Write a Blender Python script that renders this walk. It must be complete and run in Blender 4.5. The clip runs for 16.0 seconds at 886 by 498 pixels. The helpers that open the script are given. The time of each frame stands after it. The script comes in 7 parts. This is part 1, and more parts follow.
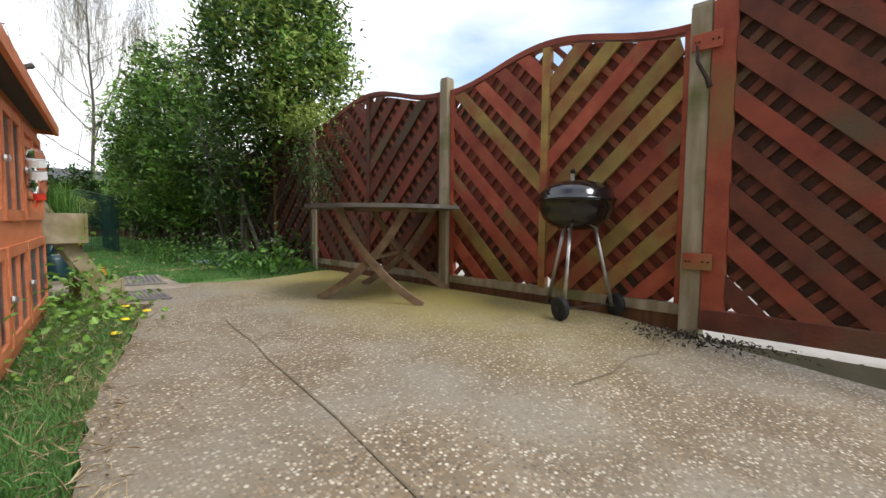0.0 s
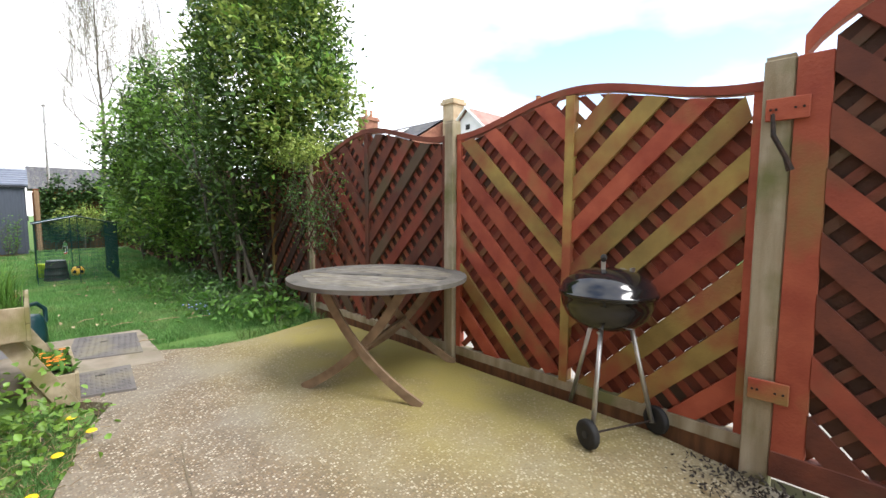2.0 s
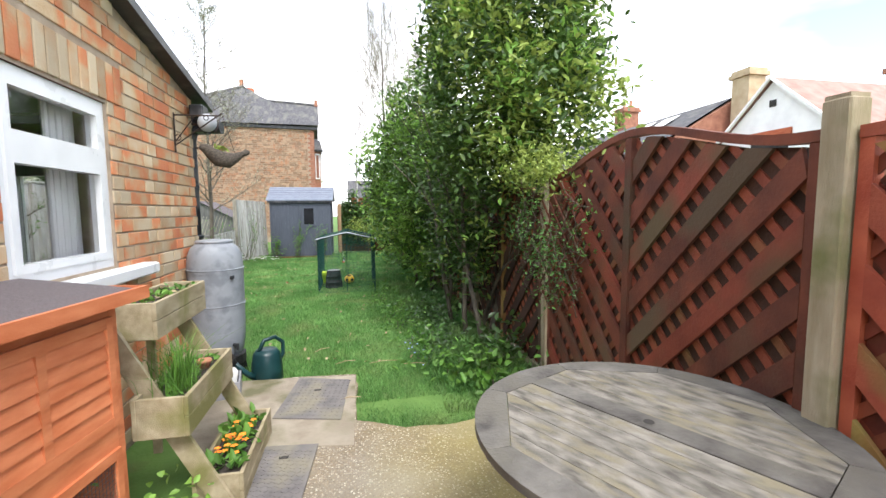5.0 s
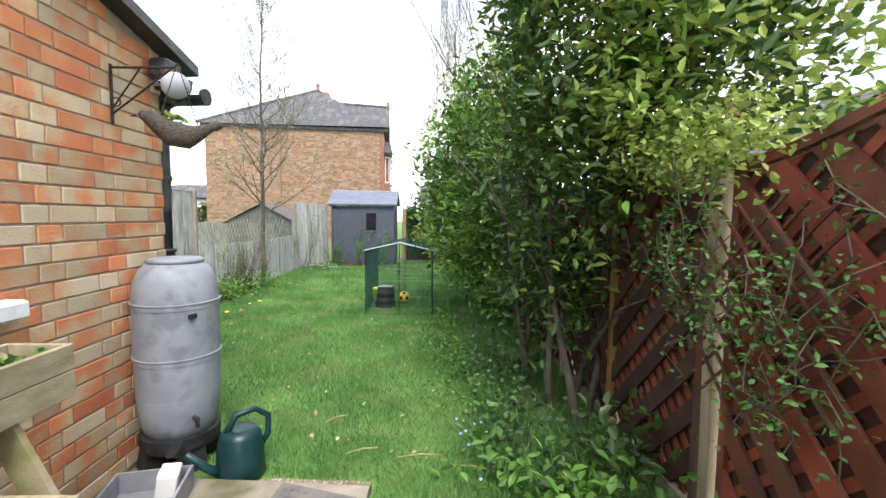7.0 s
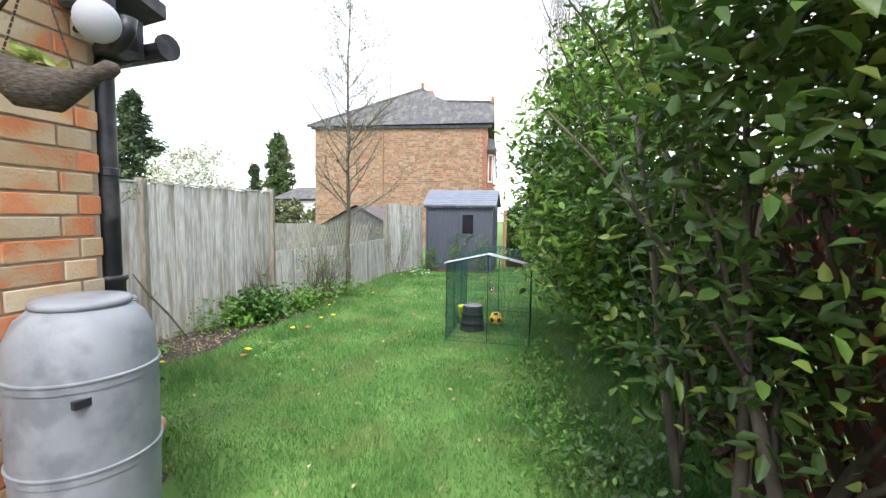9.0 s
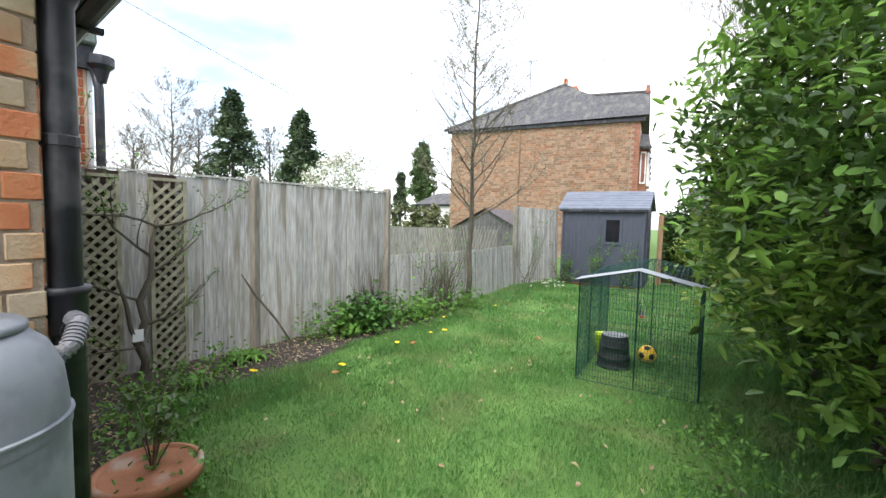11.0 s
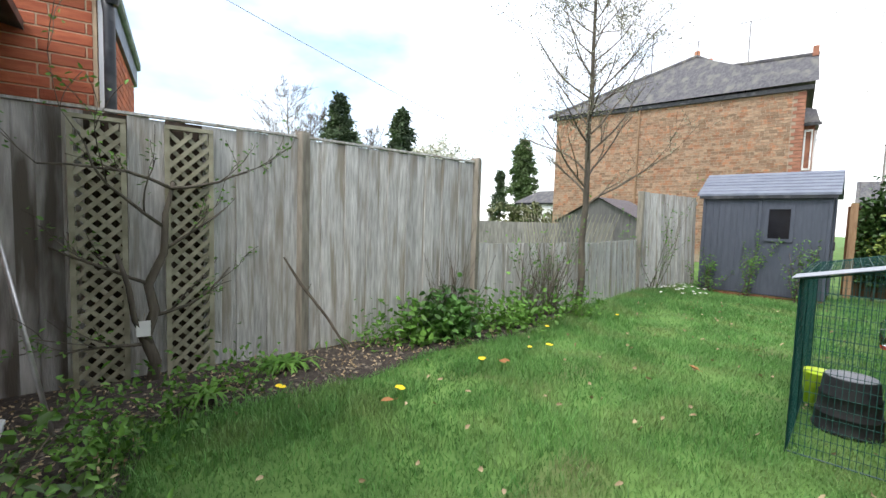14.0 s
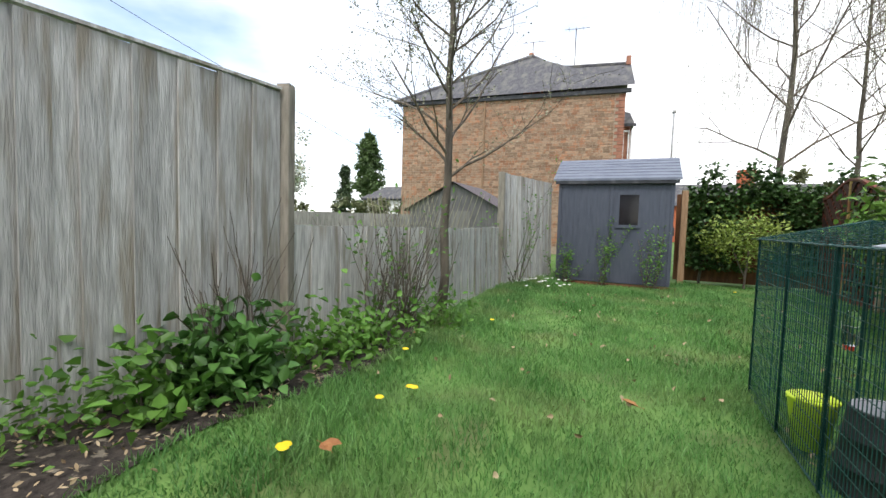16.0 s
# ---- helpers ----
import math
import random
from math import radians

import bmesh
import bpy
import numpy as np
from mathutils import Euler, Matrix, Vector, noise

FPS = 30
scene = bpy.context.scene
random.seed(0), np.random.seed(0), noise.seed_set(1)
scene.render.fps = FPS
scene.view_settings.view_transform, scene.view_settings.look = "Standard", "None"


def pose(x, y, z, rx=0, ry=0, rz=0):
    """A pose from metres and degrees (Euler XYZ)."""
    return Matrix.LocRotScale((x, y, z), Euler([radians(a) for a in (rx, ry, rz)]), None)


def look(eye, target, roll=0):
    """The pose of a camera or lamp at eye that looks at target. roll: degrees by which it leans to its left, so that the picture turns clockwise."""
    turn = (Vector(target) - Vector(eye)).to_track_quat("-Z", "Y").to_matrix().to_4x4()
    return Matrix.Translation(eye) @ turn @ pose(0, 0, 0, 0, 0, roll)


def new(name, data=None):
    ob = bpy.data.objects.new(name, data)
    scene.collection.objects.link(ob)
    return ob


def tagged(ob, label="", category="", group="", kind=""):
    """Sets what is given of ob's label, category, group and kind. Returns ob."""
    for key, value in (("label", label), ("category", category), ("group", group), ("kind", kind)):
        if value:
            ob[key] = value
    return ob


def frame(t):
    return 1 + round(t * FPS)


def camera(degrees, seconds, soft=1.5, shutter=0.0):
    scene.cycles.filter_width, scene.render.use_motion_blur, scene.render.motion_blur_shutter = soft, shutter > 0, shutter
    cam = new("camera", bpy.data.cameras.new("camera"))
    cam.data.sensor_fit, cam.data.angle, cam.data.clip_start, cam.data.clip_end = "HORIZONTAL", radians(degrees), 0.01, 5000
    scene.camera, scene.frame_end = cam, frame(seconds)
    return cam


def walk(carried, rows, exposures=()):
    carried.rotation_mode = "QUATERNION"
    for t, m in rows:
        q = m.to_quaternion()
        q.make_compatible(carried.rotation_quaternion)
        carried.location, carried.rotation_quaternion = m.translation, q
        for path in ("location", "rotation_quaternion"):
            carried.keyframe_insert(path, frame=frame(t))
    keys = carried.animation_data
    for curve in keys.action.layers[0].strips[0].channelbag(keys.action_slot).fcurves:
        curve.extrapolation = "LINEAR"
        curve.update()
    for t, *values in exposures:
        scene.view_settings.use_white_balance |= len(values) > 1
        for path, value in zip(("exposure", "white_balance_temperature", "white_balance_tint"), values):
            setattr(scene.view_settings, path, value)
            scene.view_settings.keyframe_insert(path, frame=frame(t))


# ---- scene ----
cam = camera(91.8, 16.0)
PATH = [
    (0, (-3.027, -2.91, 0.66), (-1.585, -1.53, 0.527), 0.5),
    (0.5, (-2.932, -2.819, 0.82), (-1.496, -1.435, 0.674), 0.5),
    (1, (-2.83, -2.731, 0.978), (-1.399, -1.343, 0.82), 0.4),
    (1.5, (-2.708, -2.66, 1.118), (-1.287, -1.262, 0.957), 0.3),
    (2, (-2.543, -2.567, 1.269), (-1.157, -1.135, 1.097), 0.2),
    (2.5, (-2.427, -2.42, 1.373), (-1.151, -0.889, 1.2), 0.3),
    (3, (-2.3, -2.185, 1.458), (-1.179, -0.537, 1.29), 0.4),
    (3.5, (-2.174, -1.992, 1.527), (-1.226, -0.24, 1.354), 0.2),
    (4, (-2.013, -1.763, 1.566), (-1.257, 0.081, 1.394), 0.1),
    (4.5, (-1.889, -1.542, 1.582), (-1.319, 0.368, 1.409), -0.1),
    (4.7, (-1.821, -1.446, 1.606), (-1.324, 0.483, 1.425), -0.3),
    (6.8, (-1.408, 0.225, 1.618), (-1.315, 2.218, 1.471), 1.0),
    (7, (-1.406, 0.415, 1.629), (-1.336, 2.408, 1.479), 0.7),
    (7.5, (-1.388, 0.836, 1.659), (-1.405, 2.83, 1.511), 1.0),
    (8, (-1.339, 1.225, 1.69), (-1.471, 3.215, 1.544), 1.1),
    (8.5, (-1.26, 1.584, 1.701), (-1.541, 3.559, 1.554), 1.2),
    (10.8, (-1.407, 2.935, 1.634), (-2.347, 4.694, 1.48), 0.8),
    (11, (-1.415, 3.025, 1.642), (-2.43, 4.743, 1.502), 1.4),
    (11.5, (-1.471, 3.222, 1.668), (-2.671, 4.816, 1.525), 1.5),
    (12, (-1.556, 3.429, 1.666), (-2.9, 4.903, 1.521), 1.6),
    (12.5, (-1.669, 3.613, 1.618), (-3.046, 5.057, 1.477), 1.7),
    (13, (-1.827, 3.797, 1.536), (-3.21, 5.235, 1.4), 1.7),
    (13.5, (-1.997, 4.023, 1.448), (-3.382, 5.46, 1.308), 1.8),
    (14, (-2.247, 4.315, 1.328), (-3.625, 5.758, 1.187), 1.8),
    (14.5, (-2.5, 4.632, 1.224), (-3.836, 6.113, 1.085), 1.7),
    (15, (-2.801, 5.067, 1.093), (-4.027, 6.641, 0.958), 1.6),
    (15.5, (-3.039, 5.477, 1.063), (-4.129, 7.148, 0.926), 1.6),
    (16, (-3.265, 5.961, 1.078), (-4.064, 7.79, 0.956), 1.7),
]
EXPO = [(0, .44), (1.5, .84), (2.5, 1.08), (3.5, 1.18), (4.7, 1.2), (7, 1.18), (8.5, 1.26), (11, 1.0), (12.5, .90), (14, .86), (16, .58)]
walk(cam, [(t, look(eye, target, roll)) for t, eye, target, roll in PATH], EXPO)

# ---- light ----
ELEV, AZ = radians(56), radians(168)
w = bpy.data.worlds.new("sky")
scene.world = w
w.use_nodes = True
wt = w.node_tree
wn = wt.nodes
sky = wn.new("ShaderNodeTexSky")
sky.sky_type, sky.sun_disc, sky.sun_elevation, sky.sun_rotation = "NISHITA", False, ELEV, AZ
bright = wn.new("ShaderNodeVectorMath")
bright.operation = "SCALE"
bright.inputs["Scale"].default_value = 1.3
wt.links.new(sky.outputs[0], bright.inputs[0])
tc = wn.new("ShaderNodeTexCoord")
mp = wn.new("ShaderNodeMapping")
mp.inputs["Scale"].default_value = (1, 1, 2.4)
cl = wn.new("ShaderNodeTexNoise")
cl.inputs["Scale"].default_value, cl.inputs["Detail"].default_value, cl.inputs["Roughness"].default_value = 1.3, 6, 0.5
cr = wn.new("ShaderNodeValToRGB")
cr.color_ramp.elements[0].position, cr.color_ramp.elements[1].position = 0.35, 0.60
cr.color_ramp.elements[0].color = (.05, .05, .05, 1)
mx = wn.new("ShaderNodeMix")
mx.data_type = "RGBA"
mx.inputs["B"].default_value = (8.4, 8.5, 8.7, 1)
wt.links.new(tc.outputs["Generated"], mp.inputs[0])
wt.links.new(mp.outputs[0], cl.inputs[0])
wt.links.new(cl.outputs[0], cr.inputs[0])
wt.links.new(cr.outputs[0], mx.inputs["Factor"])
wt.links.new(bright.outputs[0], mx.inputs["A"])
wt.links.new(mx.outputs["Result"], wn["Background"].inputs[0])
wn["Background"].inputs[1].default_value = 0.15
sun = new("sun", bpy.data.lights.new("sun", "SUN"))
sun.data.energy, sun.data.angle, sun.data.color = 1.7, radians(24), (1.0, 0.975, 0.935)
sun.matrix_world = look((0, 0, 0), (-math.sin(AZ) * math.cos(ELEV), -math.cos(AZ) * math.cos(ELEV), -math.sin(ELEV)))

# ---- materials ----
MATS = {}


def surf(name, c1, c2, scale=6.0, rough=0.8, bump=0.25, bscale=60.0, stretch=(1, 1, 1), stain=None, sscale=0.8,
         samount=(0.5, 0.65), metal=0.0, vary=0.0, island=0.0, coat=0.0, trans=0.0, spec=0.4):
    """A surface with two scales of colour, an optional stain, fine relief, and a change from piece to piece."""
    m = bpy.data.materials.new(name)
    m.use_nodes = True
    t = m.node_tree
    n, k = t.nodes, t.links
    p = n["Principled BSDF"]
    co = n.new("ShaderNodeTexCoord")
    mp = n.new("ShaderNodeMapping")
    mp.inputs["Scale"].default_value = stretch
    k.new(co.outputs["Object"], mp.inputs[0])
    vec = mp.outputs[0]
    oi = n.new("ShaderNodeObjectInfo")
    if vary:
        ad = n.new("ShaderNodeVectorMath")
        ad.operation = "ADD"
        sc = n.new("ShaderNodeMath")
        sc.operation = "MULTIPLY"
        sc.inputs[1].default_value = 37.0
        k.new(oi.outputs["Random"], sc.inputs[0])
        k.new(mp.outputs[0], ad.inputs[0])
        k.new(sc.outputs[0], ad.inputs[1])
        vec = ad.outputs[0]
    n1 = n.new("ShaderNodeTexNoise")
    n1.inputs["Scale"].default_value, n1.inputs["Detail"].default_value = scale, 5
    k.new(vec, n1.inputs[0])
    r1 = n.new("ShaderNodeValToRGB")
    r1.color_ramp.elements[0].position, r1.color_ramp.elements[1].position = 0.33, 0.67
    r1.color_ramp.elements[0].color, r1.color_ramp.elements[1].color = (*c1, 1), (*c2, 1)
    k.new(n1.outputs[0], r1.inputs[0])
    col = r1.outputs[0]
    if stain:
        n2 = n.new("ShaderNodeTexNoise")
        n2.inputs["Scale"].default_value, n2.inputs["Detail"].default_value = sscale, 4
        k.new(vec if vary else co.outputs["Object"], n2.inputs[0])
        r2 = n.new("ShaderNodeValToRGB")
        r2.color_ramp.elements[0].position, r2.color_ramp.elements[1].position = samount
        k.new(n2.outputs[0], r2.inputs[0])
        m2 = n.new("ShaderNodeMix")
        m2.data_type = "RGBA"
        m2.inputs["B"].default_value = (*stain, 1)
        k.new(r2.outputs[0], m2.inputs["Factor"])
        k.new(col, m2.inputs["A"])
        col = m2.outputs["Result"]
    for amount, out in ((vary, oi.outputs["Random"]), (island, None)):
        if amount:
            if out is None:
                out = n.new("ShaderNodeNewGeometry").outputs["Random Per Island"]
            mr = n.new("ShaderNodeMapRange")
            mr.inputs["To Min"].default_value, mr.inputs["To Max"].default_value = 1 - amount, 1 + amount
            k.new(out, mr.inputs[0])
            hs = n.new("ShaderNodeHueSaturation")
            k.new(mr.outputs[0], hs.inputs["Value"])
            k.new(col, hs.inputs["Color"])
            col = hs.outputs[0]
    k.new(col, p.inputs["Base Color"])
    nb = n.new("ShaderNodeTexNoise")
    nb.inputs["Scale"].default_value, nb.inputs["Detail"].default_value = bscale, 4
    k.new(vec, nb.inputs[0])
    bp = n.new("ShaderNodeBump")
    bp.inputs["Strength"].default_value, bp.inputs["Distance"].default_value = bump, 0.01
    k.new(nb.outputs[0], bp.inputs["Height"])
    k.new(bp.outputs[0], p.inputs["Normal"])
    rr = n.new("ShaderNodeMapRange")
    rr.inputs["To Min"].default_value, rr.inputs["To Max"].default_value = max(0, rough - 0.12), min(1, rough + 0.12)
    k.new(n1.outputs[0], rr.inputs[0])
    k.new(rr.outputs[0], p.inputs["Roughness"])
    p.inputs["Metallic"].default_value = metal
    p.inputs["Coat Weight"].default_value = coat
    p.inputs["Specular IOR Level"].default_value = spec
    if trans:
        tr = n.new("ShaderNodeBsdfTranslucent")
        k.new(col, tr.inputs[0])
        ms = n.new("ShaderNodeMixShader")
        ms.inputs[0].default_value = trans
        k.new(p.outputs[0], ms.inputs[1])
        k.new(tr.outputs[0], ms.inputs[2])
        k.new(ms.outputs[0], n["Material Output"].inputs[0])
    MATS[name] = m
    return m


def ramp_colors(m, stops):
    """Gives the first colour ramp of a material more colours."""
    r = [x for x in m.node_tree.nodes if x.type == "VALTORGB"][0].color_ramp
    while len(r.elements) > 1:
        r.elements.remove(r.elements[-1])
    r.elements[0].position, r.elements[0].color = stops[0][0], (*stops[0][1], 1)
    for pos, c in stops[1:]:
        r.elements.new(pos).color = (*c, 1)


OLDT = surf("old_grey_timber", (.13, .125, .115), (.25, .24, .22), 5, .85, .4, 40, stretch=(4, 4, .6), vary=.15)
# concrete with exposed pebbles
PEBBLE = surf("exposed_aggregate", (.155, .12, .08), (.25, .205, .145), 3, .75, .3, 90)
t = PEBBLE.node_tree
n, k = t.nodes, t.links
co = [x for x in n if x.type == "TEX_COORD"][0]
vo = n.new("ShaderNodeTexVoronoi")
vo.inputs["Scale"].default_value = 75
k.new(co.outputs["Object"], vo.inputs[0])
pr = n.new("ShaderNodeValToRGB")
pr.color_ramp.elements[0].color, pr.color_ramp.elements[0].position = (.10, .08, .06, 1), 0.0
pr.color_ramp.elements[1].color, pr.color_ramp.elements[1].position = (.66, .60, .48, 1), 1.0
for q, c in ((.25, (.20, .14, .08)), (.5, (.27, .20, .12)), (.8, (.38, .32, .24))):
    pr.color_ramp.elements.new(q).color = (*c, 1)
sep = n.new("ShaderNodeSeparateColor")
k.new(vo.outputs["Color"], sep.inputs[0])
k.new(sep.outputs[0], pr.inputs[0])
edge = n.new("ShaderNodeValToRGB")
edge.color_ramp.elements[0].position, edge.color_ramp.elements[1].position = 0.35, 0.6
k.new(vo.outputs["Distance"], edge.inputs[0])
base = [x for x in n if x.type == "VALTORGB"][0]
mA = n.new("ShaderNodeMix")
mA.data_type = "RGBA"
k.new(edge.outputs[0], mA.inputs["Factor"])
k.new(pr.outputs[0], mA.inputs["A"])
k.new(base.outputs[0], mA.inputs["B"])
# worn cement patches hide the pebbles
nw = n.new("ShaderNodeTexNoise")
nw.inputs["Scale"].default_value, nw.inputs["Detail"].default_value = 1.5, 7
k.new(co.outputs["Object"], nw.inputs[0])
wr = n.new("ShaderNodeValToRGB")
wr.color_ramp.elements[0].position, wr.color_ramp.elements[1].position = 0.46, 0.70
wr.color_ramp.elements[1].color = (.68, .68, .68, 1)
k.new(nw.outputs[0], wr.inputs[0])
mB = n.new("ShaderNodeMix")
mB.data_type = "RGBA"
mB.inputs["B"].default_value = (.27, .25, .205, 1)
k.new(wr.outputs[0], mB.inputs["Factor"])
k.new(mA.outputs["Result"], mB.inputs["A"])
# yellow lichen near the fence: strongest where x > -1.6 and y > -2
sx = n.new("ShaderNodeSeparateXYZ")
k.new(co.outputs["Object"], sx.inputs[0])
ma = n.new("ShaderNodeMapRange")
ma.inputs["From Min"].default_value, ma.inputs["From Max"].default_value = -1.75, -0.35
k.new(sx.outputs[0], ma.inputs[0])
mb_ = n.new("ShaderNodeMapRange")
mb_.inputs["From Min"].default_value, mb_.inputs["From Max"].default_value = -2.4, -0.6
k.new(sx.outputs[1], mb_.inputs[0])
mu = n.new("ShaderNodeMath")
mu.operation = "MULTIPLY"
k.new(ma.outputs[0], mu.inputs[0])
k.new(mb_.outputs[0], mu.inputs[1])
ny = n.new("ShaderNodeTexNoise")
ny.inputs["Scale"].default_value, ny.inputs["Detail"].default_value = 2.6, 6
k.new(co.outputs["Object"], ny.inputs[0])
m2_ = n.new("ShaderNodeMath")
m2_.operation, m2_.use_clamp = "MULTIPLY", True
k.new(mu.outputs[0], m2_.inputs[0])
k.new(ny.outputs[0], m2_.inputs[1])
m3_ = n.new("ShaderNodeMath")
m3_.operation, m3_.use_clamp = "MULTIPLY", True
m3_.inputs[1].default_value = 2.1
k.new(m2_.outputs[0], m3_.inputs[0])
mC = n.new("ShaderNodeMix")
mC.data_type = "RGBA"
mC.inputs["B"].default_value = (.31, .26, .08, 1)
k.new(m3_.outputs[0], mC.inputs["Factor"])
k.new(mB.outputs["Result"], mC.inputs["A"])
k.new(mC.outputs["Result"], n["Principled BSDF"].inputs["Base Color"])
bp = [x for x in n if x.type == "BUMP"][0]
k.new(vo.outputs["Distance"], bp.inputs["Height"])
bp.inputs["Strength"].default_value, bp.inputs["Distance"].default_value, bp.invert = 0.5, 0.006, True

GRASS = surf("lawn_soil", (.07, .15, .03), (.14, .25, .06), 2.2, .95, .6, 40, stain=(.12, .13, .05), sscale=1.3, samount=(.58, .72))
BLADE = surf("grass_blade", (.09, .225, .055), (.17, .345, .10), 1.2, .6, 0, 40, island=.35, trans=.35, stain=(.22, .31, .11), sscale=1.7, samount=(.48, .68))
SOIL = surf("bed_soil", (.022, .017, .014), (.065, .052, .043), 25, .95, .9, 50, stain=(.2, .17, .13), sscale=18, samount=(.6, .66))
SLAB = surf("grey_cover", (.12, .11, .11), (.19, .175, .165), 8, .75, .4, 30, stain=(.22, .2, .15), sscale=3)
PATHC = surf("path_concrete", (.24, .20, .15), (.38, .33, .26), 5, .85, .5, 60, stain=(.14, .13, .07), sscale=2.5)
PAVING = surf("pale_paving", (.30, .28, .24), (.42, .39, .35), 4, .85, .3, 50)
BRICKR = surf("stock_brick", (.42, .16, .07), (.55, .30, .17), 2.2, .85, .5, 70, vary=.22)
ramp_colors(BRICKR, [(.28, (.50, .14, .065)), (.44, (.56, .22, .10)), (.5, (.50, .33, .19)), (.62, (.52, .42, .29))])
DULLB = surf("dull_red_brick", (.24, .10, .065), (.36, .17, .11), 5, .85, .4, 60)
BRICKO = surf("orange_brick", (.36, .085, .04), (.50, .15, .07), 6, .85, .6, 60, stretch=(1, 1, 6), vary=.22)
MORTAR = surf("mortar", (.30, .23, .17), (.40, .32, .24), 12, .95, .5, 80)
FARBRICK = surf("far_stock_brick", (.23, .145, .095), (.38, .27, .185), 9, .9, .3, 20, stretch=(1.2, 1.2, 5), stain=(.33, .16, .09), sscale=5, island=.3)
REDW = surf("red_stained_timber", (.24, .043, .023), (.36, .088, .045), 5, .65, .3, 60, stretch=(3, 1.2, 1.2), stain=(.22, .13, .045), sscale=1.6, samount=(.56, .70), vary=.25)
# darker copy of the red for back slats, with their shade painted in
REDD = surf("shaded_red_timber", (.10, .02, .012), (.18, .038, .02), 6, .8, .3, 60, stain=(.05, .03, .018), sscale=2, vary=.2, island=.2)
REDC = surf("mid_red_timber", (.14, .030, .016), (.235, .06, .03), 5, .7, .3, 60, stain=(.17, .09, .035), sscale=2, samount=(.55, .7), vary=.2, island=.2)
# near-black copy of the red timber, standing in for deep shade
DARKR = surf("shade_dark_timber", (.035, .018, .012), (.07, .032, .02), 5, .85, .3, 60, vary=.2, island=.2)
GATER = surf("gate_red_timber", (.17, .035, .02), (.26, .06, .033), 5, .7, .3, 60, stain=(.10, .07, .035), sscale=1.6, samount=(.5, .68), vary=.2)
REDF = surf("weathered_red_timber", (.085, .026, .016), (.165, .048, .026), 5, .75, .3, 60, stain=(.09, .06, .035), sscale=1.5, vary=.2, island=.2)
OLIVE = surf("mossy_timber", (.22, .15, .045), (.36, .26, .075), 4, .75, .3, 60, stain=(.26, .075, .035), sscale=2.4, samount=(.46, .66), vary=.2)
POSTW = surf("weathered_post_timber", (.26, .21, .13), (.42, .36, .26), 3, .85, .5, 50, stretch=(5, 5, .7), stain=(.17, .17, .07), sscale=2.5)
FENCEW = surf("silvered_board", (.36, .35, .33), (.61, .595, .57), 6, .85, .9, 14, stretch=(8, 8, .8), stain=(.30, .265, .215), sscale=1.6, samount=(.5, .68), vary=.17)
POSTG = surf("brown_grey_post", (.20, .175, .14), (.34, .305, .25), 6, .85, .6, 40, stretch=(5, 5, .8))
FENCEB = surf("brown_board", (.10, .045, .02), (.20, .09, .04), 5, .85, .5, 40, stretch=(4, 4, .5))
FENCED = surf("stained_grey_board", (.21, .20, .185), (.46, .44, .42), 4, .85, .5, 40, stretch=(4, 4, .5), stain=(.10, .085, .07), sscale=1.8, samount=(.42, .62), vary=.16)
# dark timber that paints in the shade between trellis and fence
BEHIND = surf("trellis_shaded_board", (.055, .04, .03), (.11, .08, .06), 4, .9, .5, 40, stretch=(4, 4, .5), vary=.1)
TRELL = surf("lattice_timber", (.22, .205, .14), (.36, .34, .25), 8, .85, .3, 60, vary=.1, island=.2)
TABLEW = surf("weathered_teak", (.085, .077, .064), (.27, .25, .215), 7, .8, .6, 60, stretch=(3.2, 1.3, 1), stain=(.21, .185, .125), sscale=4.5, samount=(.50, .66), vary=.07)
TABLER = surf("dark_weathered_teak", (.06, .055, .05), (.18, .168, .15), 6, .8, .6, 60, stain=(.13, .12, .10), sscale=5, samount=(.45, .65), vary=.07)
LEGW = surf("weathered_leg_timber", (.15, .10, .06), (.27, .19, .12), 9, .8, .4, 60)
PLANTW = surf("planter_timber", (.27, .22, .13), (.44, .37, .25), 5, .85, .4, 60, stretch=(3, 1, 3), stain=(.2, .19, .07), sscale=3)
ORANGE = surf("orange_stained_timber", (.55, .16, .065), (.68, .24, .11), 6, .5, .2, 60, stretch=(1, 1, 4), vary=.06)
FELT = surf("roofing_felt", (.09, .075, .08), (.16, .14, .145), 150, .95, .6, 300)
SLATE = surf("roof_slate", (.05, .05, .057), (.12, .115, .12), 5, .8, .5, 20, stretch=(3, 1, 1), stain=(.145, .14, .125), sscale=1.2, island=.25, vary=.1)
REDTILE = surf("red_roof_tile", (.30, .16, .13), (.41, .25, .21), 3, .8, .4, 20)
WHITEP = surf("white_render", (.74, .74, .74), (.84, .84, .83), 3, .8, .1, 60)
UPVC = surf("white_plastic_frame", (.78, .79, .80), (.85, .86, .87), 4, .3, .02, 30)
BLACKP = surf("black_gutter_plastic", (.018, .019, .023), (.035, .037, .043), 9, .42, .08, 40, stain=(.08, .08, .085), sscale=5)
BUTTG = surf("grey_butt_plastic", (.22, .24, .27), (.29, .31, .34), 5, .5, .15, 60, stain=(.18, .195, .22), sscale=7)
PIPEG = surf("grey_hose", (.22, .22, .24), (.32, .32, .34), 9, .5, .1, 60)
CANG = surf("dark_green_plastic", (.006, .030, .034), (.010, .050, .055), 9, .35, .08, 60)
SHEDG = surf("slate_grey_resin", (.058, .067, .09), (.08, .09, .117), 6, .55, .15, 60, stretch=(4, 4, .6))
SHEDR = surf("grey_resin_roof", (.13, .145, .19), (.18, .20, .245), 5, .5, .15, 30)
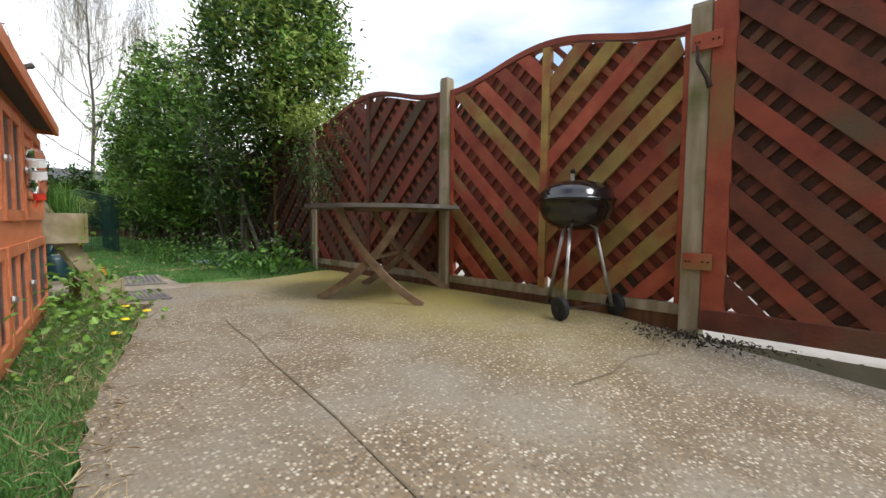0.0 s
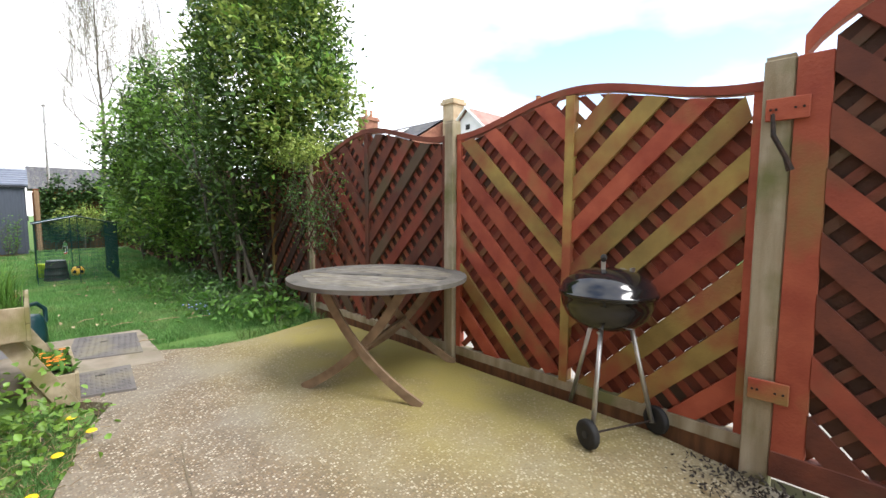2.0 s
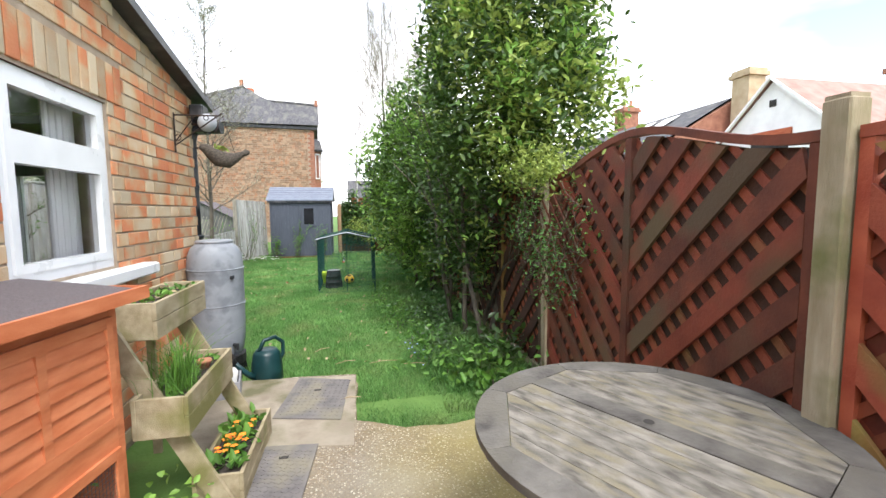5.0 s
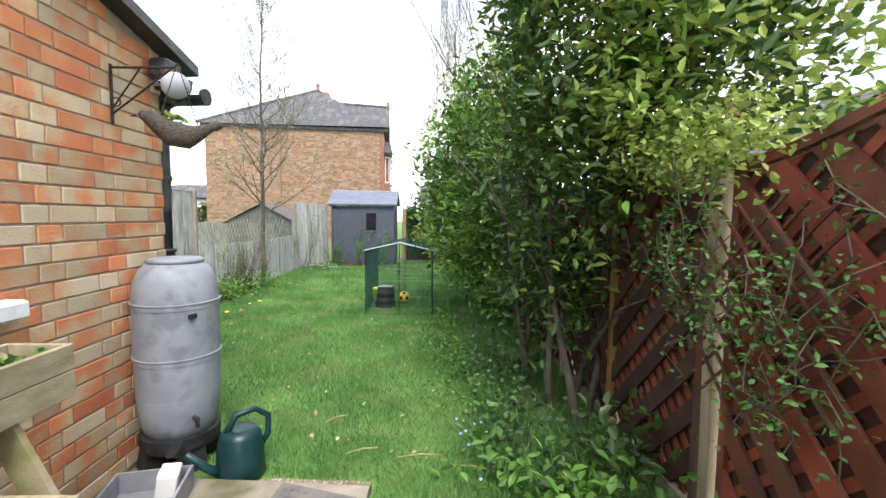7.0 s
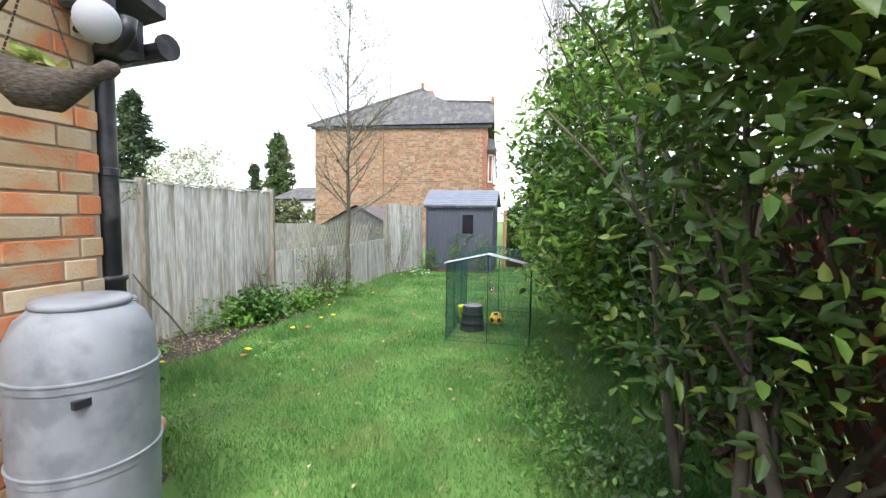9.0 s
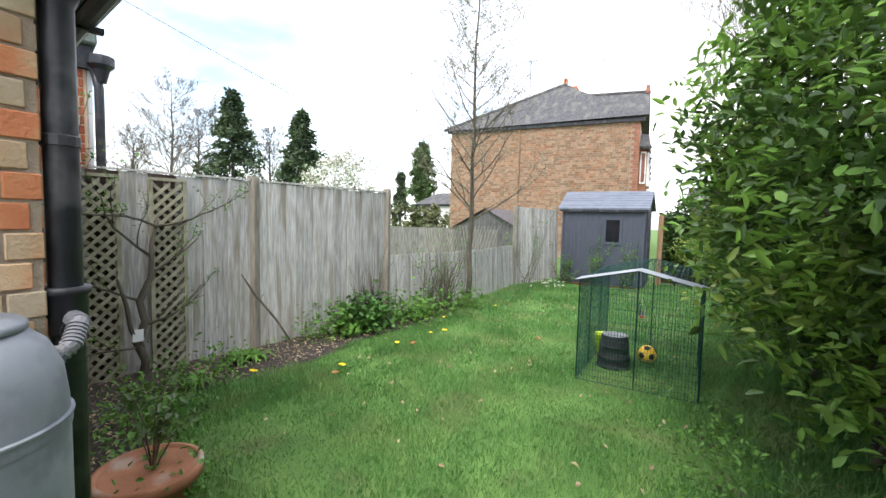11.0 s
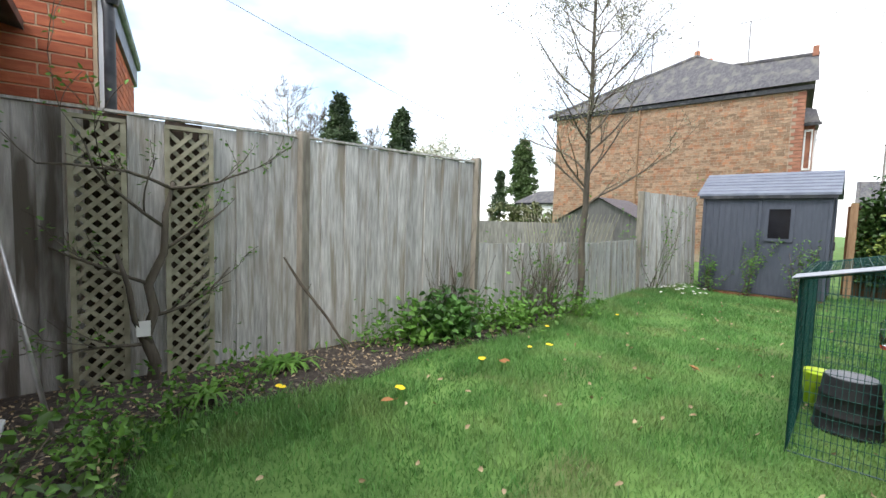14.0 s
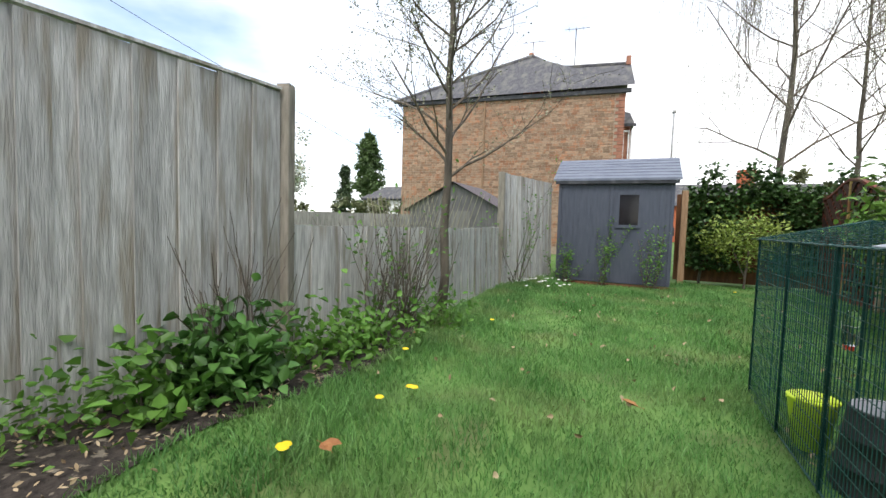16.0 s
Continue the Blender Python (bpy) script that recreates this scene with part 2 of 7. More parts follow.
BLACKE = surf("black_enamel", (.006, .006, .007), (.012, .012, .014), 6, .14, .01, 60, coat=.6)
RUBBER = surf("black_rubber", (.01, .01, .011), (.025, .025, .025), 20, .7, .2, 90)
ALU = surf("dull_aluminium", (.42, .41, .40), (.62, .60, .58), 14, .4, .05, 90, metal=.85)
IRON = surf("black_iron", (.02, .016, .014), (.06, .035, .025), 30, .7, .3, 90, metal=.3)
WICKER = surf("dark_wicker", (.035, .028, .022), (.12, .10, .08), 45, .95, 1.0, 70, stretch=(1, 1, 3))
GREENW = surf("green_coated_wire", (.008, .05, .045), (.014, .08, .07), 9, .45, 0, 60)
COVERG = surf("grey_fabric", (.34, .36, .40), (.46, .48, .52), 5, .7, .2, 90)
MESHM = surf("galvanised_wire", (.12, .12, .12), (.2, .2, .2), 9, .5, 0, 60, metal=.5)
DARKIN = surf("dark_interior", (.02, .02, .02), (.05, .045, .04), 3, .9, 0, 20)
CLAY = surf("terracotta", (.36, .15, .08), (.48, .23, .13), 7, .85, .3, 70, stain=(.45, .35, .28), sscale=6)
YEL = surf("yellow_plastic", (.80, .48, .03), (.86, .56, .05), 5, .35, .05, 60)
LIME = surf("lime_plastic", (.55, .72, .03), (.65, .80, .06), 5, .4, .05, 60)
TOYG = surf("green_plastic", (.02, .30, .16), (.04, .38, .2), 5, .35, .05, 60)
TEAL = surf("teal_plastic", (.03, .33, .45), (.05, .42, .55), 5, .4, .05, 60)
REDP = surf("red_plastic", (.75, .05, .03), (.8, .08, .04), 5, .35, .03, 60)
CREAM = surf("cream_enamel", (.5, .5, .44), (.62, .62, .56), 6, .5, .1, 60)
DRYLEAF = surf("dry_brown_leaf", (.26, .11, .04), (.42, .20, .08), 9, .8, .3, 60)
STRAW = surf("dry_straw", (.28, .20, .11), (.48, .38, .24), 9, .9, .2, 60, island=.2)
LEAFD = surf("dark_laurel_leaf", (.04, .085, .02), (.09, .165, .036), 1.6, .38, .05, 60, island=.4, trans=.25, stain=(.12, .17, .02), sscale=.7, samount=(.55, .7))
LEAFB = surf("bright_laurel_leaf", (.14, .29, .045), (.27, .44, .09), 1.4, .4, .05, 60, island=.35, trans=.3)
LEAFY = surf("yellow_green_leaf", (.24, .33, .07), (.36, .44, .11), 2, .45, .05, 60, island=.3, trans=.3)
LEAFM = surf("mid_green_leaf", (.05, .13, .03), (.11, .24, .05), 3, .45, .05, 60, island=.35, trans=.2)
LEAFL = surf("low_leaf", (.08, .20, .03), (.17, .33, .06), 3, .5, .05, 60, island=.35, trans=.3)
IVY = surf("ivy_leaf", (.03, .07, .02), (.08, .15, .04), 3, .4, .05, 60, island=.4, trans=.1)
CONI = surf("conifer_foliage", (.035, .06, .035), (.10, .14, .065), .6, .8, 0, 40, island=.4)
CONIG = surf("green_conifer_foliage", (.06, .10, .035), (.13, .19, .07), .6, .8, 0, 40, island=.4)
FARL = surf("far_foliage", (.10, .12, .06), (.2, .2, .1), .4, .9, 0, 40, island=.4)
BARK = surf("grey_bark", (.06, .05, .04), (.14, .12, .09), 12, .9, .7, 50, stretch=(1, 1, .3))
TWIG = surf("twig", (.08, .065, .05), (.16, .13, .10), 12, .9, .1, 50, island=.2)
PETALW = surf("white_petal", (.6, .6, .5), (.85, .85, .8), 9, .6, 0, 60)
PETALY = surf("yellow_petal", (.82, .58, .01), (.9, .68, .03), 9, .6, 0, 60)
PETALO = surf("orange_petal", (.85, .22, .02), (.9, .33, .03), 9, .6, 0, 60, island=.2)
PETALB = surf("blue_petal", (.3, .42, .75), (.42, .52, .85), 9, .6, 0, 60)
WHITEC = surf("white_card", (.75, .75, .73), (.82, .82, .8), 9, .6, 0, 60)


def glassy(name, tint=(1, 1, 1), rough=0.02):
    m = bpy.data.materials.new(name)
    m.use_nodes = True
    p = m.node_tree.nodes["Principled BSDF"]
    p.inputs["Base Color"].default_value = (*tint, 1)
    p.inputs["Roughness"].default_value, p.inputs["Transmission Weight"].default_value, p.inputs["IOR"].default_value = rough, 1, 1.3
    return m


GLASS = glassy("window_glass")
BOTTLE = glassy("clear_plastic", (.93, .95, .97), .08)


# ---- shapes ----
class Mesh:
    """Gathers boxes, tubes, turned and cut shapes into one mesh."""

    def __init__(self):
        self.v, self.f = [], []

    def add(self, vs, fs, m=None):
        n = len(self.v)
        self.v += [tuple(m @ Vector(p)) for p in vs] if m else [tuple(p) for p in vs]
        self.f += [tuple(i + n for i in f) for f in fs]
        return self

    def box(self, lo, hi, m=None, bevel=0.0):
        (a, b, c), (d, e, f) = lo, hi
        if bevel:
            g = bevel
            pts, fs = [], []
            for z, i in ((c, g), (c + g, 0), (f - g, 0), (f, g)):
                pts += [(a + i + g, b + i, z), (d - i - g, b + i, z), (d - i, b + i + g, z), (d - i, e - i - g, z),
                        (d - i - g, e - i, z), (a + i + g, e - i, z), (a + i, e - i - g, z), (a + i, b + i + g, z)]
            for r in range(3):
                fs += [(r * 8 + j, r * 8 + (j + 1) % 8, r * 8 + 8 + (j + 1) % 8, r * 8 + 8 + j) for j in range(8)]
            fs += [tuple(range(7, -1, -1)), tuple(range(24, 32))]
            return self.add(pts, fs, m)
        vs = [(a, b, c), (d, b, c), (d, e, c), (a, e, c), (a, b, f), (d, b, f), (d, e, f), (a, e, f)]
        return self.add(vs, [(0, 3, 2, 1), (4, 5, 6, 7), (0, 1, 5, 4), (1, 2, 6, 5), (2, 3, 7, 6), (3, 0, 4, 7)], m)

    def tube(self, pts, rs, n=8, m=None, squash=1.0):
        pts = [Vector(p) for p in pts]
        if not isinstance(rs, (list, tuple)):
            rs = [rs] * len(pts)
        vs, fs = [], []
        for i, p in enumerate(pts):
            d = (pts[min(i + 1, len(pts) - 1)] - pts[max(i - 1, 0)]).normalized()
            u = d.orthogonal().normalized() if i == 0 else (u - d * u.dot(d)).normalized()
            v = d.cross(u)
            vs += [p + (u * math.cos(a) + v * math.sin(a) * squash) * rs[i] for a in (2 * math.pi * j / n for j in range(n))]
        for i in range(len(pts) - 1):
            fs += [(i * n + j, i * n + (j + 1) % n, i * n + n + (j + 1) % n, i * n + n + j) for j in range(n)]
        fs += [tuple(range(n - 1, -1, -1)), tuple(range(len(vs) - n, len(vs)))]
        return self.add(vs, fs, m)

    def turn(self, profile, n=32, m=None):
        vs, fs = [], []
        for r, z in profile:
            vs += [(r * math.cos(2 * math.pi * j / n), r * math.sin(2 * math.pi * j / n), z) for j in range(n)]
        for i in range(len(profile) - 1):
            fs += [(i * n + j, i * n + (j + 1) % n, i * n + n + (j + 1) % n, i * n + n + j) for j in range(n)]
        fs += [tuple(range(n - 1, -1, -1)), tuple(range(len(vs) - n, len(vs)))]
        return self.add(vs, fs, m)

    def prism(self, poly, h0, h1, m=None):
        """A plane outline (x, y) drawn out from h0 to h1 in z."""
        n = len(poly)
        vs = [(x, y, h0) for x, y in poly] + [(x, y, h1) for x, y in poly]
        return self.add(vs, [tuple(range(n - 1, -1, -1)), tuple(range(n, 2 * n))] + [(i, (i + 1) % n, n + (i + 1) % n, n + i) for i in range(n)], m)

    def data(self, name, mat, smooth=False):
        d = bpy.data.meshes.new(name)
        d.from_pydata(self.v, [], self.f)
        d.materials.append(mat)
        if smooth:
            d.shade_smooth()
        return d


def part(name, mesh, mat, parent=None, label="", m=None, smooth=False, kind=""):
    d = mesh.data(name, mat, smooth) if isinstance(mesh, Mesh) else mesh
    ob = new(name, d)
    if m:
        ob.matrix_local = m
    ob.parent = parent
    return tagged(ob, label=label, kind=kind)


def thing(name, label, category, m=None, group="", kind=""):
    ob = new(name)
    ob.empty_display_size = 0.1
    if m:
        ob.matrix_world = m
    return tagged(ob, label, category, group, kind)


def setting(name, mesh, mat, m=None, smooth=False, label=""):
    return part(name, mesh, mat, None, label, m, smooth, "structure")


def cloud(name, verts, faces_per, mat, parent=None, label="", kind="", smooth=False):
    """One mesh from an array (pieces, corners, 3) and the faces of one piece."""
    verts = np.asarray(verts, dtype=np.float32)
    k, c = verts.shape[:2]
    faces = np.asarray(faces_per, dtype=np.int32)
    idx = (np.arange(k, dtype=np.int32)[:, None, None] * c + faces[None]).reshape(-1)
    nf, fl = k * len(faces), faces.shape[1]
    d = bpy.data.meshes.new(name)
    d.vertices.add(k * c)
    d.vertices.foreach_set("co", verts.reshape(-1))
    d.loops.add(nf * fl)
    d.loops.foreach_set("vertex_index", idx)
    d.polygons.add(nf)
    d.polygons.foreach_set("loop_start", np.arange(nf, dtype=np.int32) * fl)
    d.update(calc_edges=True)
    d.materials.append(mat)
    ob = new(name, d)
    ob.parent = parent
    return tagged(ob, label=label, kind=kind)


RNG = np.random.default_rng(7)


def leaves(centres, length, width, up=0.3, droop=0.0, fold=0.25):
    """Ovate folded leaves of six corners at the centres, turned at random."""
    n = len(centres)
    d = RNG.normal(size=(n, 3))
    d[:, 2] = d[:, 2] * 0.6 + up - droop
    d /= np.linalg.norm(d, axis=1)[:, None]
    s = np.cross(d, RNG.normal(size=(n, 3)) * 0.6 + (0, 0, 1))
    s /= np.linalg.norm(s, axis=1)[:, None] + 1e-6
    u = np.cross(s, d)
    L = (length * RNG.uniform(.65, 1.2, n))[:, None]
    W = (width * RNG.uniform(.75, 1.2, n))[:, None]
    c = np.asarray(centres)
    out = np.stack([c, c + d * L * .35 + s * W * .5 + u * W * fold, c + d * L * .72 + s * W * .38 + u * W * fold * .6, c + d * L - u * L * .08,
                    c + d * L * .72 - s * W * .38 + u * W * fold * .6, c + d * L * .35 - s * W * .5 + u * W * fold], 1)
    return out


LEAF_F = [(0, 1, 2), (0, 2, 3), (0, 3, 4), (0, 4, 5)]


def blades(xy, z, height, width):
    n = len(xy)
    a = RNG.uniform(0, 2 * np.pi, n)
    h = (height * RNG.uniform(.4, 1.25, n))[:, None]
    base = np.column_stack([xy, z])
    s = np.column_stack([np.cos(a), np.sin(a), np.zeros(n)]) * (width * .5)
    lean = RNG.normal(size=(n, 3)) * .35
    lean[:, 2] = 0
    mid = base + (lean * .4 + (0, 0, .6)) * h
    tip = base + (lean * 1.3 + (0, 0, .95)) * h
    return np.stack([base - s, base + s, mid + s * .8, mid - s * .8, tip], 1)


def blade_cloud(name, v, mat, **kw):
    return cloud(name, v, [(0, 1, 2), (0, 2, 3), (3, 2, 4)], mat, **kw)


def inside(xy, poly):
    x, y = xy[:, 0], xy[:, 1]
    r = np.zeros(len(xy), bool)
    for (x0, y0), (x1, y1) in zip(poly, poly[1:] + poly[:1]):
        c = ((y0 > y) != (y1 > y)) & (x < (x1 - x0) * (y - y0) / (y1 - y0 + 1e-9) + x0)
        r ^= c
    return r


# ---- ground ----
PATIO = [(-3.0, -6), (0.0, -6), (0.0, 2.02), (-.2, 2.03), (-.68, 1.86), (-1.0, 1.76), (-1.38, 1.8), (-1.62, 1.93), (-1.74, 2.0), (-1.74, 2.95),
         (-2.42, 3.0), (-2.45, 1.2), (-2.2, .95), (-2.34, .65), (-2.47, .15), (-2.66, -.5), (-2.84, -1.1), (-2.95, -1.7), (-3.0, -2.4)]


def lie(x, y):
    """The height of the paved ground: level, then falling gently to the south."""
    return -0.12 * max(0.0, -1.7 - y) if y > -3.6 else -0.228


bm = bmesh.new()
xs = sorted(set([-60, -30, -15, -8, 8, 15, 30, 60] + [round(-7 + .35 * i, 2) for i in range(25)]))
ys = sorted(set([-40, -15, 30, 45, 80, 140] + [round(-6 + .4 * i, 2) for i in range(62)]))


def soil(x, y):
    fx = np.interp(y, [4.2, 8.6, 15], [-6.45, -5.75, -5.2])
    z = -.06 + .05 * max(0, min(1, (fx + 1.0 - x) / .6))
    if y < 2.4 and x > -3.0 and x < .1:
        z = -.10 + lie(x, y)
    elif y < 3.4 and x >= .1:
        z = -.40
    elif y < 3.4 and x <= -3.0 + .4:
        z = -.04 + lie(x, y)
    if abs(x) < 8 and y < 25:
        z += .012 * noise.noise(Vector((x * 1.3, y * 1.3, 0)))
    return z


grid = [[bm.verts.new((x, y, soil(x, y) if -10 < x < 2.4 else -.06)) for x in xs] for y in ys]
for r0, r1 in zip(grid, grid[1:]):
    for i in range(len(xs) - 1):
        bm.faces.new((r0[i], r0[i + 1], r1[i + 1], r1[i]))
me = bpy.data.meshes.new("ground")
bm.to_mesh(me)
me.materials.append(GRASS)
tagged(new("ground", me), kind="structure", label="lawn soil with thin grass and bare patches")

bm = bmesh.new()
me = bpy.data.meshes.new("patio")
top = []
pts = []
for (x0, y0), (x1, y1) in zip(PATIO, PATIO[1:] + PATIO[:1]):
    k_ = max(1, int(math.hypot(x1 - x0, y1 - y0) / .12))
    for i in range(k_):
        x, y = x0 + (x1 - x0) * i / k_, y0 + (y1 - y0) * i / k_
        if 1.5 < y or x < -2.1:
            x += .025 * noise.noise(Vector((x * 6, y * 6, 3)))
            y += .03 * noise.noise(Vector((x * 6, y * 6, 9)))
        pts.append((x, y))
f = bm.faces.new([bm.verts.new((x, y, 0)) for x, y in pts])
for yy in (-1.7, -3.6):
    bmesh.ops.bisect_plane(bm, geom=bm.verts[:] + bm.edges[:] + bm.faces[:], plane_co=(0, yy, 0), plane_no=(0, 1, 0))
ex = bmesh.ops.extrude_face_region(bm, geom=bm.faces[:])
for v in ex["geom"]:
    if isinstance(v, bmesh.types.BMVert):
        v.co.z = -.09
for v in bm.verts:
    v.co.z += lie(v.co.x, v.co.y)
bmesh.ops.recalc_face_normals(bm, faces=bm.faces[:])
bm.to_mesh(me)
me.materials.append(PEBBLE)
tagged(new("pavement_patio", me), kind="structure", label="exposed aggregate concrete patio with yellow lichen and worn patches")
j = Mesh()
line = [(-2.01, .03), (-2.06, -.3), (-2.09, -.6), (-2.16, -.95), (-2.2, -1.25), (-2.265, -1.7), (-2.31, -2.2), (-2.4, -3.2)]
for (x0, y0), (x1, y1) in zip(line, line[1:]):
    j.add([(x0 - .004, y0, lie(0, y0) + .004), (x0 + .004, y0, lie(0, y0) + .004), (x1 + .004, y1, lie(0, y1) + .004), (x1 - .004, y1, lie(0, y1) + .004)], [(0, 1, 2, 3)])
crack = [(.0, -2.16), (-.3, -2.13), (-.55, -2.17), (-.76, -2.10), (-1.05, -2.12), (-1.34, -2.07)]
for (x0, y0), (x1, y1) in zip(crack, crack[1:]):
    j.add([(x0, y0 - .004, lie(0, y0) + .004), (x0, y0 + .004, lie(0, y0) + .004), (x1, y1 + .004, lie(0, y1) + .004), (x1, y1 - .004, lie(0, y1) + .004)], [(0, 1, 2, 3)])
setting("pavement_joint", j, surf("dirt_filled_joint", (.14, .115, .075), (.21, .175, .12), 9, .95, .6, 60))
setting("pavement_path", Mesh().prism([(-2.95, 1.9), (-2.44, 1.25), (-2.40, 1.72), (-1.76, 1.62), (-1.745, 2.9), (-2.38, 2.96), (-3.2, 3.02), (-3.25, 2.3)], -.05, .006), PATHC)
for poly in ([(-2.41, 1.17), (-2.05, 1.07), (-2.0, 1.67), (-2.37, 1.71)], [(-2.38, 2.13), (-1.86, 2.0), (-1.80, 2.78), (-2.27, 2.93)]):
    c = thing("inspection_cover", "grey patterned concrete inspection cover sunk in the path", "cover", group="covers in the path")
    part("lid", Mesh().prism(poly, -.03, .016), SLAB, c)
    cx, cy = sum(p[0] for p in poly) / 4, sum(p[1] for p in poly) / 4
    s_ = Mesh()
    e0, e1 = Vector((*poly[1], 0)) - Vector((*poly[0], 0)), Vector((*poly[3], 0)) - Vector((*poly[0], 0))
    for a in range(1, 12):
        for b in range(1, 14):
            p = Vector((*poly[0], .016)) + e0 * a / 12 + e1 * b / 14
            s_.box((-.012, -.004, 0), (.012, .004, .003), Matrix.Translation(p) @ pose(0, 0, 0, 0, 0, 45 if (a + b) % 2 else -45))
    part("tread_pattern", s_, SLAB, c, kind="stuff")
    part("lifting_slot", Mesh().box((cx - .03, cy + .12, .0165), (cx + .03, cy + .15, .019)), DARKIN, c)
setting("pavement_beyond_gate", Mesh().box((.12, -6, -.3), (2.6, 3, -.085)), PAVING)
setting("pavement_lane", Mesh().box((2.6, -8, -.2), (9, 30, -.05)), PATHC)

# soil bed along the boarded fence
FA, F1, F2, F3 = Vector((-6.52, 3.9, 0)), Vector((-6.06, 6.35, 0)), Vector((-5.76, 8.56, 0)), Vector((-5.40, 13.35, 0))
bedp = [(-6.54, 3.9), (-6.08, 6.35), (-5.78, 8.56), (-5.55, 10.4), (-5.2, 10.3), (-5.0, 8.7), (-5.25, 7.4), (-5.15, 6.5), (-5.2, 5.8), (-5.35, 5.0), (-4.4, 4.55), (-3.6, 4.2), (-3.4, 3.7)]
bm = bmesh.new()
bm.faces.new([bm.verts.new((x, y, .004)) for x, y in bedp])
bmesh.ops.triangulate(bm, faces=bm.faces[:])
bmesh.ops.subdivide_edges(bm, edges=bm.edges[:], cuts=9, use_grid_fill=True)
for v in bm.verts:
    v.co.z = soil(v.co.x, v.co.y) + .012 + .02 * noise.noise(v.co * 5) + .012 * noise.noise(v.co * 19)
me = bpy.data.meshes.new("soil_bed")
bm.to_mesh(me)
me.materials.append(SOIL)
tagged(new("ground_bed", me), kind="structure", label="dark crumbly soil bed along the fence")
setting("ground_border", Mesh().prism([(-3.3, -6), (-3.08, -6), (-3.05, -2.0), (-2.9, -1.3), (-2.45, .3), (-2.3, .9), (-2.45, 1.3), (-2.45, 2.95), (-3.3, 3.0)], -.3, -.03), GRASS)


# ---- brick walls ----
def brick_wall(parent, origin, ang, length, z0, z1, mat, course, stretch, cut=None, holes=(), flemish=True, top=None, near=None):
    """Courses of separate bricks, 6 mm proud of the mortar, on the plane x = 0 of a frame turned by ang; top(s) limits the height."""
    datas = {}
    m0 = pose(*origin, 0, 0, ang)
    random.seed(5)
    far = Mesh()
    row = 0
    z = z0
    while z < z1 - .01:
        s = -(stretch * .5 if row % 2 else stretch * .25)
        i = row % 2
        while s < length:
            wdt = stretch if (i % 2 == 0 or not flemish) else stretch * .5
            a, b = max(s, 0.0), min(s + wdt, length)
            s += wdt
            i += 1
            if b - a < .04:
                continue
            c = (a + b) / 2
            if top and z + course * .6 > min(top(a), top(b)):
                continue
            if any(a < h[1] - .02 and b > h[0] + .02 and z < h[3] - .02 and z + course > h[2] + .02 for h in holes):
                for h in holes:
                    if a < h[0] < b and z < h[3] - .02 and z + course > h[2] + .02:
                        b = h[0]
                    if a < h[1] < b and z < h[3] - .02 and z + course > h[2] + .02:
                        a = h[1]
                if any(a < h[1] - .02 and b > h[0] + .02 and z < h[3] - .02 and z + course > h[2] + .02 for h in holes) or b - a < .03:
                    continue
                c = (a + b) / 2
            L = round(b - a - .011, 3)
            if near is None or near(c, z):
                if L not in datas:
                    datas[L] = Mesh().box((-.02, -L / 2, .005), (.008, L / 2, course - .006), bevel=.004).data("brick", mat)
                ob = new("brick", datas[L])
                ob.parent = parent
                ob.matrix_local = m0 @ pose(random.uniform(-.0015, .0015), c, z, 0, 0, random.uniform(-.25, .25))
            else:
                far.box((-.02, c - L / 2, z + .005), (.006, c + L / 2, z + course - .006), m0)
        z += course
        row += 1
    if far.v:
        part("bricks", far, mat, parent, kind="stuff")


# house: gable wall on x = -3.3, from y = -6 to 3.5; its slope falls to the north
def verge(y):
    return 2.70 + (3.77 - y) * .205


wall = setting("wall_house", Mesh().add([(-3.31, -6, -.2), (-3.31, 3.58, -.2), (-3.31, 3.58, verge(3.58)), (-3.31, -6, verge(-6))] +
               [(-3.55, -6, -.2), (-3.55, 3.58, -.2), (-3.55, 3.58, verge(3.58)), (-3.55, -6, verge(-6))] +
               [(-3.31, 1.08, 1.25), (-3.31, 2.02, 1.25), (-3.31, 2.02, 2.33), (-3.31, 1.08, 2.33)] + [(-3.55, 1.08, 1.25), (-3.55, 2.02, 1.25), (-3.55, 2.02, 2.33), (-3.55, 1.08, 2.33)],
               [(0, 1, 9, 8), (1, 2, 10, 9), (2, 3, 11, 10), (3, 0, 8, 11), (5, 4, 12, 13), (6, 5, 13, 14), (7, 6, 14, 15), (4, 7, 15, 12),
                (8, 9, 13, 12), (9, 10, 14, 13), (10, 11, 15, 14), (11, 8, 12, 15), (1, 5, 6, 2), (2, 6, 7, 3), (3, 7, 4, 0), (0, 4, 5, 1)]), MORTAR,
               label="mortar bed of the multi-coloured brick gable wall")
rear = setting("wall_house_rear", Mesh().box((-.24, 0, -.2), (0, 1.0, 2.45)).box((-.24, 2.64, -.2), (0, 3.4, 2.45)).box((-.24, 1.0, 2.15), (0, 2.64, 2.45)), MORTAR)
rear.matrix_world = Matrix(((.154, -.988, 0, -3.312), (.988, .154, 0, 3.58), (0, 0, 1, 0), (0, 0, 0, 1)))
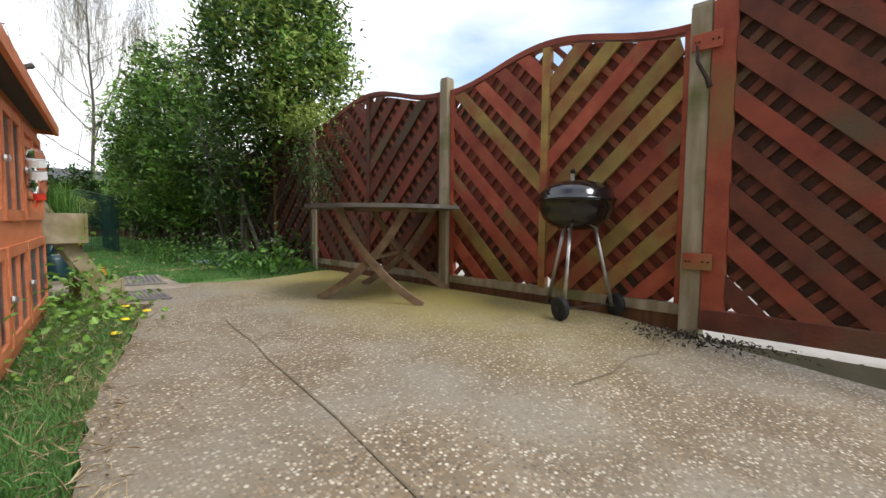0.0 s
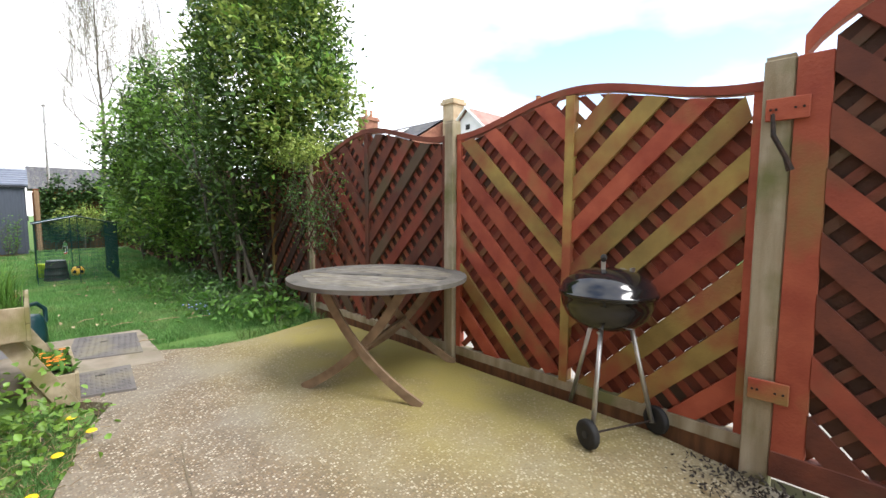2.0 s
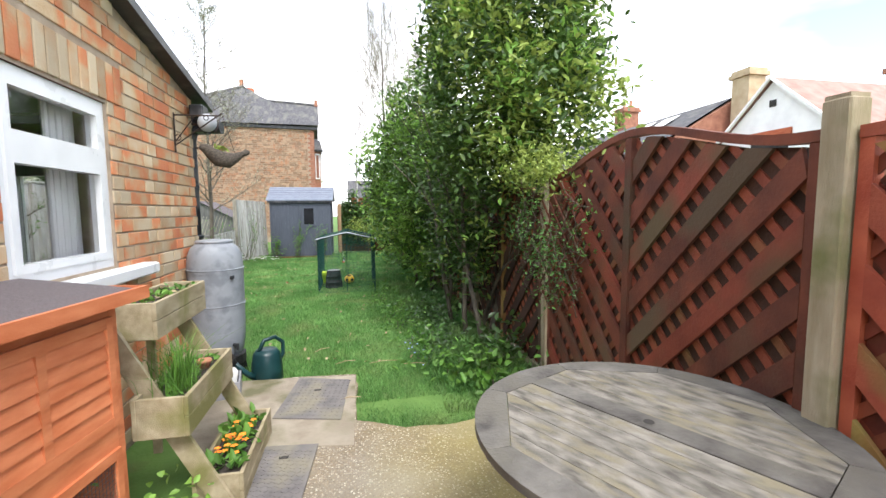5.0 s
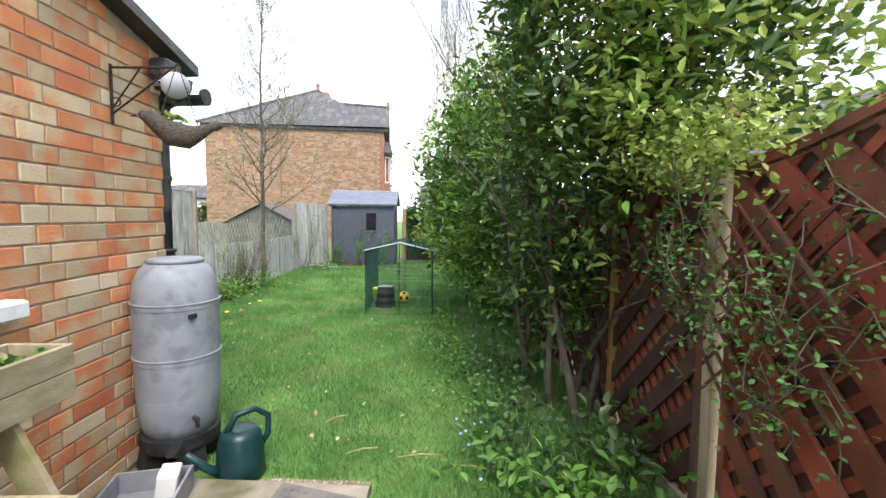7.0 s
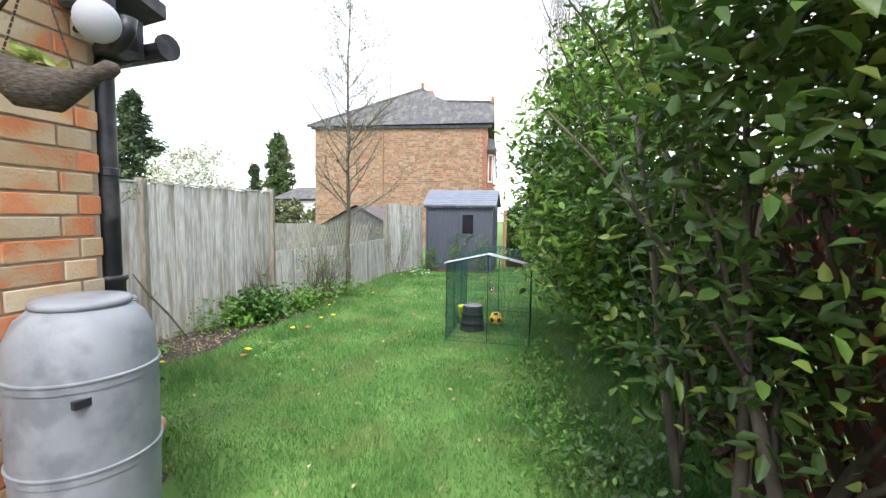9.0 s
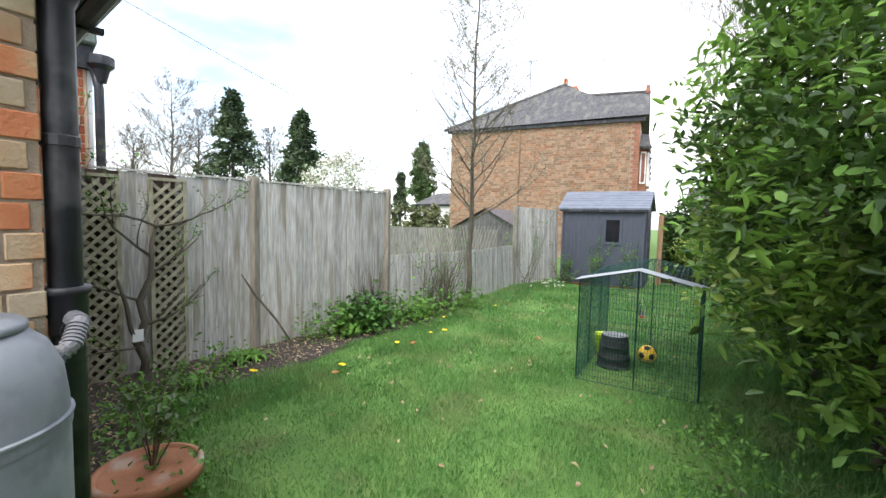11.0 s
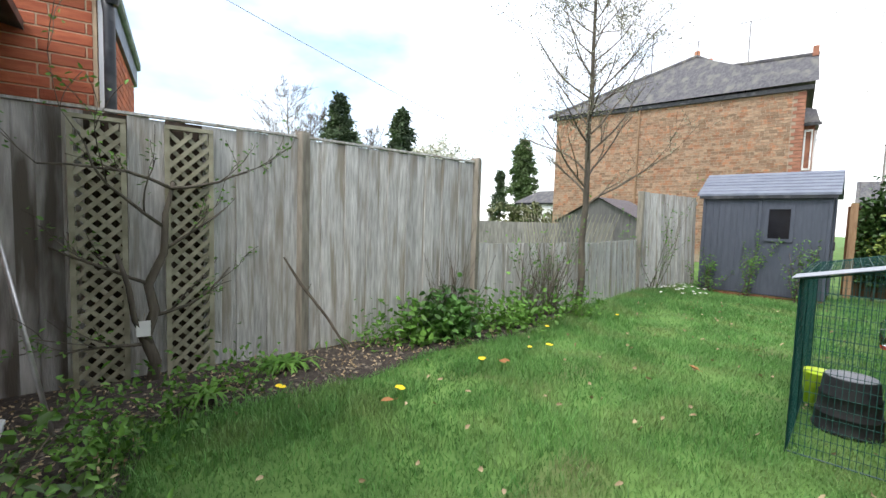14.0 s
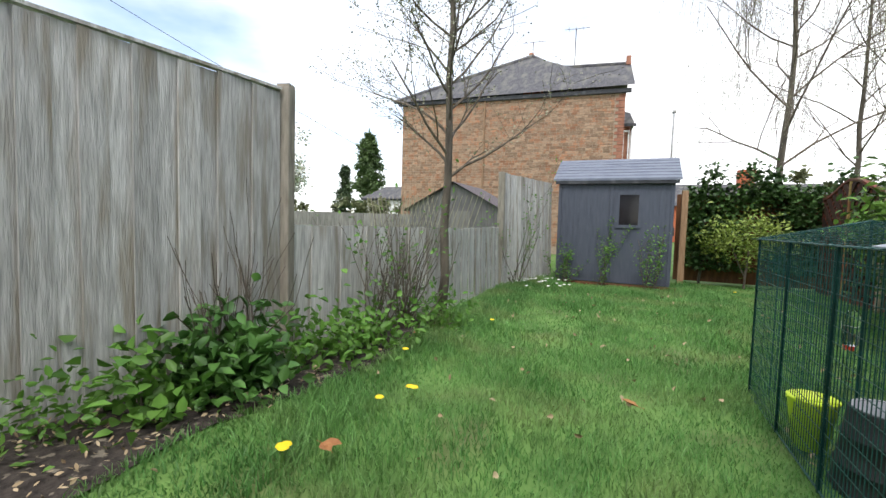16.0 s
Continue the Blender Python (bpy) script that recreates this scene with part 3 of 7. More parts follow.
# the room behind, closed
setting("wall_inside", Mesh().box((-7.2, -6.2, -.2), (-7.0, 3.6, 2.6)).box((-7.0, -6.2, -.2), (-3.3, -6.0, 4.6)), WHITEP)
setting("floor_inside", Mesh().box((-7.0, -6, -.2), (-3.56, 3.2, -.08)), PATHC)
setting("ceiling_inside", Mesh().box((-7.0, -6, 2.48), (-3.56, 3.2, 2.56)), WHITEP)
rf = Mesh()
rf.add([(-3.18, 3.87, verge(3.87)), (-3.18, -6, verge(-6)), (-7.2, -6, verge(-6)), (-7.2, 4.6, verge(4.4)),
        (-3.18, 3.87, verge(3.87) + .07), (-3.18, -6, verge(-6) + .07), (-7.2, -6, verge(-6) + .07), (-7.2, 4.6, verge(4.4) + .07)],
       [(0, 1, 2, 3), (7, 6, 5, 4), (0, 4, 5, 1), (1, 5, 6, 2), (2, 6, 7, 3), (3, 7, 4, 0)])
setting("roof_house", rf, BLACKP, label="thin dark verge of the sloping extension roof")

# the neighbour's brick extension behind the fence
ext = setting("wall_extension", Mesh().box((-3, -3.2, -.2), (-.012, 0, 3.0)), surf("pale_mortar", (.52, .38, .25), (.66, .50, .34), 12, .95, .5, 80), pose(-6.55, 4.90, .07, 0, 0, -15))
setting("roof_extension", Mesh().box((-3.1, -3.3, 3.14), (.10, .08, 3.26), bevel=.02), surf("green_grey_felt", (.12, .15, .13), (.22, .26, .23), 6, .95, .6, 90), pose(-6.55, 4.90, .07, 0, 0, -15))
setting("trim_fascia", Mesh().box((-3.05, -3.25, 2.92), (.05, .04, 3.14)), BLACKP, pose(-6.55, 4.90, .07, 0, 0, -15))


# ---- fences on the east side ----
def slat_ends(c, slope, wd, y0, y1, zb, ztop, n=240):
    """The four corners of a slanting slat cut to a field: z = c + slope * y, wd high measured upright."""
    out = []
    for k_ in (-.5, .5):
        ok = [y for y in (y0 + (y1 - y0) * i / n for i in range(n + 1)) if zb <= c + k_ * wd + slope * y <= ztop(y)]
        if not ok:
            return None
        out.append((ok[0], ok[-1]))
    (a0, a1), (b0, b1) = out
    if min(a1 - a0, b1 - b0) < .03 and max(a1 - a0, b1 - b0) < .08:
        return None
    lo, hi = c - .5 * wd, c + .5 * wd
    return [(a0, lo + slope * a0), (a1, lo + slope * a1), (b1, hi + slope * b1), (b0, hi + slope * b0)]


def plank(poly, x0, x1):
    n = len(poly)
    return Mesh().add([(x0, y, z) for y, z in poly] + [(x1, y, z) for y, z in poly],
                      [tuple(range(n)), tuple(range(2 * n - 1, n - 1, -1))] + [(i, n + i, n + (i + 1) % n, (i + 1) % n) for i in range(n)])


def field(thing_, y0, y1, zb, ztop, sign, mats, split, step=.285, wd=.15, x=0.0):
    """Front slats, thin counter slats behind them, and back slats that leave slivers of light."""
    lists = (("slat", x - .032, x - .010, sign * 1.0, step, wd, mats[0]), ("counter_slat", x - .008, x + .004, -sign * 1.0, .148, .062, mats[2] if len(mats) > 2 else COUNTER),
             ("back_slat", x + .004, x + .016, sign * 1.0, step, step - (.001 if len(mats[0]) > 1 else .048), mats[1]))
    for name, xa, xb, slope, st, wdt, mat in lists:
        joined = Mesh()
        c = zb - 2.6 - (y0 if slope > 0 else -y1) * 0 - slope * y0
        top = 2.6 - slope * y0 + 3
        i = 0
        while c < top:
            off = st * .5 + .083 if name == "back_slat" else 0
            w_ = wdt + (random.uniform(-.007, .006) if name == "back_slat" else 0)
            q = slat_ends(c + off, slope, w_, y0, y1, zb, ztop)
            if q:
                g = plank(q, xa, xb)
                mm = mat[(i * 7 + 3) % len(mat)] if name == "slat" else mat[0]
                if split:
                    part(name, g, mm, thing_)
                else:
                    joined.add(g.v, g.f)
            c += st
            i += 1
        if joined.v:
            part(name + "s", joined, mat[0], thing_, kind="stuff")


def arch_rail(y0, y1, ztop, th=.045, x0=-.035, x1=.04, n=24):
    g = Mesh()
    ring = []
    for i in range(n + 1):
        y = y0 + (y1 - y0) * i / n
        z = ztop(y)
        ring += [(x0, y, z), (x1, y, z), (x1, y, z + th), (x0, y, z + th)]
    fs = [(0, 1, 2, 3), (4 * n + 3, 4 * n + 2, 4 * n + 1, 4 * n)]
    for i in range(n):
        a = 4 * i
        fs += [(a + j, a + (j + 1) % 4 + 0, a + 4 + (j + 1) % 4, a + 4 + j)[::-1] for j in range(4)]
    return g.add(ring, fs)


def wavy_panel(y0, y1, zb, zend, zpeak, x, mats, split, label, frame_mat):
    p = thing("lattice_fence", label, "fence", pose(x, 0, 0), group="wavy panels of the east fence")
    ym = (y0 + y1) / 2
    top = lambda y: zend + (zpeak - zend) * (.5 + .5 * math.cos(2 * math.pi * (y - ym) / (y1 - y0))) ** 1.05
    tt = lambda y: top(y) - .012
    part("stile", Mesh().box((-.03, y0, zb), (.022, y0 + .045, zend)), frame_mat, p)
    part("stile", Mesh().box((-.03, y1 - .045, zb), (.022, y1, zend)), frame_mat, p)
    part("middle_rail", Mesh().box((-.045, ym - .03, zb + .06), (.02, ym + .03, zpeak - .01)), OLIVE if len(mats) > 2 else REDF, p)
    part("bottom_rail", Mesh().box((-.04, y0, zb), (.03, y1, zb + .07)), POSTW if split else frame_mat, p)
    part("gravel_board", Mesh().box((-.03, y0, -.12), (.02, y1, zb - .002)), FENCEB, p)
    part("top_rail", arch_rail(y0, y1, top), frame_mat, p)
    field(p, ym + .03, y1 - .045, zb + .07, tt, 1, (mats[2] if len(mats) > 2 else mats[0], mats[1]), split)
    field(p, y0 + .045, ym - .03, zb + .07, tt, -1, (mats[0][::-1], mats[1]), split)
    return p


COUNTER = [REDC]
# second list: back slats, their colour darkened in place of shade behind the lattice
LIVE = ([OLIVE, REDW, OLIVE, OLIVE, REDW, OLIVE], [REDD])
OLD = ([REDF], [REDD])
# darker mix, partly laurel shade put into the slat colours
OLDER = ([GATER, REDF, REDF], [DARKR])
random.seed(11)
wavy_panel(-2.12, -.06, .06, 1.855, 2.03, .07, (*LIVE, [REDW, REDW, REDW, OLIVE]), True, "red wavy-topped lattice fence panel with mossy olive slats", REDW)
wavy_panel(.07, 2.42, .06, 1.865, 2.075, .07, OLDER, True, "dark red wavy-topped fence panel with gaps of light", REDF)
ya = 2.62
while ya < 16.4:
    # all slats near black: the laurels' shade is put into their colour
    wavy_panel(ya, ya + 2.2, -.02, 1.72, 1.98, .09, ([DARKR], [DARKR], [DARKR]), ya < 4, "old wavy-topped fence panel behind the laurels, coloured dark for their shade", REDF)
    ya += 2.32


def fence_post(x, y, z, wd=.1, lean=0.0, label="weathered grey square timber fence post"):
    p = thing("fence_post", label, "fence post", pose(x, y, 0, 0, lean, 0), group="posts of the east fence")
    h = wd / 2
    part("shaft", Mesh().box((-h, -h, -.15), (h, h, z - .015), bevel=.006), POSTW, p)
    part("weathered_top", Mesh().prism([(-h + .006, -h + .006), (h - .006, -h + .006), (h - .006, h - .006), (-h + .006, h - .006)], z - .015, z), POSTW, p)
    return p


fence_post(.05, 0, 2.02)
fence_post(.04, -2.18, 1.99, .12, label="thick weathered timber gate post with green staining")
fence_post(.09, 2.53, 1.86, .08, -1.0, label="leaning thin timber post wrapped in a climber")
ya = 4.82
while ya < 16:
    fence_post(.07, ya, 1.8)
    ya += 2.32
fence_post(.04, -3.62, 1.99, .12)

gate = thing("garden_gate", "dark red arched slatted timber gate, closed, hung on a grey post", "gate", pose(.0, 0, 0))
gt = lambda y: 1.96 + .30 * math.sin(math.pi * max(0, min(1, (-2.27 - y) / 1.25))) ** .7
part("stile", Mesh().box((-.03, -2.37, .0), (.03, -2.243, 1.97), bevel=.004), REDW, gate)
part("stile", Mesh().box((-.03, -3.54, .0), (.03, -3.44, 1.97), bevel=.004), REDW, gate)
part("top_rail", arch_rail(-3.54, -2.265, gt, .09), REDW, gate)
part("bottom_rail", Mesh().box((-.035, -3.54, .0), (.03, -2.24, .13), bevel=.004), REDF, gate)
# the back slats are near black to paint shade behind the gate lattice
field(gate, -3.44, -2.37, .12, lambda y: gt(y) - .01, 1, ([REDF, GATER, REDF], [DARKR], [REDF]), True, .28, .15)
for z in (.42, 1.74):
    h = part("hinge", Mesh().box((-.052, -2.30, z - .05), (-.036, -2.14, z + .05), bevel=.003), REDW, gate, "painted steel strap hinge")
    sc_ = Mesh()
    for yy in (-2.28, -2.25, -2.18, -2.16):
        sc_.tube([(-.058, yy, z), (-.050, yy, z)], .006, 6)
    part("screws", sc_, IRON, h)
part("latch_handle", Mesh().tube([(-.06, -2.17, 1.72), (-.075, -2.18, 1.62), (-.08, -2.23, 1.52), (-.075, -2.25, 1.46)], [.008, .011, .011, .016], 8), IRON, gate, "rusty black iron handle")

# ---- boarded fence on the west side ----


def boards(name, a, b, h, n, label, mat=FENCEW, lean=None, z0=-.02, rail=True, gaps=0.0, dark=None):
    d = b - a
    ang = math.degrees(math.atan2(d.y, d.x))
    f = thing(name, label, "fence", pose(a.x, a.y, 0, 0, 0, ang), group="boarded fence on the west side")
    L, wd = d.length, d.length / n
    for i in range(n):
        hh = h(i / n) if callable(h) else h
        zz = hh + random.uniform(-.006, .006)
        g = Mesh().add([(0, 0, z0), (wd * (1 - gaps) + .012, .010, z0), (wd * (1 - gaps) + .012, .022, z0), (0, .017, z0),
                        (0, 0, zz), (wd * (1 - gaps) + .012, .010, zz), (wd * (1 - gaps) + .012, .022, zz), (0, .017, zz)],
                       [(0, 3, 2, 1), (4, 5, 6, 7), (0, 1, 5, 4), (1, 2, 6, 5), (2, 3, 7, 6), (3, 0, 4, 7)])
        tl = lean(i / n) if lean else random.uniform(-.25, .25)
        part("board", g, (dark and dark(i * wd)) or mat, f, m=pose(i * wd, -.024 - (.012 if i % 2 else 0), 0, 0, tl, 0))
    if rail:
        hm = min(h(0), h(.5), h(.99)) if callable(h) else h
        for z in (.3, hm * .55, hm - .15):
            part("back_rail", Mesh().box((0, .004, z), (L, .04, z + .06)), FENCEW, f)
    return f


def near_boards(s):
    """Brown new board in the corner, then stained boards; trellis shade painted as dark boards."""
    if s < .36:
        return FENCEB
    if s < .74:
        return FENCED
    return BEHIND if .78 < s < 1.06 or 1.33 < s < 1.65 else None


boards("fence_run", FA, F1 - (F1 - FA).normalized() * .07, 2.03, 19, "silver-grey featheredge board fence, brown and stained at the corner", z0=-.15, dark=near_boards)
boards("fence_run", F1 + (F2 - F1).normalized() * .06, F2 - (F2 - F1).normalized() * .07, 2.03, 17, "silver-grey featheredge board fence, boards unevenly weathered")
for a, b in ((FA, F1), (F1, F2)):
    d = (b - a).normalized()
    setting("trim_fence_cap", Mesh().box((0, -.04, 2.04), ((b - a).length - .07, .015, 2.06)), FENCEW, pose(a.x, a.y, 0, 0, 0, math.degrees(math.atan2(d.y, d.x))))
for p, z in ((F1, 2.1), (F2, 2.1), (F3, 2.0)):
    q = thing("fence_post", "grey square timber post between fence boards", "fence post", pose(p.x, p.y, 0, 0, 0, 15), group="posts of the west fence")
    part("shaft", Mesh().box((-.055, -.055, -.1), (.055, .045, z - .02), bevel=.006), POSTG, q)
    part("cap", Mesh().prism([(-.05, -.05), (.05, -.05), (.05, .04), (-.05, .04)], z - .02, z), POSTG, q)
TREE = Vector((-5.36, 10.9, 0))
boards("fence_run", F2 + Vector((0, .08, 0)), TREE, 1.02, 14, "low pale board fence with warped boards")
boards("fence_run", TREE + Vector((0, .03, 0)), F3 - Vector((0, .08, 0)), lambda u: 1.0 + .03 * u, 16, "low leaning board fence with gaps between the boards", lean=lambda u: -2.5 - 4 * u, gaps=.1)
boards("fence_run", F3 + Vector((-.02, .08, 0)), Vector((-4.82, 15.2, 0)), lambda u: 2.0 - .04 * u, 16, "tall whitened board fence panel leaning by the shed", lean=lambda u: -3.5)
boards("fence_run", Vector((-2.38, 16.7, 0)), Vector((2.0, 16.7, 0)), 1.85, 30, "dark brown board fence grown over with ivy", mat=FENCEB)
q = thing("fence_post", "brown timber post beside the shed", "fence post", pose(-2.28, 16.2, 0), group="posts of the back fence")
part("shaft", Mesh().box((-.06, -.06, -.1), (.06, .06, 1.88), bevel=.006), surf("tan_post", (.25, .15, .08), (.38, .24, .14), 6, .8, .4, 50, stretch=(4, 4, .7)), q)
part("cap", Mesh().prism([(-.055, -.055), (.055, -.055), (.055, .055), (-.055, .055)], 1.88, 1.9), POSTW, q)

# trellis panels and things on the fence
FM = pose(FA.x, FA.y, 0, 0, 0, math.degrees(math.atan2((F1 - FA).y, (F1 - FA).x)))
for s0, s1 in ((.81, 1.15), (1.39, 1.73)):
    t_ = thing("trellis", "weathered diagonal lattice trellis fixed to the board fence", "trellis", FM @ pose(0, -.075, 0), group="trellises on the fence")
    for a, b in ((s0, s0 + .035), (s1 - .035, s1)):
        part("side_rail", Mesh().box((a, -.02, -.07), (b, .02, 1.96)), TRELL, t_)
    part("top_rail", Mesh().box((s0, -.024, 1.96), (s1, .022, 1.99)), TRELL, t_)
    part("bottom_rail", Mesh().box((s0, -.024, -.10), (s1, .022, -.07)), TRELL, t_)
    for sgn, y in ((1, -.006), (-1, .008)):
        c = -.5
        while c < 2.6:
            lo, hi = s0 + .035, s1 - .035
            w_ = .023
            if sgn > 0:
                a, b = max(lo, s0 - .07 + w_ - c), min(hi, s0 + 1.96 - w_ - c)
            else:
                a, b = max(lo, s0 + c - 1.96 + w_), min(hi, s0 + c + .07 - w_)
            if b - a > .05:
                za, zb = c + sgn * (a - s0), c + sgn * (b - s0)
                part("lath", Mesh().add([(a, y - .013, za - w_), (b, y - .013, zb - w_), (b, y - .013, zb + w_), (a, y - .013, za + w_), (a, y, za - w_), (b, y, zb - w_), (b, y, zb + w_), (a, y, za + w_)],
                                        [(0, 1, 2, 3), (7, 6, 5, 4), (0, 4, 5, 1), (2, 6, 7, 3), (0, 3, 7, 4), (1, 5, 6, 2)]), TRELL, t_)
            c += .107


# ---- house details ----
win = thing("window_1", "white plastic casement window with net-dark room behind", "window", pose(-3.36, 0, 0), kind="structure")
Y0, Y1, Z0, Z1 = 1.08, 2.02, 1.25, 2.33
part("window_frame", Mesh().box((-.05, Y0, Z0), (.03, Y0 + .06, Z1)).box((-.05, Y1 - .06, Z0), (.03, Y1, Z1)).box((-.05, Y0 + .06, Z0), (.03, Y1 - .06, Z0 + .06))
     .box((-.05, Y0 + .06, Z1 - .06), (.03, Y1 - .06, Z1)).box((-.05, Y0 + .06, 1.90), (.045, Y1 - .06, 1.97)), UPVC, win)
for za, zb in ((Z0 + .06, 1.90), (1.97, Z1 - .06)):
    s_ = part("sash", Mesh().box((-.02, Y0 + .06, za), (.045, Y0 + .11, zb)).box((-.02, Y1 - .11, za), (.045, Y1 - .06, zb)).box((-.02, Y0 + .11, za), (.045, Y1 - .11, za + .045)).box((-.02, Y0 + .11, zb - .045), (.045, Y1 - .11, zb)), UPVC, win)
    part("pane", Mesh().box((0, Y0 + .11, za + .045), (.006, Y1 - .11, zb - .045)), GLASS, s_)
setting("window_sill", Mesh().box((-3.34, .80, 1.15), (-3.2, 2.40, 1.235), bevel=.012), UPVC)
cu = Mesh()
for i in range(9):
    cu.tube([(-3.5, 1.73 + .03 * i, 1.26), (-3.5 + .01 * (i % 2), 1.73 + .03 * i, 2.3)], .018, 8)
setting("window_curtain", cu, WHITEP)
setting("trim_lintel_shadow", Mesh().box((-3.36, Y0, Z1), (-3.315, Y1, Z1 + .012)), BRICKO)
lint = thing("brick_lintel", "soldier course of red bricks over the window", "lintel", kind="structure")
for i in range(14):
    part("brick", Mesh().box((-3.33, .90 + i * .094, Z1 + .02), (-3.296, .90 + i * .094 + .083, Z1 + .27), bevel=.004), BRICKR, lint)

# rear door
RM = rear.matrix_world.copy()
door = thing("patio_door", "white plastic glazed back door, closed", "door", RM @ pose(0, 1.0, 0), kind="structure")
part("door_frame", Mesh().box((-.08, .0, -.02), (.03, .07, 2.15)).box((-.08, 1.57, -.02), (.03, 1.64, 2.15)).box((-.08, .07, 2.08), (.03, 1.57, 2.15)).box((-.08, .79, .06), (.03, .86, 2.08)), UPVC, door)
for a, b in ((.07, .79), (.86, 1.57)):
    s_ = part("door_leaf", Mesh().box((-.04, a, .06), (.045, a + .08, 2.08)).box((-.04, b - .08, .06), (.045, b, 2.08)).box((-.04, a + .08, .06), (.045, b - .08, .2)).box((-.04, a + .08, 1.98), (.045, b - .08, 2.08)), UPVC, door)
    part("pane", Mesh().box((0, a + .08, .2), (.01, b - .08, 1.98)), GLASS, s_)
part("door_handle", Mesh().box((.045, 1.50, .98), (.06, 1.53, 1.14)).tube([(.06, 1.515, 1.08), (.1, 1.515, 1.08), (.1, 1.40, 1.08)], .009, 8), UPVC, door)
part("threshold", Mesh().box((-.08, -.02, -.1), (.34, 1.68, .03), bevel=.008), UPVC, door)
setting("trim_soffit", Mesh().box((0, -.12, 2.42), (.15, 3.3, 2.45)).box((.13, -.12, 2.42), (.16, 3.3, 2.6)), BLACKP, RM)
gut = thing("rain_gutter", "black plastic half-round gutter under the back eaves", "gutter", RM)
g_ = Mesh()
pr_ = [(.17 + .06 * (1 + math.cos(a)) - .0, 2.50 + .06 * math.sin(a)) for a in [math.pi + math.pi * i / 8 for i in range(9)]]
pr_ += [(x * .94 + .014, z + .008) for x, z in pr_[::-1]]
part("channel", g_.add([(x, -.18, z) for x, z in pr_] + [(x, 3.2, z) for x, z in pr_], [(i, (i + 1) % 18, 18 + (i + 1) % 18, 18 + i) for i in range(18)]), BLACKP, gut)
for s in (.5, 1.4, 2.3):
    part("bracket", Mesh().box((.155, s, 2.43), (.30, s + .03, 2.455)), BLACKP, gut)
part("stop_end", Mesh().turn([(.062, 0), (.062, .02)], 16, pose(.23, -.18, 2.5, 90)), BLACKP, gut)

dp = thing("downpipe", "black round rainwater downpipe at the house corner", "downpipe", pose(-3.345, 3.65, 0))
part("pipe", Mesh().tube([(0, 0, -.05), (0, 0, 2.1), (.0, .0, 2.34), (.01, .03, 2.42), (.02, .09, 2.46), (.02, .12, 2.52)], .05, 14), BLACKP, dp, smooth=True)
part("collar", Mesh().turn([(.056, 1.20), (.062, 1.21), (.062, 1.34), (.072, 1.345), (.072, 1.37), (.05, 1.37)], 16), BLACKP, dp, smooth=True)
part("clip", Mesh().turn([(.05, 1.86), (.056, 1.862), (.056, 1.895), (.05, 1.9)], 14).box((-.17, -.015, 1.865), (-.04, .015, 1.89)), BLACKP, dp)
part("side_outlet", Mesh().tube([(0, 0, 1.22), (.06, .0, 1.22)], .04, 12), BLACKP, dp)
hs_ = Mesh()
hp = [(.05, .0, 1.26), (.13, -.01, 1.26), (.18, -.05, 1.20), (.18, -.14, 1.13), (.20, -.24, 1.12)]
hs_.tube(hp, .026, 10)
ribs_ = Mesh()
for i in range(26):
    u = i / 25 * 3.999
    a, b = Vector(hp[int(u)]), Vector(hp[int(u) + 1])
    c = a.lerp(b, u % 1)
    ribs_.tube([c, c + (b - a).normalized() * .007], .031, 10)
hose_ = part("diverter_hose", hs_, PIPEG, dp, "ribbed grey diverter hose")
part("ribbing", ribs_, PIPEG, hose_, kind="stuff")

# flood light and bracket at the corner
fl = thing("wall_light", "black outdoor spotlight with a pale round shade under the eaves", "lamp", pose(-3.17, 3.50, 2.52))
part("housing", Mesh().box((-.10, -.10, .02), (.03, .07, .14), bevel=.015), BLACKP, fl)
part("shade", Mesh().turn([(.01, .03), (.08, .02), (.088, 0), (.085, -.02), (.06, -.05), (.01, -.06)], 24, pose(.05, -.05, -.03, 110, 0, 32)), COVERG, fl, smooth=True)
part("arm", Mesh().tube([(-.10, -.02, -.04), (-.02, -.03, -.05), (.05, -.04, -.04)], .015, 8), IRON, fl)
part("elbow", Mesh().tube([(.05, .10, .05), (.04, .10, -.01), (.0, .10, -.06), (-.04, .09, -.09)], .035, 12), BLACKP, fl, smooth=True)

br = thing("hanging_bracket", "black wrought iron basket bracket on the brick wall", "bracket", pose(-3.29, 3.09, 2.485))
part("back_plate", Mesh().box((-.005, -.008, -.33), (.004, .008, .02)), IRON, br)
part("arm", Mesh().tube([(0, 0, 0), (.38, -.02, 0), (.4, -.02, .02)], .007, 8), IRON, br)
part("brace", Mesh().tube([(0, 0, -.27), (.36, -.02, -.01)], .006, 8).tube([(.0, 0, -.24), (.18, -.01, -.0)], .005, 8), IRON, br)
part("small_scroll", Mesh().tube([(.27 + .02 * math.cos(a), -.01, -.02 + .02 * math.sin(a)) for a in [i * math.pi / 8 for i in range(17)]], .004, 6), IRON, br)
part("scroll", Mesh().tube([(.025 + .025 * math.cos(a), 0, -.20 + .025 * math.sin(a)) for a in [i * math.pi / 8 for i in range(17)]], .004, 6), IRON, br)
bird = thing("bird_planter", "dark woven wicker bird planter hanging on chains with small green leaves", "planter", pose(-2.88, 3.05, 2.12))
axis = Matrix.Identity(4) @ pose(0, 0, 0, 0, 0, 28)
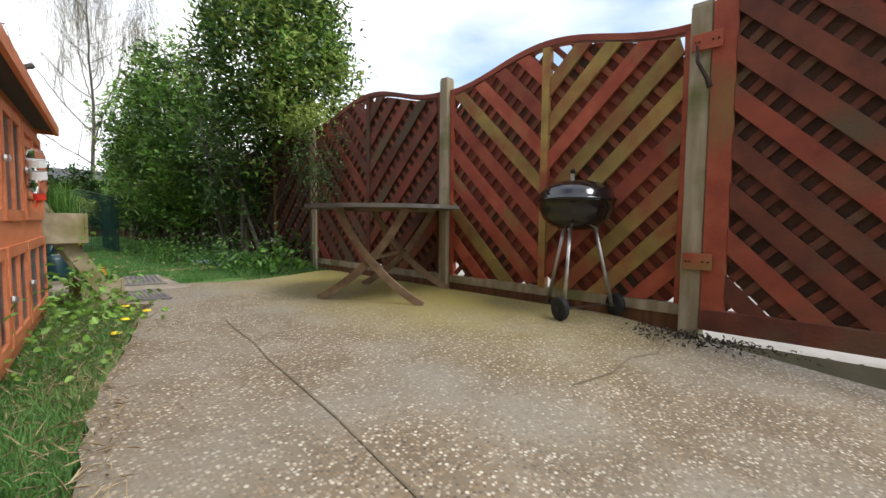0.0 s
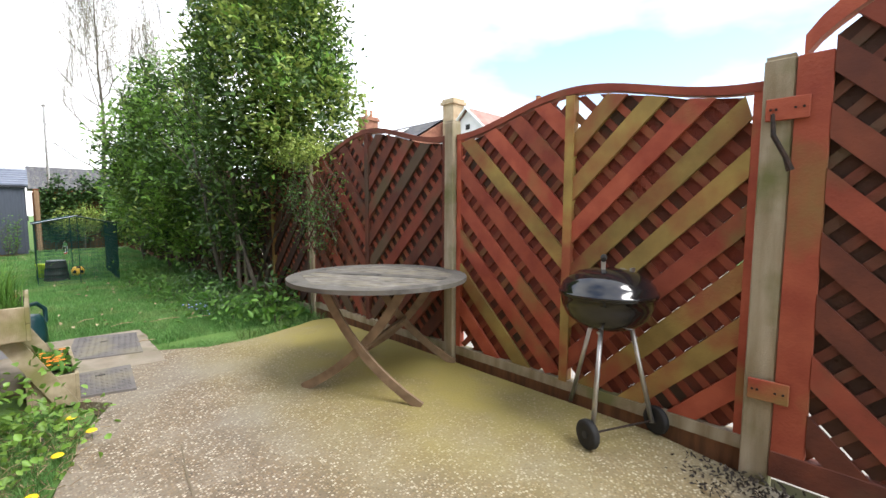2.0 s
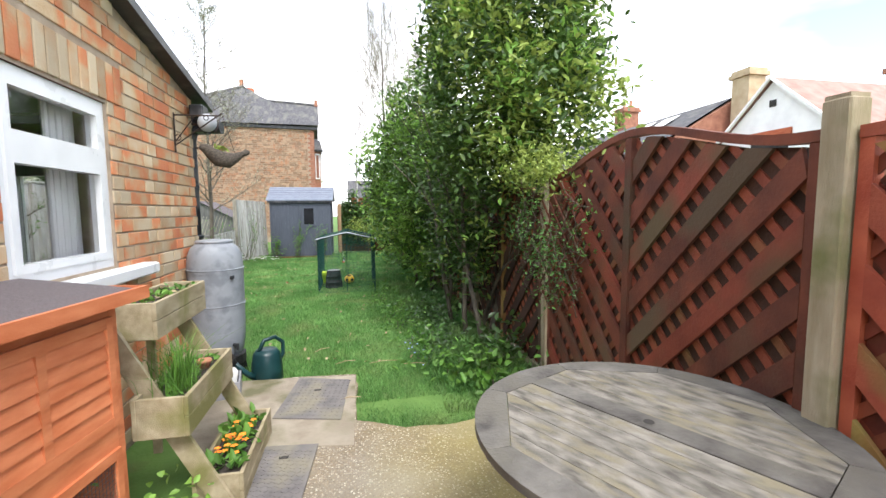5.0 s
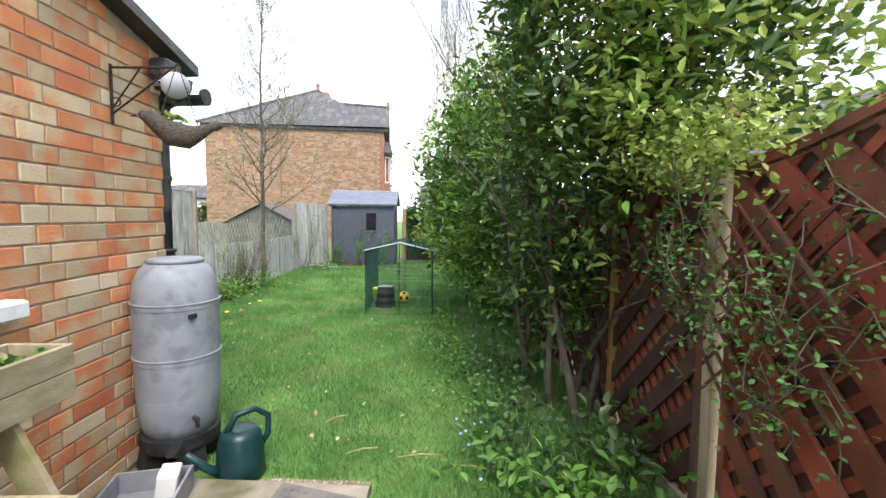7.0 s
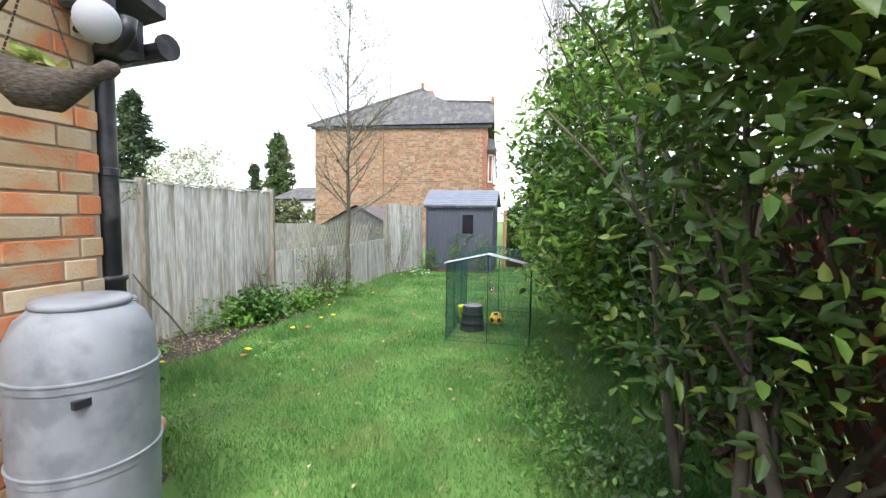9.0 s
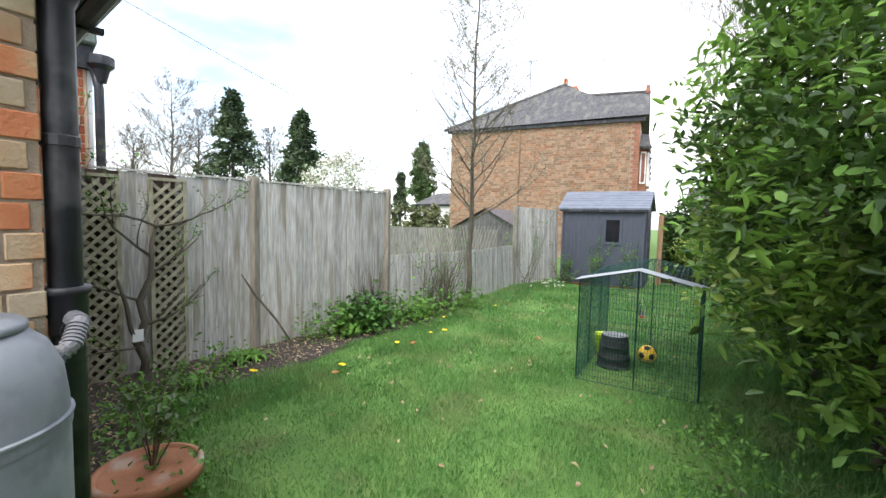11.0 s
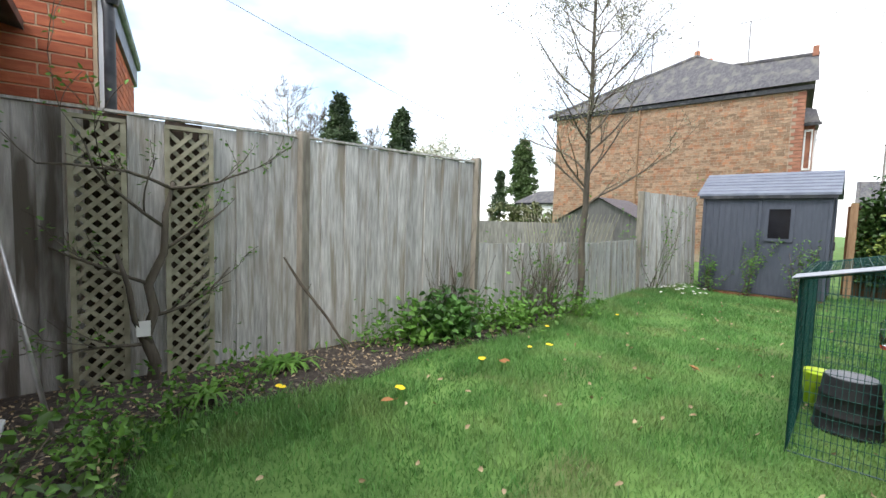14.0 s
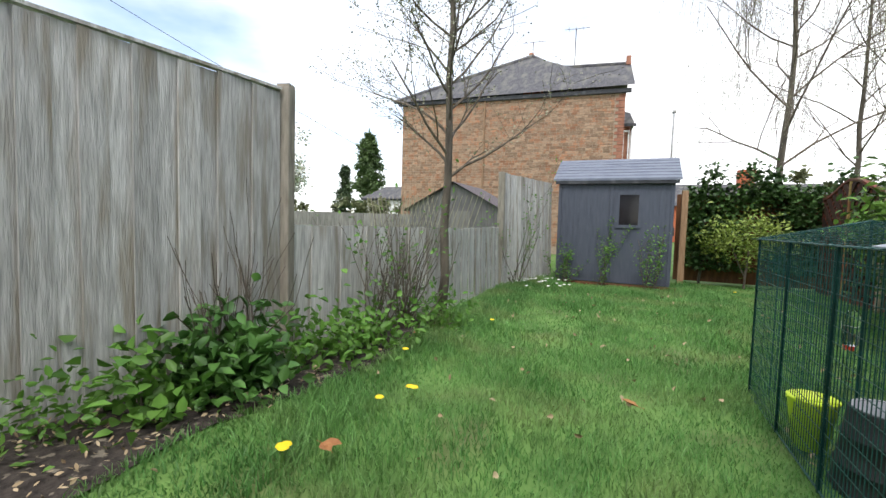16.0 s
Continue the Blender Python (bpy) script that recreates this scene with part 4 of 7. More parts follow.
part("body", Mesh().tube([(-.20, 0, .06), (-.18, 0, .065), (-.15, 0, .06), (-.10, 0, .02), (-.04, 0, -.025), (.04, 0, -.035), (.10, 0, -.005), (.16, 0, .03), (.20, 0, .05), (.225, 0, .055)],
                         [.008, .03, .042, .055, .075, .072, .045, .026, .03, .015], 16), WICKER, bird, m=axis, smooth=True)
part("beak", Mesh().tube([(-.205, 0, .06), (-.235, 0, .052)], [.01, .002], 8), IRON, bird, m=axis)
for a, b in (((-.10, 0, .05), (-.01, 0, .39)), ((.10, 0, .02), (.01, 0, .39))):
    a, b = axis @ Vector(a), Vector((-.0, -.0, .39))
    ch = Mesh()
    for i in range(17):
        c = a.lerp(b, i / 17)
        ch.tube([c, a.lerp(b, (i + .8) / 17)], .0035, 5)
    part("chain", ch, IRON, bird)
cloud("seedlings", leaves(np.array([(.0, 0, .06)]) + RNG.normal(size=(30, 3)) * (.05, .02, .015), .05, .03), LEAF_F, LEAFY, bird)

# ---- water butt, can, box ----
bt = thing("water_butt", "tall grey plastic water butt on a black stand", "water butt", pose(-3.075, 3.30, 0))
part("barrel", Mesh().turn([(.17, .17), (.205, .19), (.228, .26), (.240, .36), (.248, .50), (.252, .75), (.252, 1.02),
                            (.250, 1.10), (.240, 1.19), (.208, 1.265), (.16, 1.31), (.15, 1.312)], 40), BUTTG, bt, smooth=True)
for zb_, rb_ in ((.42, -.002), (.69, .012), (1.04, .013)):
    part("hoop", Mesh().turn([(.232 + rb_, zb_ - .02), (.243 + rb_, zb_ - .016), (.243 + rb_, zb_ + .012), (.248 + rb_, zb_ + .016), (.248 + rb_, zb_ + .022), (.232 + rb_, zb_ + .026)], 40), BUTTG, bt)
part("lid", Mesh().turn([(.16, 1.308), (.168, 1.312), (.168, 1.328), (.155, 1.338), (.05, 1.345), (.0, 1.345)], 32), BUTTG, bt, smooth=True)
part("tap", Mesh().tube([(.16, -.14, .32), (.22, -.2, .32)], .016, 8).tube([(.22, -.2, .34), (.22, -.2, .28)], .013, 8), BLACKP, bt, "black plastic tap")
part("recess", Mesh().box((.205, -.17, .97), (.225, -.10, 1.0), m=pose(0, 0, 0, 0, 0, -8)), BLACKP, bt)
st = Mesh().turn([(.235, .10), (.24, .12), (.24, .19), (.2, .195)], 24)
for k_ in range(4):
    a = radians(45 + 90 * k_)
    st.add([(x * math.cos(a) - y * math.sin(a), x * math.sin(a) + y * math.cos(a), z) for z, r in ((-.06, .25), (.11, .22)) for x, y in ((r, -.08), (r, .08), (.1, .06), (.1, -.06))],
           [(3, 2, 1, 0), (4, 5, 6, 7), (0, 1, 5, 4), (1, 2, 6, 5), (2, 3, 7, 6), (3, 0, 4, 7)])
part("stand", st, RUBBER, bt, "black plastic stand with four feet")
wc = thing("watering_can", "dark green plastic watering can with a long spout", "watering can", pose(-2.60, 3.12, .01, 0, 0, -140) @ Matrix.Scale(1.18, 4))
part("body", Mesh().turn([(.115, -.055), (.125, -.04), (.12, .10), (.105, .18), (.085, .21), (.05, .215)], 28), CANG, wc, smooth=True)
part("handle", Mesh().tube([(-.09, 0, .06), (-.15, 0, .14), (-.15, 0, .24), (-.08, 0, .30), (.02, 0, .29), (.07, 0, .20)], .017, 10), CANG, wc, smooth=True)
part("spout", Mesh().tube([(.09, 0, -.01), (.17, 0, .05), (.27, 0, .17)], [.03, .022, .017], 12), CANG, wc, smooth=True)
part("rose", Mesh().tube([(.265, 0, .165), (.31, 0, .21)], [.02, .05], 14), RUBBER, wc, "black sprinkler rose")
cr_ = thing("storage_tray", "grey plastic tray with a white carton in it", "tray", pose(-2.95, 2.72, .0, 0, 0, 12))
part("tray", Mesh().box((-.2, -.16, .0), (.2, .16, .02)).box((-.2, -.16, .02), (.2, -.145, .14)).box((-.2, .145, .02), (.2, .16, .14)).box((-.2, -.145, .02), (-.185, .145, .14)).box((.185, -.145, .02), (.2, .145, .14)), PIPEG, cr_)
ct = thing("carton", "small white carton standing in a grey tray", "carton", pose(-2.86, 2.76, .02, 0, 8, 20))
part("box", Mesh().box((-.05, -.08, 0), (.05, .08, .18), bevel=.006), WHITEC, ct)
part("flap", Mesh().box((-.05, -.08, .18), (.05, .0, .186), bevel=.001), WHITEC, ct)


# ---- table ----
tb = thing("garden_table", "round weathered grey teak folding table with a centre board", "table", pose(-.62, .13, 0, 0, 0, 26.7))
ZT, R = .785, .675
hw = [(-.42, -.30), (-.42, .30)]
rim_in = [(.585 * math.cos(radians(22.5 + 45 * i)), .585 * math.sin(radians(22.5 + 45 * i))) for i in range(8)]
for i in range(8):
    a0 = 22.5 + 45 * i
    outer = [(R * math.cos(radians(a0 + 45 * q / 8 + (.15 if q == 0 else -.15 if q == 8 else 0))), R * math.sin(radians(a0 + 45 * q / 8))) for q in range(9)]
    i0, i1 = Vector(rim_in[i]), Vector(rim_in[(i + 1) % 8])
    d = (i1 - i0) * .004
    part("rim_segment", Mesh().prism(outer + [tuple(i1 - d), tuple(i0 + d)], ZT - .03, ZT), TABLER, tb)


def clip_strip(x0, x1):
    n = 12
    oct_ = lambda x: min([((math.cos(radians(22.5)) * .585) - x * math.cos(radians(45 * k))) / math.sin(radians(45 * k)) for k in (1, 2, 3)])
    up = [(x0 + (x1 - x0) * i / n, oct_(x0 + (x1 - x0) * i / n) - .004) for i in range(n + 1)]
    return [(x, -y) for x, y in up] + up[::-1]


part("centre_board", Mesh().prism(clip_strip(-.055, .055), ZT - .03, ZT + .002), TABLER, tb)
xw = .058
while xw < .52:
    x2 = min(xw + .079, .539)
    for s in (1, -1):
        p = clip_strip(xw, x2)
        part("slat", Mesh().prism(p if s > 0 else [(-x, y) for x, y in p][::-1], ZT - .026, ZT - .001), TABLEW, tb)
    xw = x2 + .0025
part("parasol_hole", Mesh().turn([(.02, ZT + .002), (.02, ZT + .0035)], 20), DARKIN, tb)
TI = tb.matrix_world.inverted()


def curved_leg(foot, top, sag, side):
    foot, top = TI @ Vector(foot), TI @ Vector(top)
    d = (top - foot)
    dn = Vector((d.x, d.y, 0)).normalized()
    cross = Vector((-dn.y, dn.x, 0))
    c1 = foot.lerp(top, .5) + Vector((0, 0, 1)) * sag + dn * .12
    pts = [foot * (1 - u) ** 2 + c1 * 2 * u * (1 - u) + top * u * u for u in (i / 14 for i in range(15))]
    g = Mesh()
    vs, fs = [], []
    for i, p in enumerate(pts):
        t_ = (pts[min(i + 1, 14)] - pts[max(i - 1, 0)]).normalized()
        n_ = t_.cross(cross)
        for a, b in ((-1, -1), (1, -1), (1, 1), (-1, 1)):
            vs.append(p + cross * (a * .011 + side) + n_ * b * .030)
    fs = [(0, 1, 2, 3), (59, 58, 57, 56)]
    for i in range(14):
        fs += [(4 * i + j, 4 * i + 4 + j, 4 * i + 4 + (j + 1) % 4, 4 * i + (j + 1) % 4) for j in range(4)]
    return part("leg", g.add(vs, fs), LEGW, tb)


A_, B_, C_, D_ = (-.75, -.52, .0), (-1.18, .30, .0), (.0, -.09, .0), (-.44, .70, .0)
curved_leg(A_, (-1.10, .10, .755), -.12, .012)
curved_leg(B_, (-.82, -.40, .755), -.12, .012)
curved_leg(C_, (-.40, .55, .755), -.12, .012)
curved_leg(D_, (-.12, .02, .755), -.12, .012)
for p, q in (((-1.1, .05, .745), (-.5, .45, .745)), ((-.78, -.36, .745), (-.15, -.0, .745)), ((-.95, -.17, .36), (-.24, .28, .36)), ((-.95, .1, .745), (-.4, -.3, .745))):
    p, q = TI @ Vector(p), TI @ Vector(q)
    part("stretcher", Mesh().tube([p, q], .02, 4), LEGW, tb)

# ---- kettle barbecue ----
gx, gy = -.16, -1.47
bq = thing("kettle_barbecue", "black enamel kettle barbecue on three aluminium legs with two wheels", "barbecue", pose(gx, gy, 0))
part("bowl", Mesh().turn([(.03, .60), (.10, .605), (.17, .63), (.225, .68), (.252, .74), (.262, .80), (.268, .80), (.268, .808), (.25, .808)], 40), BLACKE, bq, smooth=True)
part("lid", Mesh().turn([(.262, .808), (.272, .808), (.272, .822), (.262, .826), (.25, .862), (.215, .90), (.16, .93), (.08, .948), (.0, .952)], 40), BLACKE, bq, smooth=True)
lh = part("lid_handle", Mesh().box((-.045, -.012, .945), (-.028, .012, 1.0), bevel=.004).box((.028, -.012, .945), (.045, .012, 1.0), bevel=.004), ALU, bq, "aluminium lid handle with a black grip", m=pose(-.02, .02, 0, 0, 0, 25))
part("grip", Mesh().tube([(-.055, 0, 1.005), (-.03, 0, 1.012), (.03, 0, 1.012), (.055, 0, 1.005)], [.014, .018, .018, .014], 10), RUBBER, lh)
part("vent", Mesh().turn([(.04, 0), (.04, .006), (.012, .01)], 20, pose(.10, -.06, .925, 12, 26)).box((.09, -.10, .93), (.13, -.085, .95)), ALU, bq)
W1, W2, FT = Vector((-.41 - gx, -1.53 - gy, .08)), Vector((-.03 - gx, -1.70 - gy, .08)), Vector((.02 - gx, -1.16 - gy, .01))
for foot in (W1, W2, FT):
    d = Vector((foot.x, foot.y, 0)).normalized()
    part("leg", Mesh().tube([d * .13 + Vector((0, 0, .64)), foot + (Vector((0, 0, -.01)) if foot.z > .05 else Vector((0, 0, 0)))], .0135, 12), ALU, bq, smooth=True)
ax_ = (W2 - W1).normalized()
part("axle", Mesh().tube([W1 - ax_ * .03, W2 + ax_ * .03], .006, 8), IRON, bq)
for c, s in ((W1, -1), (W2, 1)):
    wm = Matrix.Translation(c + ax_ * s * .03) @ ax_.to_track_quat("Z", "Y").to_matrix().to_4x4()
    wh = part("wheel", Mesh().turn([(.05, -.02), (.074, -.02), (.079, -.012), (.079, .012), (.074, .02), (.05, .02), (.048, .008), (.012, .006)], 28, wm), RUBBER, bq, smooth=True)
    part("hub", Mesh().turn([(.02, -.024), (.02, .024), (.008, .028)], 12, wm), BLACKP, wh)
for k_ in range(3):
    part("bolt", Mesh().turn([(.008, 0), (.008, .012)], 8, pose(.0 + .15 * math.cos(k_ * 2.1 + 3.3), .15 * math.sin(k_ * 2.1 + 3.3), .6)), ALU, bq)

# ---- rabbit hutch ----
hu = thing("rabbit_hutch", "orange stained two-storey rabbit hutch with grey felt roof and wire doors", "hutch", None)
hd = Vector((-.145, -.99, 0)).normalized()
hn = Vector((-hd.y, hd.x, 0)) * 1.0
hu.matrix_world = Matrix(((hd.x, -hn.x * 1, 0, -2.81), (hd.y, -hn.y * 1, 0, .94), (0, 0, 1.07, 0), (0, 0, 0, 1)))
HL, HD, HH = 1.9, .42, 1.13
for x0_, y0_ in ((0, 0), (HL - .05, 0), (.80, 0), (1.36, 0), (0, HD - .045), (HL - .05, HD - .045)):
    part("post", Mesh().box((x0_, y0_, 0), (x0_ + .05, y0_ + .045, HH), bevel=.002), ORANGE, hu)
part("rail", Mesh().box((.05, .002, 1.07), (HL - .05, .04, HH)), ORANGE, hu)
part("rail", Mesh().box((.05, -.004, .50), (HL - .05, .04, .60)), ORANGE, hu)
part("rail", Mesh().box((.05, .002, .03), (HL - .05, .04, .10)), ORANGE, hu)
part("floor_board", Mesh().box((.05, .045, .51), (HL - .05, HD, .535)), ORANGE, hu)
part("floor_board", Mesh().box((.05, .045, .05), (HL - .05, HD, .07)), ORANGE, hu)
part("back_panel", Mesh().box((.05, HD - .012, 0), (HL - .05, HD, HH)), ORANGE, hu)
for x in (.0, HL - .012):
    for i in range(10):
        part("side_board", Mesh().box((x + (.006 if x == 0 else 0), .045, .04 + i * .107), (x + .012 + (.003 if i % 2 else 0), HD - .045, .04 + i * .107 + .103)), ORANGE, hu)


def wire(parent, x0, x1, z0, z1, y, pitch=.02, r=.0007):
    g = Mesh()
    n_ = int((x1 - x0) / pitch)
    for i in range(n_ + 1):
        x = x0 + (x1 - x0) * i / n_
        g.box((x - r, y - r, z0), (x + r, y + r, z1))
    n_ = int((z1 - z0) / pitch)
    for i in range(n_ + 1):
        z = z0 + (z1 - z0) * i / n_
        g.box((x0, y - r + .002, z - r), (x1, y + r + .002, z + r))
    return part("wire_mesh", g, MESHM, parent, kind="stuff")


def leaf_door(x0, x1, z0, z1, slats, split=True):
    xm = (x0 + x1) / 2
    d = part("door", Mesh().box((xm - .02, -.017, z0 + .045), (xm + .02, 0, z1 - .045)), ORANGE, hu)
    for a in (x0, x1 - .04):
        part("door_stile", Mesh().box((a, -.018, z0), (a + .04, 0, z1), bevel=.002), ORANGE, d)
    for a in (z0, z1 - .045):
        part("door_rail", Mesh().box((x0 + .04, -.018, a), (x1 - .04, 0, a + .045)), ORANGE, d)
    if slats:
        for a, b in ((x0 + .04, (x0 + x1) / 2 - .02), ((x0 + x1) / 2 + .02, x1 - .04)):
            n_ = 6
            hh = (z1 - z0 - .09) / n_
            for i in range(n_):
                z = z0 + .045 + i * hh
                part("slat", Mesh().add([(a, -.016, z), (b, -.016, z), (b, -.003, z + hh - .004), (a, -.003, z + hh - .004), (a, -.004, z), (b, -.004, z), (b, .004, z + hh - .004), (a, .004, z + hh - .004)],
                                        [(0, 1, 2, 3), (7, 6, 5, 4), (0, 4, 5, 1), (3, 2, 6, 7)]), ORANGE, d)
    else:
        wire(d, x0 + .04, x1 - .04, z0 + .045, z1 - .045, -.006)
    g = Mesh().turn([(.012, 0), (.016, .006), (.012, .014), (.016, .02), (.006, .026)], 10, pose(x1 + .012 if x0 < .5 else x0 - .012, -.02, (z0 + z1) / 2, 90))
    part("catch", g, ALU, d)


leaf_door(.05, .80, .60, 1.07, True)
leaf_door(.85, 1.36, .60, 1.07, False)
leaf_door(1.41, HL - .05, .60, 1.07, False)
leaf_door(.05, .80, .10, .50, False)
leaf_door(.85, 1.36, .10, .50, False)
leaf_door(1.41, HL - .05, .10, .50, False)
rfh = part("roof", Mesh().add([(-.08, -.08, HH + .02), (HL + .08, -.08, HH + .02), (HL + .08, HD + .06, HH + .075), (-.08, HD + .06, HH + .075),
                              (-.08, -.08, HH + .035), (HL + .08, -.08, HH + .035), (HL + .08, HD + .06, HH + .09), (-.08, HD + .06, HH + .09)],
                             [(3, 2, 1, 0), (4, 5, 6, 7), (0, 1, 5, 4), (1, 2, 6, 5), (2, 3, 7, 6), (3, 0, 4, 7)]), FELT, hu, "grey mineral felt roof")
part("roof_edge", Mesh().box((-.09, -.10, HH - .005), (HL + .09, -.08, HH + .05)).box((-.09, -.08, HH - .0), (-.078, HD + .06, HH + .05)), ORANGE, rfh)
tray_ = thing("litter_tray", "teal plastic litter tray inside the hutch", "tray", hu.matrix_world @ pose(.12, .10, .07))
part("base", Mesh().box((0, 0, 0), (.5, .26, .012)), TEAL, tray_)
part("rim", Mesh().box((0, 0, .012), (.5, .012, .14)).box((0, .248, .012), (.5, .26, .14)).box((0, .012, .012), (.012, .248, .14)).box((.488, .012, .012), (.5, .248, .14)), TEAL, tray_)
part("scoop", Mesh().add([(.1, .05, .012), (.4, .05, .012), (.4, .2, .2), (.1, .2, .2), (.1, .07, .012), (.4, .07, .012), (.4, .215, .2), (.1, .215, .2)], [(0, 1, 2, 3), (7, 6, 5, 4), (0, 4, 5, 1), (1, 5, 6, 2), (2, 6, 7, 3), (3, 7, 4, 0)]), TEAL, tray_)
wb_ = thing("water_bottle", "clear plastic small-animal water bottle with red cap clipped on the hutch", "bottle", hu.matrix_world @ pose(.76, -.06, .84, 0, 14, 0))
part("bottle", Mesh().turn([(.02, -.11), (.034, -.10), (.038, -.06), (.035, -.055), (.038, -.05), (.038, .07), (.03, .10), (.015, .105)], 20), BOTTLE, wb_, smooth=True)
part("cap", Mesh().turn([(.022, -.145), (.026, -.14), (.026, -.11), (.02, -.108)], 16).tube([(0, 0, -.14), (.02, .02, -.18)], .004, 6), REDP, wb_, "red plastic cap")
part("label", Mesh().turn([(.0386, -.04), (.0386, .0)], 20).turn([(.0386, .02), (.0386, .055)], 20), WHITEC, wb_, "white printed marking")
part("clip_wire", Mesh().tube([(-.04, .0, .03), (-.0, .05, .03), (.04, 0, .03)], .002, 5), ALU, wb_)
hay = RNG.uniform((.7, .06, .54), (1.2, .38, .64), (700, 3))
ob = cloud("hay", leaves(hay, .09, .004, 0, 0, 0), LEAF_F, STRAW, None, "loose hay bedding inside the hutch", "stuff")
ob.matrix_world = hu.matrix_world.copy()
tagged(ob, category="hay")

# ---- three-tier planter ----
pl = thing("tiered_planter", "weathered wooden three-tier ladder planter with herbs and orange primroses", "planter", pose(0, 0, 0))
TI3 = ((-2.35, 1.13, -.02), (-2.565, 1.03, .476), (-2.81, 1.34, .90))
for i, (x, y, z) in enumerate(TI3):
    t_ = part("trough", Mesh().box((x - .022, y, z), (x, y + .80, z + .105), bevel=.003).box((x - .022, y, z + .108), (x, y + .80, z + .21), bevel=.003).box((x - .26, y, z), (x - .238, y + .80, z + .21), bevel=.003)
              .box((x - .238, y, z), (x - .022, y + .02, z + .21), bevel=.003).box((x - .238, y + .78, z), (x - .022, y + .80, z + .21), bevel=.003).box((x - .238, y + .02, z), (x - .022, y + .78, z + .02)), PLANTW, pl)
    part("soil", Mesh().box((x - .238, y + .02, z + .02), (x - .022, y + .78, z + .165)), SOIL, t_)
for yy in (1.085, 1.86):
    a, b = Vector((-2.42, yy, .0)), Vector((-2.98, yy + .05, 1.05))
    g = Mesh().add([a + Vector((-.05, 0, 0)), a + Vector((.06, 0, 0)), b + Vector((.05, 0, 0)), b + Vector((-.06, 0, 0)),
                    a + Vector((-.05, .025, 0)), a + Vector((.06, .025, 0)), b + Vector((.05, .025, 0)), b + Vector((-.06, .025, 0))], [(0, 1, 2, 3), (7, 6, 5, 4), (0, 4, 5, 1), (1, 5, 6, 2), (2, 6, 7, 3), (3, 7, 4, 0)])
    part("side_leg", g, PLANTW, pl)
    part("back_leg", Mesh().box((-3.10, yy, -.03), (-3.05, yy + .025, 1.0)), PLANTW, pl)
P3 = [RNG.uniform((x - .22, y + .05, z + .17), (x - .04, y + .74, z + .21), (k_, 3)) for (x, y, z), k_ in zip(TI3, (110, 60, 70))]
prim = thing("primrose_plants", "low green primroses with orange flowers in a trough", "plant", pose(0, 0, 0))
cloud("foliage", leaves(P3[0], .085, .045, .5), LEAF_F, LEAFL, prim)
for k_ in range(26):
    cx, cy = -2.47 + random.uniform(-.07, .07), random.choice((1.32, 1.48, 1.66)) + random.uniform(-.04, .04)
    cz = .215 + random.uniform(-.015, .025)
    fl_ = Mesh()
    for q in range(5):
        a = q * 1.2566 + k_
        fl_.add([(cx, cy, cz), (cx + .017 * math.cos(a - .5), cy + .017 * math.sin(a - .5), cz + .006), (cx + .022 * math.cos(a), cy + .022 * math.sin(a), cz + .004), (cx + .017 * math.cos(a + .5), cy + .017 * math.sin(a + .5), cz + .006)], [(0, 1, 2, 3)])
    part("flower", fl_, PETALO, prim)
herb = thing("chives", "clump of green chives and herbs in the middle trough", "plant", pose(0, 0, 0))
xy = RNG.normal((-2.69, 1.25), (.045, .07), (260, 2))
blade_cloud("stems", blades(xy, np.full(260, .63), .30, .005), LEAFL, parent=herb)
cloud("foliage", leaves(P3[1], .05, .03, .5), LEAF_F, LEAFL, herb)
up_ = thing("strawberry_plant", "sparse low plants in the top trough", "plant", pose(0, 0, 0))
cloud("foliage", leaves(P3[2], .045, .03, .4), LEAF_F, LEAFL, up_)
cloud("dry_leaves", leaves(P3[2][:20], .045, .03, .0), LEAF_F, STRAW, up_)
pt = thing("flower_pot", "small terracotta pot in the middle trough", "pot", pose(-2.66, 1.58, .63))
part("pot", Mesh().turn([(.025, 0), (.035, .045), (.036, .047), (.030, .05)], 20), CLAY, pt, smooth=True)
part("rim", Mesh().turn([(.036, .045), (.042, .046), (.042, .065), (.036, .066)], 20), CLAY, pt, smooth=True)

# ---- ride-on toy beside the border ----
ty = thing("ride_on_toy", "yellow and green plastic ride-on toy with a grey handle", "toy", pose(-3.20, -1.66, -.05, 0, 0, 0))
part("body", Mesh().tube([(0, .02, .1), (.02, .02, .2), (.0, .0, .34), (-.02, .0, .44), (-.03, 0, .50)], [.07, .10, .11, .085, .03], 18), YEL, ty, smooth=True)
part("fin", Mesh().tube([(.04, 0, .42), (.09, 0, .40), (.10, .0, .36)], [.03, .025, .008], 12), YEL, ty, smooth=True)
part("wheel", Mesh().turn([(.05, -.03), (.12, -.03), (.13, 0), (.12, .03), (.05, .03)], 28, pose(.0, .17, .20, 90, 0, 0)), TOYG, ty, smooth=True)
part("side_panel", Mesh().turn([(.06, -.02), (.07, 0), (.06, .02)], 24, pose(-.03, -.09, .22, 90, 0, 0)), TEAL, ty, smooth=True)
part("handle", Mesh().tube([(-.06, 0, .46), (-.03, .0, .52), (.03, .01, .55), (.07, .01, .56)], .016, 10), PIPEG, ty, smooth=True)

# ---- shed ----
sh = thing("garden_shed", "slate grey resin garden shed with a pale roof", "shed", pose(0, 0, 0))
SX0, SX1, SY0, SY1 = -4.66, -2.56, 15.0, 16.6
